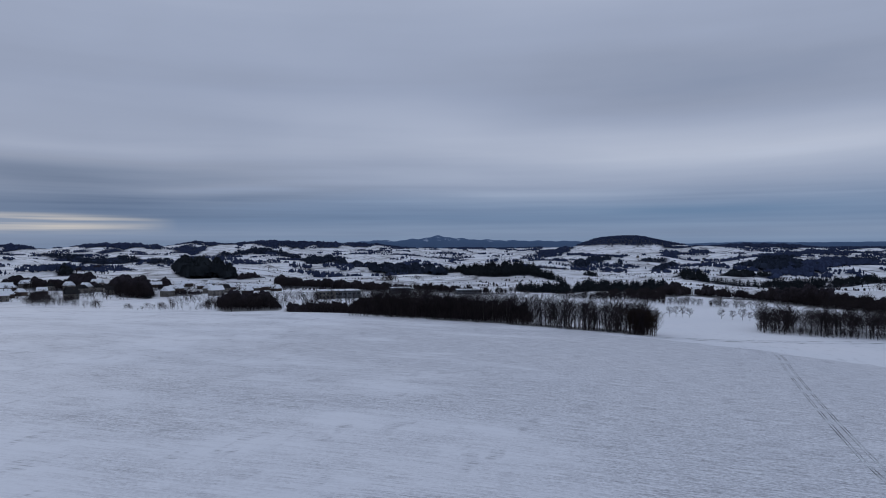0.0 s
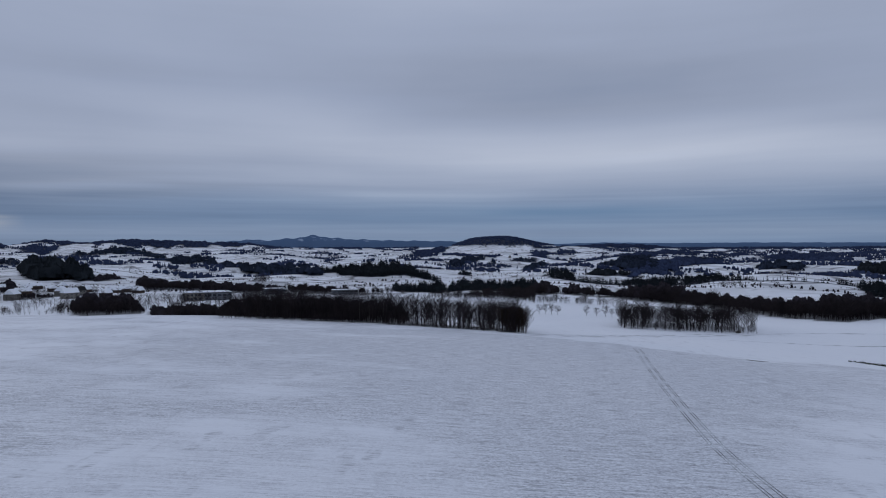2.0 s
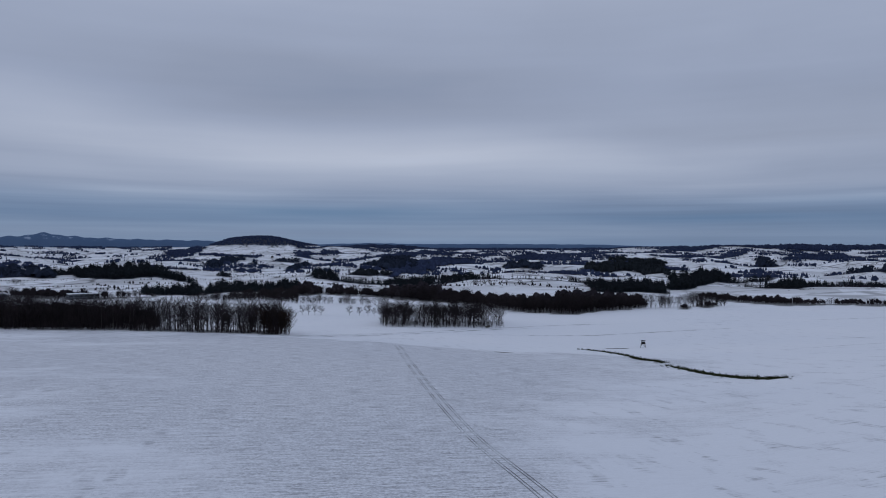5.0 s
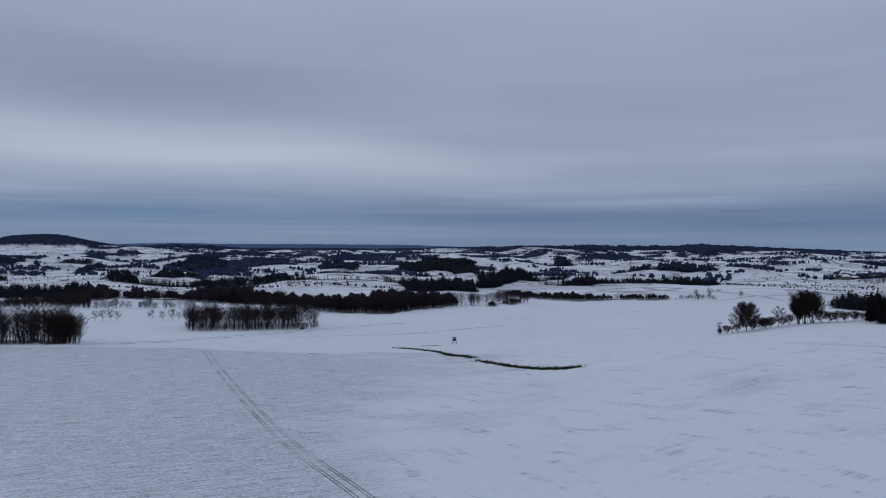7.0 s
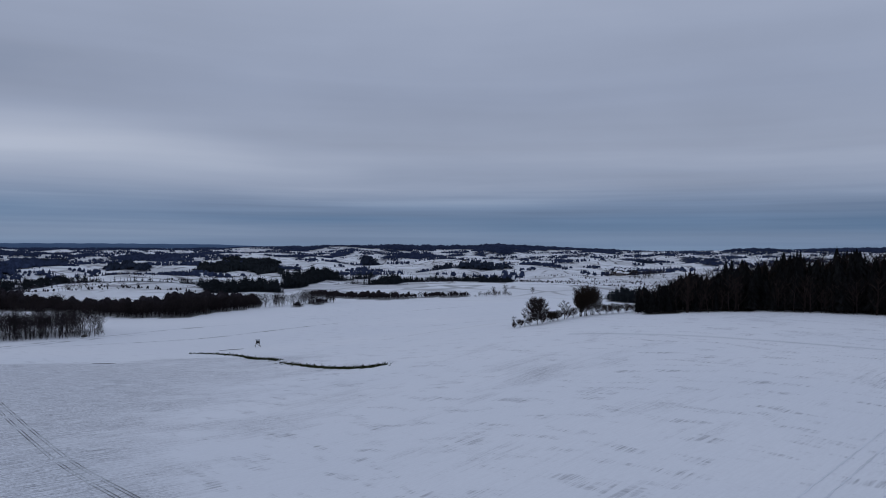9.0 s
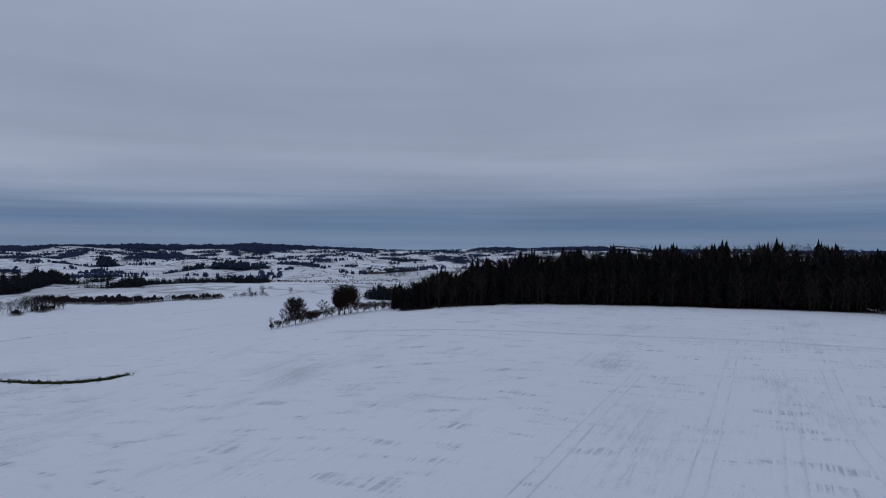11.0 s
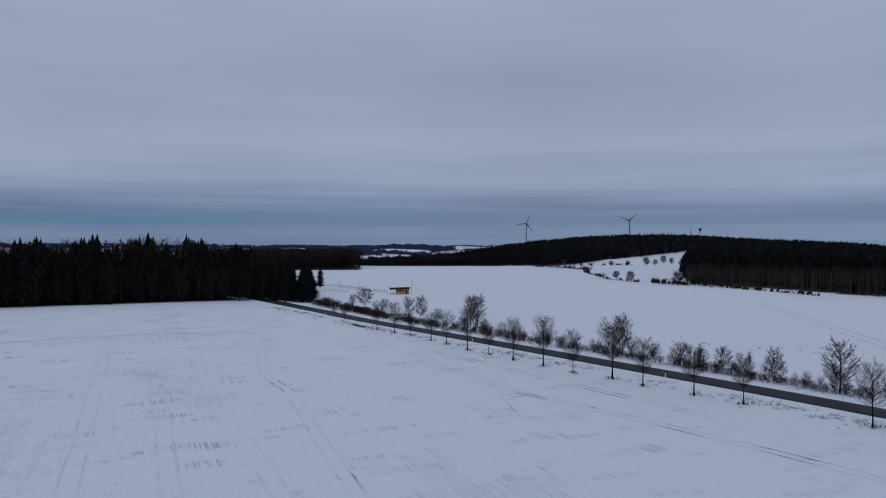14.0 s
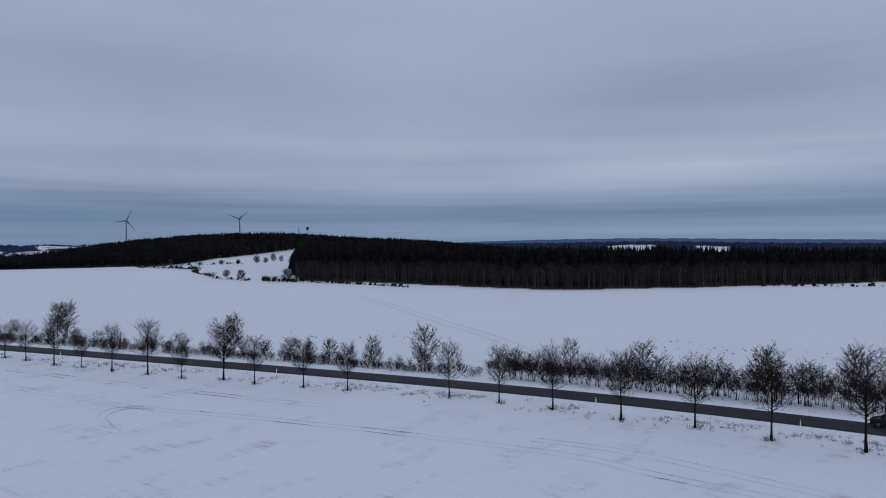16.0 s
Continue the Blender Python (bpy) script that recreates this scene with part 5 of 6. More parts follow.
ROAD_TREES = [  # place along the road, height
    (-30, -75, 11.0), (-22, -78, 10.1), (-15, -82, 8.7), (-7, -84, 8.9), (1, -88, 8.6), (8, -91, 8.0), (15, -93, 8.0), (30, -95, 7.3),
    (37, -96, 7.6), (45, -97, 7.7), (51, -99, 10.1), (58, -99, 6.1), (65, -101, 9.2), (72, -102, 8.1), (79, -104, 6.1), (85, -105, 9.0),
    (93, -108, 7.3), (99, -110, 6.7), (108, -113, 4.9), (113, -113, 7.7), (121, -115, 7.3), (142, -123, 5.0), (150, -126, 4.7)]
GROUP = "young trees along the road"
young = [bare_tree("roadside_tree", 200 + i, 8.0, 2.5, s, 34, 12, 3, u, None, "young leafless roadside tree with a clean trunk", GROUP, 1.7)
         for i, (s, u) in enumerate(((1.9, .6), (1.6, .8), (2.1, .4), (1.75, .7)))]
placed = set()
rng = random.Random(31)
for i, (x, y, h) in enumerate(ROAD_TREES):
    k = rng.randrange(4)
    m = stand(None, x, y, rng.uniform(0, 6), h / 8.5, rng.uniform(.85, 1.05))
    if k not in placed:
        placed.add(k)
        young[k].matrix_basis = m
    else:
        copy_thing(young[k], m).matrix_basis = m


# ------------------------------------------------------------------ across the road: hedge, trees, shrubs
def shrub(name, seed, H, spread, stems, twigs, mat, label, group, thick=1.0, limbs=7, subs=6):
    """A leafless shrub: several stems fanning from one stool, with twigs."""
    rng = random.Random(seed)
    s, l, w = grow(rng, H, 0.12 * H, spread, limbs, subs, twigs, 0.6, thick, stems)
    root = new(name)
    part_mesh("stool", plain("stool", s, BARK), root)
    k = len(w[0])
    crown = (w[0] + l[0], w[1] + [tuple(i + k for i in f) for f in l[1]])
    part_mesh("crown", plain("crown", crown, mat), root, "fine bare twigs")
    return tagged(root, label, "shrub", group)


def plant(protos, spots, seed, base):
    """Stands copies of the first few things at the spots (x, y, height)."""
    rng = random.Random(seed)
    used = set()
    for i, (x, y, h) in enumerate(spots):
        k = i % len(protos) if i < len(protos) else rng.randrange(len(protos))
        m = stand(None, x, y, rng.uniform(0, 6), h / base, rng.uniform(.85, 1.2))
        if k not in used:
            used.add(k)
            protos[k].matrix_basis = m
        else:
            copy_thing(protos[k], m).matrix_basis = m


rng = random.Random(71)
far_trees = [bare_tree("field_maple", 300 + i, 7.0, 1.2, s, 22, 14, 3, .5, None, "leafless tree on the far verge of the road", "trees across the road", 3.2) for i, s in enumerate((1.9, 1.6, 2.2))]
plant(far_trees, [(22.2, -112.5, 7.4), (31.7, -115, 5.2), (40.4, -117.5, 4.2), (48.2, -119, 4.0), (63.1, -123, 5.2), (-1.5, -110, 6.2), (7, -109, 4.6), (-12, -106, 6.4), (-28, -102, 6.6),
                  (-38, -98, 7.4), (131.5, -137, 6.4), (149.6, -145.5, 4.4), (164, -150.5, 6.8), (172, -152.5, 4.2), (120, -136, 4.0)], 72, 7.0)
birches = [bare_tree("birch", 320 + i, 9.0, 1.6, 1.9, 28, 15, 3, .9, None, "slender leafless birch with fine twigs beside the road", "birches across the road", 3.4) for i in range(2)]
plant(birches, [(107, -136.2, 8.2), (110.5, -137.6, 7.6), (128, -138, 6.8), (60, -120.5, 7.8)], 73, 9.0)
shrubs = [shrub("hedge_shrub", 340 + i, 4.6, s, 5, 2, TWIG, "leafless multi-stemmed shrub in the roadside hedge", "hedge across the road", 2.2, 6, 7) for i, s in enumerate((1.5, 1.2, 1.7, 1.4))]
spots = []
x = 12.0
while x > -62:
    px, py = road_at(x, 11.6 + 0.0015 * min(x, 0) ** 2 + rng.uniform(-.7, 1.6))
    spots.append((px, py, 3.9 + 1.0 * smooth(5, -20, x) + rng.uniform(-.9, .9)))
    x -= rng.uniform(0.45, 1.0)
for x in np.arange(20, 112, 2.3):
    px, py = road_at(float(x), 12.5 + rng.uniform(-1.5, 2.5))
    spots.append((px, py, rng.uniform(1.6, 3.8)))
for x in (24, 27, 36, 43, 47, 52, 56):
    px, py = road_at(float(x), 12.0 + rng.uniform(-1, 1.5))
    spots.append((px, py, rng.uniform(1.8, 3.6)))
plant(shrubs, spots, 74, 4.6)
low = [shrub("low_brown_shrub", 360 + i, 1.7, 1.6, 6, 2, SHRUB, "low dense brown shrub behind the roadside hedge", "brown shrubs across the road", 2.6, 5, 5) for i in range(3)]
spots = []
x = 16.0
while x > -64:
    px, py = road_at(x, 18.3 + 0.0015 * min(x, 0) ** 2 + rng.uniform(-.8, .8))
    spots.append((px, py, rng.uniform(1.2, 2.0)))
    x -= rng.uniform(1.6, 2.6) if rng.random() < 0.92 else 4.0
x = 18.0
while x < 185:
    px, py = road_at(x, 11.6 + rng.uniform(-1.0, 1.4))
    spots.append((px, py, rng.uniform(1.2, 2.1) + 0.8 * float(smooth(120, 175, x))))
    x += rng.uniform(2.0, 3.4) if rng.random() < 0.92 else 5.0
plant(low, spots, 75, 1.7)

xs, ys, hs = [], [], []
x = 16.0
while x < 190:
    if sin(x * 0.21) + sin(x * 0.53 + 1) > -1.25:
        px, py = road_at(x, 11.6 + rng.uniform(-1.1, 1.6))
        xs.append(px), ys.append(py), hs.append(rng.uniform(0.7, 1.6) + 0.8 * float(smooth(110, 175, x)))
    x += rng.uniform(0.1, 0.32)
x = 17.0
while x > -64:
    if sin(x * 0.31) + sin(x * 0.73 + 1) > -1.35:
        px, py = road_at(x, 18.6 + 0.0015 * min(x, 0) ** 2 + rng.uniform(-.9, .9))
        xs.append(px), ys.append(py), hs.append(rng.uniform(0.8, 1.6))
    x -= rng.uniform(0.14, 0.36)
planted("verge_brush", BARE_LITE, xs, ys, hs, SHRUB, "low dense brown brush along the far verge", "brush", 88, wide=2.0)

# dead grass and weeds along the verges
def tufts(name, spots, mat, label, seed, h=0.5, blades=9, w=0.018):
    rng = random.Random(seed)
    V, F = [], []
    for x, y, k in spots:
        z = float(height(x, y)) + 0.05
        for i in range(blades):
            a = Vector((x + rng.uniform(-.25, .25) * k, y + rng.uniform(-.25, .25) * k, z))
            sliver(V, F, a, a + Vector((rng.uniform(-.3, .3), rng.uniform(-.3, .3), h * k * rng.uniform(.4, 1.1))), w, rng)
    return tagged(new(name, plain(name, (V, F), mat)), label, "grass", kind="stuff")


rng = random.Random(81)
spots = []
for i in range(3600):
    x = rng.uniform(-60, 190)
    o = -0.6 - abs(rng.gauss(0, 2.4)) if rng.random() < 0.8 else 7 + abs(rng.gauss(0, 2))
    if sin(x * 0.97 + o) + sin(x * 0.41 + 2) + sin(x * 0.13 + o * 0.5) > -0.2:
        spots.append((*road_at(x, o), rng.uniform(.5, 1.3)))
tufts("verge_grass", spots[::3], STRAW, "dead grass tufts poking through the snowy verge", 82, 0.4)
tufts("verge_weeds", spots[1::3] + spots[2::3], SHRUB, "dark dead weeds on the snowy verge", 84, 0.42, 7)
spots = []
for x, y, h in ROAD_TREES:
    for i in range(9):
        spots.append((x + rng.gauss(0, .5), y + rng.gauss(0, .5), rng.uniform(.6, 1.5)))
tufts("tree_foot_grass", spots, SHRUB, "weeds round the feet of the roadside trees", 83)


# ------------------------------------------------------------------ ruts, gully, bare patches
def draped(name, path, widths, mat, label, lift=0.05, step=1.5, seed=0, category="track", kind="structure", ragged=0.3):
    """A strip laid over the ground along a smooth path of plan points."""
    rng = random.Random(seed)
    P = []
    n = len(path)
    for i in range(n - 1):
        p0, p1, p2, p3 = (Vector(path[max(0, min(n - 1, i + d))]) for d in (-1, 0, 1, 2))
        m = max(2, int((p2 - p1).length / step))
        for k in range(m):
            t = k / m
            q = 0.5 * (2 * p1 + (p2 - p0) * t + (2 * p0 - 5 * p1 + 4 * p2 - p3) * t * t + (3 * p1 - p0 - 3 * p2 + p3) * t ** 3)
            P.append((q, widths[i] + (widths[i + 1] - widths[i]) * t))
    P.append((Vector(path[-1]), widths[-1]))
    V, F = [], []
    for i, (p, w) in enumerate(P):
        d = (P[min(i + 1, len(P) - 1)][0] - P[max(i - 1, 0)][0]).normalized()
        side = Vector((-d.y, d.x))
        for s in (-1, -0.33, 0.33, 1):
            q = p + side * (w / 2 * s * (1 + ragged * rng.uniform(-1, 1)))
            V.append((q.x, q.y, float(height(q.x, q.y)) + lift * (1 if abs(s) < 0.5 else 0.4)))
    for i in range(len(P) - 1):
        for j in range(3):
            F.append((i * 4 + j, i * 4 + j + 1, i * 4 + 5 + j, i * 4 + 4 + j))
    return tagged(new(name, mesh_of(name, V, F, mat)), label, category, kind=kind)


def beside(path, off):
    out = []
    for i, p in enumerate(path):
        d = (Vector(path[min(i + 1, len(path) - 1)]) - Vector(path[max(i - 1, 0)])).normalized()
        out.append((p[0] - d.y * off, p[1] + d.x * off))
    return out


TRACK = [(131, 183), (124, 171), (112, 152), (85.5, 108), (72.6, 86.3), (62.6, 68.7), (52, 46.5), (40, 24)]
for o in (-0.95, -0.5, 0.5, 0.95):
    draped("wheel_rut", beside(TRACK, o), [0.15] * 8, TRAIL, "dark tractor wheel rut across the snowy field", 0.06, 1.0, 3)
for i, line in enumerate(([(-24, -57.5), (-16, -61), (-8.9, -64.5), (-0.4, -69.5), (18, -74.4), (34, -77.8), (48.5, -79.9), (57.4, -81.8), (69, -85.4), (81, -89)],
                          [(-30, -57), (-21, -62.4), (-12.9, -67.6), (-6, -71.6), (3, -74.4)], [(30, -85.5), (50.4, -90.3), (72, -95.6), (89, -100)])):
    for o in (-0.7, 0.7):
        draped("wheel_rut", beside(line, o), [0.2] * len(line), RUT, "faint tractor rut in the snow beside the road", 0.05, 0.9, 5 + i, ragged=0.8)
for o in (-0.7, 0.7):
    draped("wheel_rut", beside([(82, -268), (60, -232), (36, -187), (13.6, -149.6), (4, -128)], o * 2.2), [0.5] * 5, CLEAN_SNOW, "snowed-over wheel rut in the far field", 0.12, 2, 10)
    draped("wheel_rut", beside([(195, 32), (187, 8), (175, -18), (165, -44), (156, -69), (141, -92)], o), [0.3] * 6, CLEAN_SNOW, "snowed-over wheel rut curving over the crest", 0.10, 2, 18)
for i, line in enumerate(([(50, -81), (54, -81.2), (56.2, -79.6), (56.0, -77), (54.6, -74.2)], [(51, -80.4), (53.6, -80.2), (54.8, -78.4), (54.2, -75.6), (51.4, -72.6), (47.5, -69.3)])):
    draped("wheel_rut", line, [0.15] + [0.35] * (len(line) - 2) + [0.15], CURL, "curved wheel rut in the snow", 0.05, 0.6, 9 + i, ragged=0.6)

TRAMS = [[(30, -8), (56.8, -20.6), (80.2, -31.7), (117.3, -48.9), (140, -59.5)], [(30, -17.2), (55.3, -28.8), (77.1, -39.1), (114.3, -55.8)], [(36, -29.2), (58.3, -39.2), (77.9, -46.9), (118.2, -65.9)],
         [(42, 1.2), (67.9, -10.9), (90.3, -21.2), (112, -31.6)]]
for i, line in enumerate(TRAMS):
    for o in (-0.85, 0.85):
        draped("wheel_rut", beside(line, o), [0.22] * len(line), TRAM, "snow-filled tramline along the sown rows", 0.04, 0.9, 60 + i, ragged=0.7)
CURVE = [(40, -37.2), (48.1, -41.6), (63.0, -49.8), (79.8, -59.1), (91.7, -63.5), (101.5, -69.3), (116.9, -80.2), (139.8, -97.6)]
for o in (-0.7, 0.7):
    draped("wheel_rut", beside(CURVE, o), [0.2] * len(CURVE), RUT, "curving tractor rut in the snow", 0.05, 0.9, 66, ragged=0.7)
LANE = [(113, 226.6), (132, 223.4), (153.5, 224.3), (202.8, 236.7), (227.7, 237.5), (250, 231)]
FADED = [[(194, 227), (224, 212), (247, 198), (278, 188), (327, 169)], [(403, 167), (438, 156), (472, 145)], [(246, 241), (275, 228), (300, 214)],
         [(300, 120), (330, 96), (352, 70)], [(240, 110), (262, 88), (276, 66)]]
draped("farm_lane", LANE, [2.0, 2.6, 2.4, 2.6, 2.2, 1.2], DRIFTED, "half-drifted farm lane below the field", 0.06, 1.6, 41, ragged=0.8)
draped("farm_lane", beside(LANE, 5.5), [1.0, 1.8, 2.2, 1.6, 1.8, 0.8], DRIFTED, "half-drifted farm lane below the field", 0.06, 1.6, 42, ragged=0.9)
for path in FADED:
    draped("bare_patch", path, [0.5] + [1.6] * (len(path) - 2) + [0.5], DRIFTED, "grey wind-bared strip in the snowy field", 0.05, 1.6, 43, "bare patch", ragged=0.9)
LOWER = [(195.2, 159.8), (196.5, 151), (192, 138), (185.4, 128.3), (184.5, 122), (181, 117.5)]
UPPER = [(176.5, 113.5), (170, 102.5), (165, 92), (163, 84), (164, 78), (166.5, 74.5)]
draped("grassy_ditch", LOWER, [1.6, 3.0, 2.2, 3.6, 3.2, 0.6], GRASS, "dark green ditch grass free of snow", 0.10, 1.0, 12, "ditch", ragged=0.45)
draped("grassy_ditch", UPPER, [0.8, 2.4, 3.2, 4.4, 4.8, 0.8], GRASS, "dark green ditch grass free of snow", 0.10, 1.0, 13, "ditch", ragged=0.35)
draped("grassy_ditch", [(209, 160), (214, 158.5), (219, 157)], [0.8, 2.2, 0.6], GRASS, "dark grass patch free of snow", 0.08, 1.0, 14, "ditch", ragged=0.5)
draped("bare_patch", [(152, 159.5), (154, 157.4), (156.5, 155.5)], [0.8, 2.0, 0.7], MUD, "dark bare patch in the snowy field", 0.06, 0.8, 15, "bare patch", ragged=0.5)
draped("bare_patch", [(126.5, -116), (131.5, -118.6), (136, -121.5), (141, -124.5)], [0.8, 2.8, 2.6, 0.8], MUD, "muddy field entrance beside the road", 0.07, 0.8, 16, "mud", ragged=0.45)
draped("bare_patch", [(430, -384), (440, -392), (452, -398)], [1, 4, 1], MUD, "dark bare patch far across the field", 0.08, 2, 17, "bare patch", ragged=0.5)
rng = random.Random(91)
spots = []
for path in (LOWER, UPPER):
    for i in range(len(path) - 1):
        for k in range(60):
            t = rng.random()
            spots.append((path[i][0] + (path[i + 1][0] - path[i][0]) * t + rng.gauss(0, 1.1), path[i][1] + (path[i + 1][1] - path[i][1]) * t + rng.gauss(0, 1.1), rng.uniform(.6, 1.6)))
tufts("ditch_grass", spots, GRASS, "dark rough grass along the ditch", 92, 0.45, 8, 0.05)


def molehills():
    rng = random.Random(93)
    bm = bmesh.new()
    for i in range(110):
        a, r = (rng.uniform(187, 207), 140 + abs(rng.gauss(0, 9))) if i < 80 else (rng.uniform(146, 168), 150 + abs(rng.gauss(0, 7)))
        x, y = at(a, r)
        s = rng.uniform(.08, .22)
        bmesh.ops.create_icosphere(bm, subdivisions=1, radius=s, matrix=Matrix.LocRotScale((x, y, float(height(x, y)) + s * 0.2), Euler((0, 0, rng.uniform(0, 3))), (1, rng.uniform(.7, 1.3), 0.6)))
    me = bpy.data.meshes.new("molehills")
    bm.to_mesh(me)
    bm.free()
    me.materials.append(MUD)
    tagged(new("molehills", me), "small dark molehills in the snow behind the hedge", "molehills", kind="stuff")


molehills()


# ------------------------------------------------------------------ the copse by the hollow
copse = [bare_tree("round_maple", 400, 9.0, 1.2, 3.7, 56, 22, 4, .4, None, "broad round-crowned leafless tree on the field boundary", "copse on the field boundary", 4.2),
         bare_tree("slim_tree", 401, 6.0, 0.8, 1.0, 14, 8, 7, .6, None, "slim leafless tree on the field boundary", "copse on the field boundary", 4.0),
         bare_tree("wide_tree", 402, 6.5, 1.2, 2.4, 15, 8, 7, .3, None, "wide leafless tree with open branches on the boundary", "copse on the field boundary", 4.0)]
for ob, (az, r, h, b) in zip(copse, ((78.2, 238, 8.8, 9.0), (77.2, 236, 6.2, 6.0), (80.4, 250, 6.4, 6.5))):
    x, y = at(az, r)
    ob.matrix_basis = stand(None, x, y, 1.0, h / b)
for az, r, h in ((76.3, 234, 4.0), (79.0, 243, 4.2), (84.6, 263, 3.6), (85.4, 265, 3.4)):
    x, y = at(az, r)
    copy_thing(copse[1], stand(None, x, y, az, h / 6.0)).matrix_basis = stand(None, x, y, az, h / 6.0)
thick = [shrub("dense_bush", 410 + i, 10.0, 4.0, 10, 3, SHRUB, "tall dense brown bush on the field boundary", "bushes on the field boundary", 4.5, 9, 13) for i in range(2)]
for i, (az, r, h, w) in enumerate(((82.1, 259, 10.6, 1.05), (82.6, 262, 10.0, 0.9), (81.7, 258, 8.5, 0.8), (79.5, 246, 3.4, 1.5))):
    x, y = at(az, r)
    m = stand(None, x, y, az * 2, h / 10.0, w)
    if i < 2:
        thick[i].matrix_basis = m
    else:
        copy_thing(thick[i % 2], m).matrix_basis = m
open_bush = [shrub("boundary_shrub", 415 + i, 4.0, 2.0, 6, 2, SHRUB, "open leafless shrub on the field boundary", "shrubs on the field boundary", 4.0, 7, 9) for i in range(3)]
plant(open_bush, [(*at(a, r), h) for a, r, h in ((76.3, 233, 2.0), (76.8, 235, 2.6), (77.6, 237, 3.0), (78.6, 240, 3.0), (79.2, 244, 3.6), (79.9, 248, 3.4), (80.6, 252, 3.0), (81.1, 255, 3.6), (83.2, 261, 4.2), (83.7, 262, 3.4),
                                                 (84.2, 262, 3.8), (84.7, 263, 3.2), (85.2, 264, 3.4), (85.7, 265, 2.8), (86.2, 266, 3.0), (86.7, 267, 2.6))], 78, 4.0)

# a row of trees in the hollow, below the groves
row = [bare_tree("field_tree", 420 + i, 6.0, 1.4, s, 14, 7, 6, .4, GROVE, "small leafless tree in a row across the snowy field", "row of trees across the field", 4.0) for i, s in enumerate((1.9, 1.4, 2.2))]
plant(row, [(*at(a, np.interp(a, (18, 27, 35), (430, 407, 390))), h) for a, h in ((20.2, 5.6), (21.3, 6.4), (23.0, 5.2), (24.6, 6.2), (25.4, 6.0), (26.9, 4.8), (27.9, 5.6), (28.4, 6.0), (28.9, 6.2), (29.4, 5.2), (31.7, 5.6), (32.5, 4.8), (33.2, 6.0), (33.7, 4.6), (34.2, 5.0))], 76, 6.0)
plant([bare_tree("field_tree", 430, 8.0, 1.8, 2.4, 14, 7, 6, .4, GROVE, "solitary leafless tree on a snowy field", "solitary field trees", 7.0)],
      [(*at(a, r), h) for a, r, h in ((74.6, 690, 7), (75.6, 700, 8), (77.8, 690, 7), (81.2, 700, 7), (44.6, 790, 7), (45.8, 800, 6), (46.7, 800, 6), (48.0, 780, 5), (-21.3, 950, 9), (-19.6, 960, 8), (-22.4, 930, 8))], 77, 8.0)

# hedge and trees at the far end of the plateau field
rng = random.Random(95)
spots = []
for (a0, r0), (a1, r1), n, h in (((146.5, 632), (151.2, 560), 26, 3.4), ((150.4, 520), (152.2, 425), 10, 3.2), ((152.2, 425), (154.8, 392), 10, 2.4), ((156.0, 380), (159.4, 366), 14, 3.4), ((159.4, 362), (167.5, 322), 34, 2.0),
                                ((149.5, 660), (154.5, 690), 12, 3.0), ((195, 352), (206, 400), 16, 2.4)):
    n = int(n * 1.7)
    for k in range(n):
        t = (k + rng.uniform(-.6, .6)) / n
        spots.append((*at(a0 + (a1 - a0) * t, r0 + (r1 - r0) * t), h * rng.uniform(.35, 1.25)))
xs, ys, hs = zip(*spots)
planted("field_hedge", BARE_MASS[:3] + BARE_LITE, np.repeat(xs, 2), np.repeat(ys, 2) + np.tile((0, 1.0), len(ys)), np.repeat(hs, 2), SHRUB, "straggling brown hedge between snowy fields", "hedge", 96, wide=1.9)
plant([bare_tree("orchard_tree", 440, 7.0, 1.0, 2.7, 22, 12, 3, .3, GROVE, "round leafless tree in the snowy clearing", "trees in the clearing", 9.0)],
      [(*at(a, r), h) for a, r, h in ((152.6, 660, 5), (153.9, 675, 5), (155.3, 680, 8), (156.0, 690, 6), (156.6, 730, 9), (157.2, 720, 7), (158.0, 640, 8), (158.4, 560, 7), (151.0, 640, 4), (153.0, 428, 5), (154.1, 400, 6), (157.7, 372, 7))], 97, 7.0)


# ------------------------------------------------------------------ conifers and the shelter beyond the road
plant([spruce_tree(500), spruce_tree(501)], [], 1, 1)
group = [ob for ob in scene.objects if ob.name.startswith("spruce_tree") and ob.parent is None][-2:]
for ob, (x, y, h, w) in zip(group, ((197.7, -152.0, 13.2, 1.65), (202.9, -151.5, 12.8, 1.6))):
    ob.matrix_basis = Matrix.LocRotScale((x, y, float(height(x, y)) - 0.1), Euler((0, 0, 1)), (h * w, h * w, h))
    tagged(ob, "dark bushy spruce beside the road", group="spruces beside the road")
for x, y, h, w in ((199.6, -155.6, 13.0, 1.7), (207, -153, 12.5, 1.35), (212, -156, 12.5, 1.3), (195.5, -152.4, 9.0, 1.9), (203.0, -156.5, 11.5, 1.7), (200.4, -153.5, 11.0, 1.6), (206, -161, 12.5, 1.7), (218, -158, 12, 1.3), (225, -163, 11, 1.4), (206, -158, 9, 1.5), (232, -172, 12, 1.3), (240, -178, 11, 1.3), (226, -152, 13, 1.3), (236, -158, 14, 1.2)):
    m = Matrix.LocRotScale((x, y, float(height(x, y)) - 0.1), Euler((0, 0, x)), (h * w, h * w, h))
    copy_thing(group[0], m).matrix_basis = m
pine = spruce_tree(505, 9, 7)
tagged(pine, "open-branched solitary larch beside the fence", "tree", "solitary larch")
pine.name = "larch_tree"
pine.matrix_basis = Matrix.LocRotScale((255.6, -206.5, float(height(255.6, -206.5)) - 0.1), Euler((0, 0, 1)), (17.5, 17.5, 10.4))


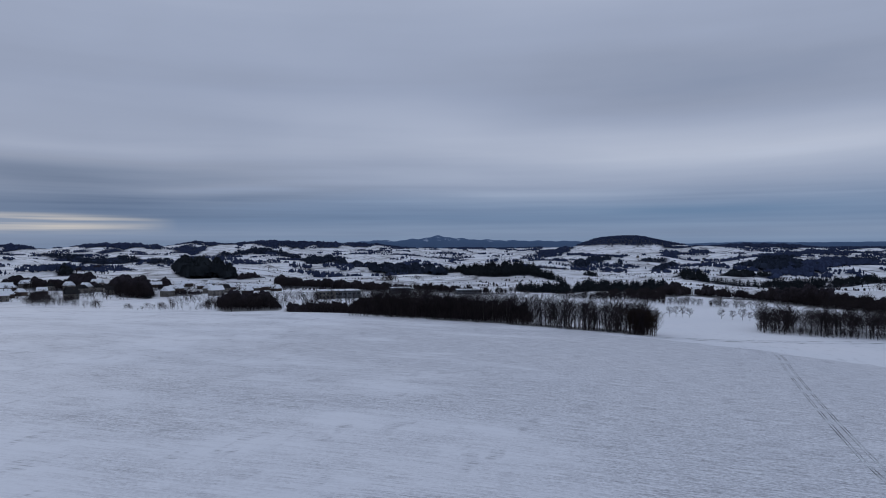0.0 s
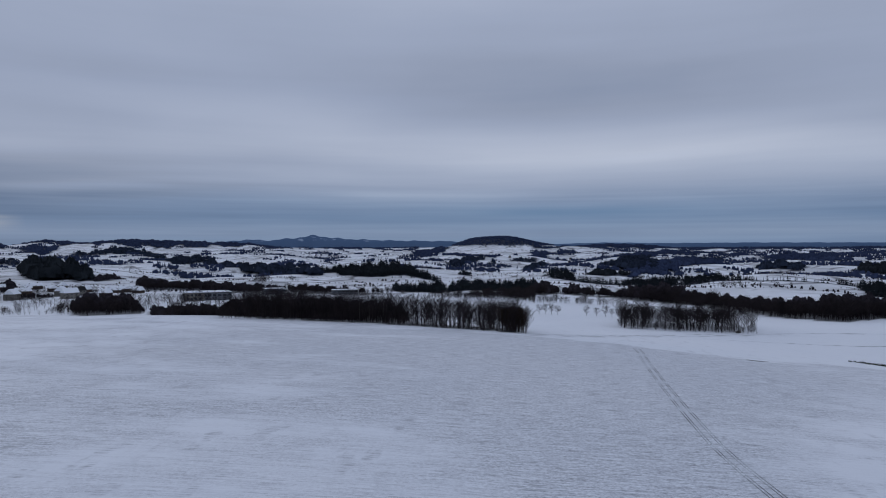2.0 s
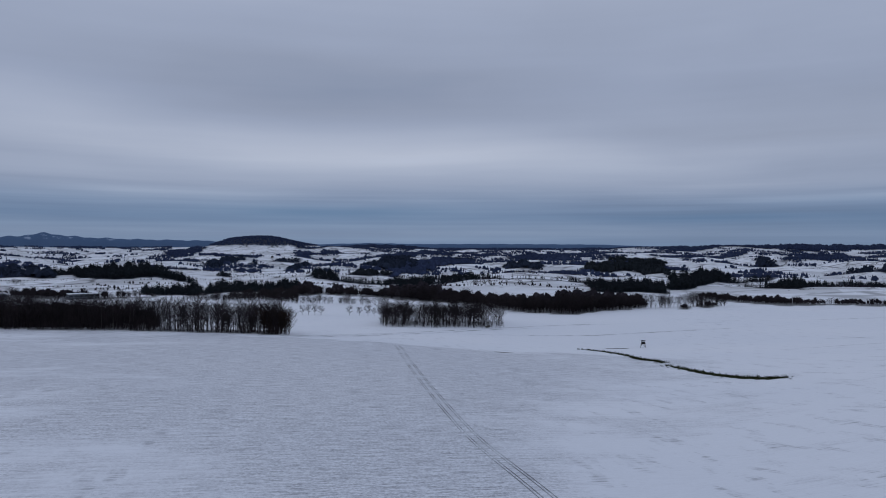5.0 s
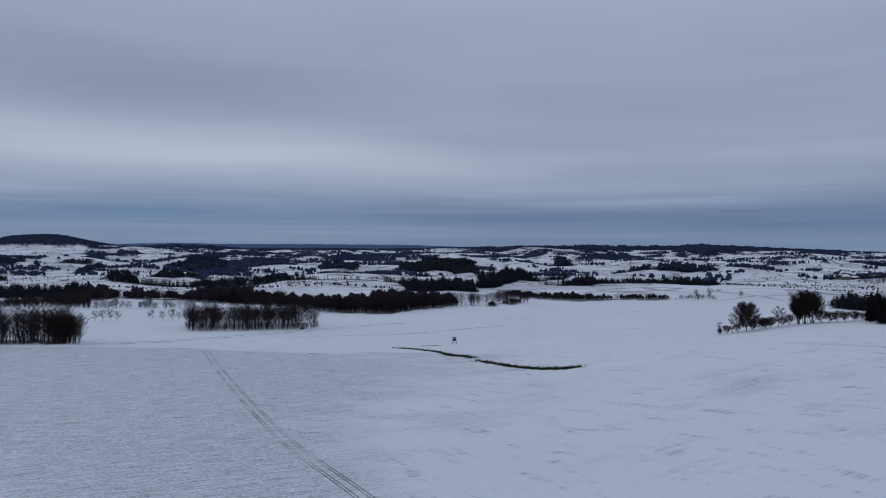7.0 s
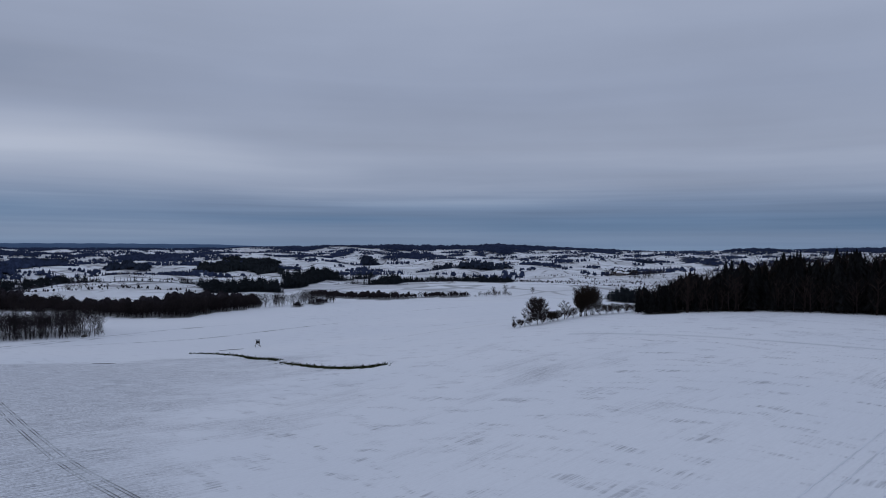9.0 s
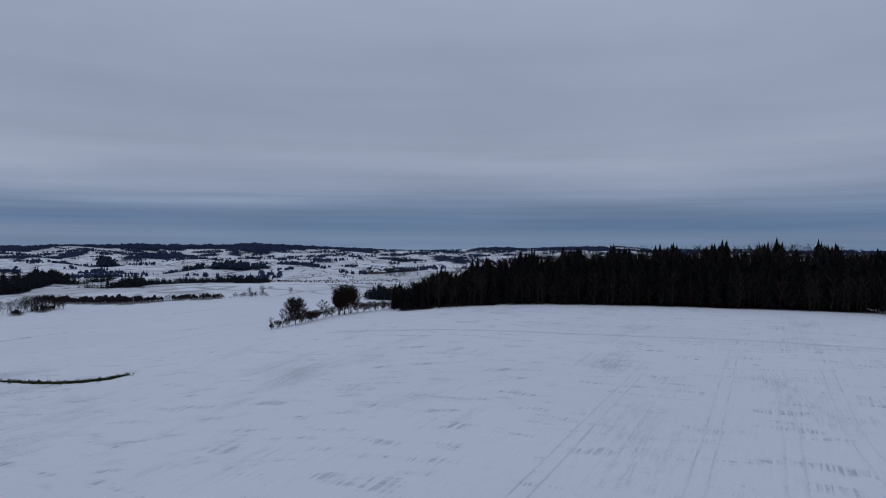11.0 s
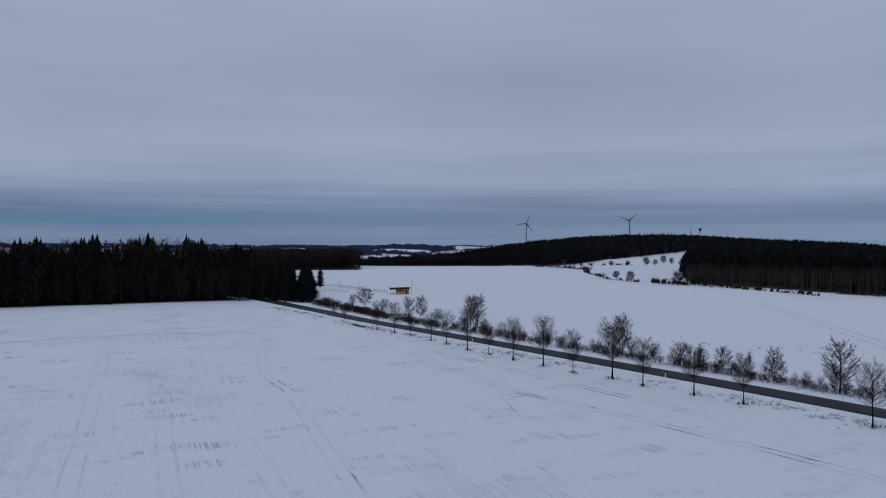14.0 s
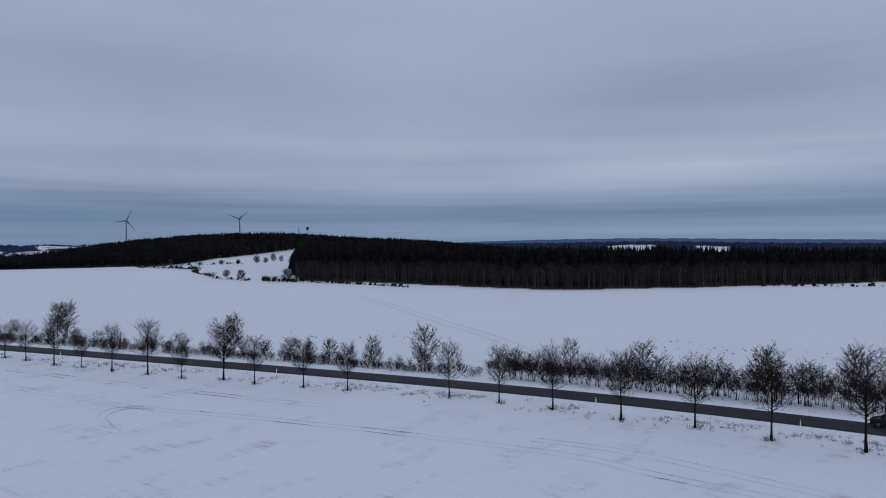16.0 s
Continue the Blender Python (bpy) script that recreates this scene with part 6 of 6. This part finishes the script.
def shelter():
    """An open-fronted yellow timber shelter with a flat dark roof."""
    root = new("yellow_shelter")
    x0, x1, d = -3.7, 3.7, 3.2
    for i in range(20):
        u = x0 + 2.0 + (x1 - x0 - 2.0) * i / 20
        part("board", box(bmesh.new(), u + 0.01, u + 0.255, -d / 2, -d / 2 + 0.04, 0.1, 2.05), YELLOW, root)
    for i in range(12):
        v = -d / 2 + 0.05 + (d - 0.1) * i / 12
        part("board", box(bmesh.new(), x1 - 0.04, x1, v, v + 0.25, 0.1, 2.15), YELLOW, root)
        part("board", box(bmesh.new(), x0 + 2.0, x0 + 2.04, v, v + 0.25, 0.1, 2.05), YELLOW, root)
    part("back_wall", box(bmesh.new(), x0 + 2.0, x1, d / 2 - 0.06, d / 2, 0.1, 2.3, 0.01), YELLOW, root)
    for u in (x0 + 0.1, x0 + 1.0, x1 - 0.15):
        for v in (-d / 2 + 0.02, d / 2 - 0.1):
            part("post", box(bmesh.new(), u - 0.07, u + 0.07, v - 0.07, v + 0.07, 0, 2.15, 0.01), PLANK, root, "dark timber post")
    bm = box(bmesh.new(), x0 - 0.4, x1 + 0.4, -d / 2 - 0.5, d / 2 + 0.4, 2.15, 2.42, 0.02)
    bmesh.ops.transform(bm, verts=bm.verts, matrix=Matrix.Translation((0, 0, 2.2)) @ Euler((radians(4), radians(-1.5), 0)).to_matrix().to_4x4() @ Matrix.Translation((0, 0, -2.2)))
    part("roof", bm, TAR, root, "flat tarred roof")
    part("window", box(bmesh.new(), -1.3, 1.7, -d / 2 - 0.03, -d / 2 - 0.005, 1.1, 1.85), GLASS, root, "wide dark window opening")
    part("door", box(bmesh.new(), 2.2, 3.05, -d / 2 - 0.04, -d / 2 - 0.005, 0.1, 1.95), PLANK, root, "plank door")
    part("bench", box(bmesh.new(), x0 + 0.3, x0 + 1.8, d / 2 - 0.6, d / 2 - 0.2, 0.4, 0.46, 0.01), PLANK, root)
    x, y = 197.7, -200.5
    root.matrix_basis = pose(x, y, float(height(x, y)), 0, 0, 225)
    return tagged(root, "yellow timber shelter with a flat dark roof, snow-covered field round it", "shelter")


def mast(name, x, y, h, label, brace=0.0, banded=False):
    root = new(name)
    part("pole", rod(bmesh.new(), (0, 0, -0.2), (0, 0, h), 0.06, 0.045), STEEL if not banded else WHITE, root)
    if banded:
        for i in range(4):
            z = 0.5 + i * h / 4.4
            part("band", rod(bmesh.new(), (0, 0, z), (0, 0, z + h / 9), 0.075), BLACK, root, "black band")
    if brace:
        part("stay", rod(bmesh.new(), (-brace, 0, 0), (0, 0, h * 0.75), 0.03), PLANK, root, "slanting stay")
    part("cap", rod(bmesh.new(), (0, 0, h), (0, 0, h + 0.06), 0.07, 0.03), BLACK, root)
    root.matrix_basis = pose(x, y, float(height(x, y)), 0, 0, 45)
    return tagged(root, label, "pole")


def fence(name, path, gap, h, label):
    root = new(name)
    shared = None
    last = []
    for (ax, ay), (bx, by) in zip(path, path[1:]):
        n = max(1, int(hypot(bx - ax, by - ay) / gap))
        for i in range(n):
            last.append((ax + (bx - ax) * i / n, ay + (by - ay) * i / n))
    last.append(path[-1])
    for x, y in last:
        z = float(height(x, y))
        if shared is None:
            post = part("post", rod(bmesh.new(), (0, 0, -0.2), (0, 0, h), 0.075, 0.06, 6), PLANK, root)
            shared = post.data
        else:
            post = new("post", shared)
            post.parent = root
        post.location = (x, y, z)
    for f in (0.45, 0.85):
        for i, (p, q) in enumerate(zip(last, last[1:])):
            if i % 2 == 0 or f < 0.5:
                part("rail", rod(bmesh.new(), (*p, float(height(*p)) + h * f), (*q, float(height(*q)) + h * f), 0.025, None, 4), PLANK, root)
    return tagged(root, label, "fence")


def caravan():
    root = new("caravan")
    bm = box(bmesh.new(), -2.2, 2.2, -1.05, 1.05, 0.5, 2.3, 0.25)
    part("body", bm, WHITE, root)
    for u in (-1.2, 0.6):
        part("window", box(bmesh.new(), u - 0.45, u + 0.45, -1.065, -1.04, 1.3, 1.85, 0.0), GLASS, root, "dark window")
    part("door", box(bmesh.new(), 1.3, 1.9, -1.065, -1.04, 0.6, 2.0), WHITE, root)
    part("drawbar", rod(bmesh.new(), (2.2, 0, 0.45), (3.4, 0, 0.45), 0.05), STEEL, root)
    for s in (-1, 1):
        wheel = part("wheel", rod(bmesh.new(), (0.1, s * 0.85, 0.32), (0.1, s * 1.05, 0.32), 0.32, None, 16), RUBBER, root)
        part("hub", rod(bmesh.new(), (0.1, s * 1.05, 0.32), (0.1, s * 1.07, 0.32), 0.16, None, 10), STEEL, wheel)
    x, y = 261.0, -207.5
    root.matrix_basis = pose(x, y, float(height(x, y)), 0, 0, 40)
    tagged(root, "small white caravan parked beside a larch", "caravan")


shelter()
mast("antenna_mast", 195.6, -205.2, 5.3, "thin steel aerial mast beside the shelter")
mast("striped_pole", 240.8, -205.4, 4.1, "black and white banded pole with a stay", 2.2, True)
mast("striped_pole", 224.8, -202.7, 4.4, "black and white banded pole with a stay", 2.4, True)
fence("wooden_fence", [(203, -198.3), (218.1, -201.5), (242.8, -211.5), (263, -216.5)], 1.9, 1.35, "low wooden post fence in the snow")
fence("wooden_fence", [(236, -189), (228, -190.5), (219, -191)], 2.0, 1.1, "short run of wooden posts in the snow")
caravan()


# ------------------------------------------------------------------ road furniture and the car
def delineator():
    root = new("delineator_post")
    part("shaft", box(bmesh.new(), -0.06, 0.06, -0.05, 0.05, 0.0, 1.0, 0.02), WHITE, root)
    part("band", box(bmesh.new(), -0.063, 0.063, -0.053, 0.053, 0.80, 0.88, 0.01), BLACK, root, "narrow black band")
    part("reflector", box(bmesh.new(), -0.025, 0.025, -0.06, -0.053, 0.81, 0.87), CLEARLAMP, root)
    return tagged(root, "white plastic delineator post beside the road", "post", "delineator posts")


post = delineator()
for i, (x, off) in enumerate(((-26.6, -0.75), (-4.7, -0.75), (44.2, -0.75), (89.2, -0.75), (155, -0.75), (-16, 6.4), (22, 6.4), (66, 6.4), (118, 6.4))):
    px, py = road_at(x, off)
    m = pose(px, py, float(height(px, py)) + 0.18, 0, 3 if i % 2 else -2, -15)
    if i == 0:
        post.matrix_basis = m
    else:
        copy_thing(post, m)


def car():
    """A dark estate car on the road."""
    root = new("car")
    L, W = 4.4, 1.76
    prof = [(-2.2, 0.32), (-2.2, 0.86), (-2.02, 1.0), (-1.75, 1.42), (-1.3, 1.5), (0.0, 1.5), (0.5, 1.42), (1.15, 0.98), (1.95, 0.84), (2.18, 0.68), (2.2, 0.32)]
    bm = bmesh.new()
    rings = []
    for f, s in ((0.90, -1.0), (1.0, -0.86), (1.0, 0.86), (0.90, 1.0)):
        ring = []
        for x, z in prof:
            tuck = 0.12 * max(0.0, (z - 0.9) / 0.6)
            ring.append(bm.verts.new((x * (0.985 if f < 1 else 1), s * (W / 2 - tuck), z if f == 1 else z - 0.02)))
        rings.append(ring)
    for a, b in zip(rings, rings[1:]):
        for i in range(len(prof)):
            j = (i + 1) % len(prof)
            bm.faces.new((a[i], a[j], b[j], b[i]))
    bm.faces.new(rings[0])
    bm.faces.new(rings[-1][::-1])
    bmesh.ops.recalc_face_normals(bm, faces=bm.faces)
    bmesh.ops.bevel(bm, geom=list(bm.edges), offset=0.03, segments=2, affect="EDGES")
    body = part("body", bm, PAINT, root)
    for s in (-1, 1):
        for u0, u1 in ((-1.55, -0.75), (-0.68, 0.08), (0.14, 0.72)):
            bm = bmesh.new()
            pts = [(u0, 0.98), (u1, 0.98), (min(u1, 0.42), 1.38), (max(u0, -1.45), 1.38)]
            f = [bm.verts.new((x, s * (W / 2 - 0.12 * (z - 0.9) / 0.6 + 0.012), z)) for x, z in pts]
            bm.faces.new(f)
            bmesh.ops.solidify(bm, geom=list(bm.faces), thickness=0.008)
            part("side_window", bm, GLASS, root, "dark side window")
        part("headlight", box(bmesh.new(), 2.08, 2.2, s * 0.62 - 0.16, s * 0.62 + 0.16, 0.64, 0.76, 0.02), CLEARLAMP, root)
        part("tail_light", box(bmesh.new(), -2.21, -2.12, s * 0.66 - 0.1, s * 0.66 + 0.1, 0.8, 1.0, 0.02), REDLAMP, root)
        part("mirror", box(bmesh.new(), 0.62, 0.74, s * 0.98 - 0.08, s * 0.98 + 0.08, 0.96, 1.08, 0.03), PAINT, root)
        for x in (-1.32, 1.36):
            wheel = part("wheel", rod(bmesh.new(), (x, s * 0.68, 0.31), (x, s * 0.885, 0.31), 0.31, None, 20), RUBBER, root)
            part("rim", rod(bmesh.new(), (x, s * 0.88, 0.31), (x, s * 0.90, 0.31), 0.2, 0.18, 12), STEEL, wheel)
    bm = bmesh.new()
    f = [bm.verts.new(p) for p in ((0.56, -0.66, 1.40), (0.56, 0.66, 1.40), (1.14, 0.72, 1.02), (1.14, -0.72, 1.02))]
    bm.faces.new(f)
    bmesh.ops.solidify(bm, geom=list(bm.faces), thickness=0.01)
    bmesh.ops.translate(bm, verts=bm.verts, vec=(0.03, 0, 0.02))
    part("windscreen", bm, GLASS, root, "dark windscreen")
    part("number_plate", box(bmesh.new(), 2.2, 2.215, -0.26, 0.26, 0.44, 0.55), WHITE, root, "plain white plate")
    px, py = road_at(-34.5, 4.6)
    root.matrix_basis = pose(px, py, float(height(px, py)) + 0.36, 0, 0, -24.2)
    return tagged(root, "dark estate car driving on the cleared road", "car")


car()


# ------------------------------------------------------------------ the raised hide in the hollow
def hide():
    root = new("hunting_hide")
    for sx in (-1, 1):
        for sy in (-1, 1):
            part("leg", rod(bmesh.new(), (sx * 1.15, sy * 1.0, 0), (sx * 0.55, sy * 0.55, 1.5), 0.06, None, 6), PLANK, root)
        part("brace", rod(bmesh.new(), (sx * 1.0, -0.9, 0.35), (sx * 0.65, 0.6, 1.3), 0.04, None, 6), PLANK, root)
    part("platform", box(bmesh.new(), -0.85, 0.85, -0.85, 0.85, 1.45, 1.55, 0.01), PLANK, root)
    for a in range(4):
        bm = box(bmesh.new(), -0.7, 0.7, 0.66, 0.7, 1.55, 2.25, 0.005)
        bmesh.ops.rotate(bm, verts=bm.verts, cent=(0, 0, 0), matrix=Euler((0, 0, a * pi / 2)).to_matrix())
        part("side_panel", bm, TAR, root)
        bm = box(bmesh.new(), -0.7, 0.7, 0.66, 0.7, 2.6, 2.85, 0.005)
        bmesh.ops.rotate(bm, verts=bm.verts, cent=(0, 0, 0), matrix=Euler((0, 0, a * pi / 2)).to_matrix())
        part("upper_panel", bm, TAR, root)
    for sx in (-1, 1):
        for sy in (-1, 1):
            part("corner_post", box(bmesh.new(), sx * 0.68 - 0.04, sx * 0.68 + 0.04, sy * 0.68 - 0.04, sy * 0.68 + 0.04, 1.55, 2.85), PLANK, root)
    roof = part("roof", box(bmesh.new(), -0.85, 0.85, -0.85, 0.95, 2.85, 2.93, 0.01), TAR, root)
    part("snow_cover", box(bmesh.new(), -0.8, 0.8, -0.8, 0.9, 2.93, 3.0, 0.02), CLEAN_SNOW, roof)
    for i in range(5):
        part("rung", rod(bmesh.new(), (-0.3, 0.9 + 0.12 * i, 1.4 - 0.28 * i), (0.3, 0.9 + 0.12 * i, 1.4 - 0.28 * i), 0.03, None, 6), PLANK, root)
    x, y = 227.0, 156.0
    root.matrix_basis = pose(x, y, float(height(x, y)), 0, 0, 35)
    tagged(root, "dark wooden hunting hide on legs in the snowy hollow", "hunting hide")


hide()


def boulder():
    bm = bmesh.new()
    bmesh.ops.create_icosphere(bm, subdivisions=3, radius=1.0)
    for v in bm.verts:
        v.co *= 1 + 0.25 * noise.noise(v.co * 1.7)
    bmesh.ops.scale(bm, vec=(2.6, 1.0, 0.7), verts=bm.verts)
    me = bpy.data.meshes.new("boulder")
    bm.to_mesh(me)
    bm.free()
    me.materials.append(MUD)
    ob = new("culvert_mound", me)
    ob.matrix_basis = pose(231.5, 247.5, float(height(231.5, 247.5)) + 0.3, 0, 0, 30)
    tagged(ob, "dark earthy mound at the grove's foot", "mound")


boulder()


# ------------------------------------------------------------------ wind turbines, towers on the hill
def turbine(az, r, hub, blade, spin, face):
    root = new("wind_turbine")
    bm = rod(bmesh.new(), (0, 0, 0), (0, 0, hub), 2.1, 1.1, 20)
    part("tower", bm, STEEL, root)
    bm = box(bmesh.new(), -1.6, 1.6, -3.0, 5.0, hub - 1.4, hub + 1.7, 0.6)
    part("nacelle", bm, STEEL, root)
    bm = bmesh.new()
    bmesh.ops.create_uvsphere(bm, u_segments=14, v_segments=8, radius=1.7, matrix=Matrix.Translation((0, -4.0, hub)))
    nose = part("hub", bm, STEEL, root)
    for i in range(3):
        bm = bmesh.new()
        n = 9
        rings = []
        for k in range(n):
            f = k / (n - 1)
            c = (2.2 + 1.4 * sin(pi * min(1, f * 3)) * (1 if f < .34 else 0)) * (1 - f) ** 0.7 + 0.35
            tw = radians(22 * (1 - f))
            ring = []
            for a in range(6):
                t = 2 * pi * a / 6
                u, v = cos(t) * c / 2, sin(t) * c * 0.12
                ring.append(bm.verts.new((u * cos(tw) - v * sin(tw), -4.0 + u * sin(tw) + v * cos(tw), 1.0 + blade * f)))
            rings.append(ring)
        for a, b in zip(rings, rings[1:]):
            for j in range(6):
                bm.faces.new((a[j], a[(j + 1) % 6], b[(j + 1) % 6], b[j]))
        bm.faces.new(rings[-1])
        bmesh.ops.rotate(bm, verts=bm.verts, cent=(0, -4, 0), matrix=Euler((0, radians(spin + 120 * i), 0)).to_matrix())
        bmesh.ops.translate(bm, verts=bm.verts, vec=(0, 0, hub))
        part("blade", bm, STEEL, nose)
    x, y = at(az, r)
    z = float(height(x, y))
    root.matrix_basis = pose(x, y, z, 0, 0, -az + face)
    return tagged(root, "pale grey three-bladed wind turbine behind the wooded hill", "wind turbine", "wind turbines")


for az, spin, el, face in ((145.8, 22, 1.66, 10), (154.0, 52, 1.89, -20)):
    x, y = at(az, 1900)
    turbine(az, 1900, EYE + 1900 * tan(radians(el)) - float(height(x, y)), 31.0, spin, face)


def lattice(az, r, h, label, name="radio_tower", wide=2.4, cabin=False):
    root = new(name)
    for sx in (-1, 1):
        for sy in (-1, 1):
            part("leg", rod(bmesh.new(), (sx * wide, sy * wide, 0), (sx * wide * 0.5, sy * wide * 0.5, h), 0.22, 0.16, 5), PLANK, root)
    n = 6
    for i in range(n):
        a, b = 1 - 0.5 * i / n, 1 - 0.5 * (i + 1) / n
        for sy in (-1, 1):
            part("brace", rod(bmesh.new(), (-wide * a, sy * wide * a, h * i / n), (wide * b, sy * wide * b, h * (i + 1) / n), 0.12, None, 4), PLANK, root)
    if cabin:
        part("cabin", box(bmesh.new(), -2.4, 2.4, -2.4, 2.4, h, h + 3.5, 0.1), PLANK, root, "dark wooden cabin")
        part("roof", rod(bmesh.new(), (0, 0, h + 3.5), (0, 0, h + 6), 3.4, 0.1, 4), TAR, root)
    part("aerial", rod(bmesh.new(), (0, 0, h), (0, 0, h + 8), 0.25, 0.1, 6), STEEL, root)
    x, y = at(az, r)
    root.matrix_basis = pose(x, y, float(height(x, y)), 0, 0, -az)
    tagged(root, label, "tower")


lattice(159.3, 1340, 23, "dark lookout tower rising from the wooded hill", "lookout_tower", 2.6, True)
lattice(158.6, 1360, 27, "thin lattice radio mast on the wooded hill", "radio_mast", 0.9)
lattice(195.9, 2600, 52, "thin lattice radio mast far behind the wood", "radio_mast", 2.0)


# ------------------------------------------------------------------ houses of the valley
def house(seed, w, d, h, rh, wall, label):
    rng = random.Random(seed)
    root = new("house")
    part("wall", box(bmesh.new(), -w / 2, w / 2, -d / 2, d / 2, -0.5, h), wall, root)
    bm = bmesh.new()
    a = [bm.verts.new((x, y, z)) for x, y, z in ((-w / 2 - .4, -d / 2 - .5, h - .2), (w / 2 + .4, -d / 2 - .5, h - .2), (w / 2 + .4, d / 2 + .5, h - .2), (-w / 2 - .4, d / 2 + .5, h - .2), (-w / 2 - .4, 0, h + rh), (w / 2 + .4, 0, h + rh))]
    for f in ((0, 1, 5, 4), (2, 3, 4, 5), (0, 4, 3), (1, 2, 5), (3, 2, 1, 0)):
        bm.faces.new([a[i] for i in f])
    roof = part("roof", bm, CLEAN_SNOW if rng.random() < 0.7 else TAR, root, "steep gabled roof")
    part("chimney", box(bmesh.new(), w * 0.2 - .35, w * 0.2 + .35, -.35, .35, h + rh * 0.5, h + rh + 0.9), BRICK, roof)
    for s in (-1, 1):
        for k in range(3):
            u = -w / 2 + w * (k + 0.5) / 3
            for z in ([0.9] if h < 4 else [0.9, 3.6]):
                part("window", box(bmesh.new(), u - .5, u + .5, s * d / 2 - .03, s * d / 2 + .03, z, z + 1.3), GLASS, root)
    return tagged(root, label, "house", "village houses")


kinds = [house(600, 11, 8.5, 5.4, 4.0, RENDER, "pale rendered village house with a snowy gabled roof"), house(601, 9.5, 8, 3.4, 4.2, BRICK, "brown village house with a steep roof"),
         house(602, 13, 9, 5.8, 4.4, RENDER, "large rendered village house with a snowy roof"), house(605, 15, 8, 4.2, 3.4, BRICK, "long brown barn in the village")]
rng = random.Random(610)
spots = []
for i in range(46):
    a = rng.uniform(-25.5, -3.5)
    spots.append((a, rng.uniform(720, 980)))
for i in range(26):
    spots.append((84.4 + abs(rng.gauss(0, 1.6)), rng.uniform(1400, 2150)))
for i in range(14):
    spots.append((rng.uniform(71, 79), rng.uniform(1900, 2500)))
for i in range(16):
    spots.append((rng.uniform(24, 33), rng.uniform(1900, 3300)))
for i, (a, r) in enumerate(spots):
    x, y = at(a, r)
    m = pose(x, y, float(height(x, y)), 0, 0, rng.uniform(0, 180))
    if i < 4:
        kinds[i].matrix_basis = m
    else:
        copy_thing(kinds[rng.randrange(4)], m)


def hall(az, r, w, d, h, office, label):
    """A long low industrial hall under snow."""
    root = new("industrial_hall")
    part("wall", box(bmesh.new(), -w / 2, w / 2, 0, d, -1, h), SHEET, root)
    for k in range(int(w / 4)):
        u = -w / 2 + 2 + 4 * k
        part("bay", box(bmesh.new(), u - 1.5, u + 1.5, -0.06, 0.02, h * 0.55, h * 0.82), GLASS, root, "dark strip window")
    roof = part("roof", box(bmesh.new(), -w / 2 - .4, w / 2 + .4, -0.5, d + .5, h, h + 0.4, 0.05), TAR, root)
    part("snow_cover", box(bmesh.new(), -w / 2 - .2, w / 2 + .2, -0.3, d + .3, h + 0.4, h + 0.75, 0.1), CLEAN_SNOW, roof)
    if office:
        block = part("office_block", box(bmesh.new(), -w / 2 - 2, -w / 2 + 13, -7, 0.5, -1, h + 1.0), RENDER, root, "pale rendered office block")
        for k in range(4):
            for z in (1.2, 4.4):
                u = -w / 2 + 3.2 * k
                part("window", box(bmesh.new(), u - .8, u + .8, -7.05, -6.97, z, z + 1.6), GLASS, block)
        part("flat_roof", box(bmesh.new(), -w / 2 - 2.4, -w / 2 + 13.4, -7.4, 0.4, h + 1.0, h + 1.5, 0.05), CLEAN_SNOW, block, "snow-covered flat roof")
    x, y = at(az, r)
    root.matrix_basis = pose(x, y, float(height(x, y)), 0, 0, -az + 8)
    tagged(root, label, "building")


hall(1.4, 612, 36, 24, 6.2, True, "long grey industrial hall with a snowy roof and pale office block")
hall(6.4, 700, 20, 14, 5.0, False, "low grey hall with a snow-covered roof among trees")
hall(12.0, 668, 24, 12, 4.0, False, "low grey hall with a snow-covered roof among trees")
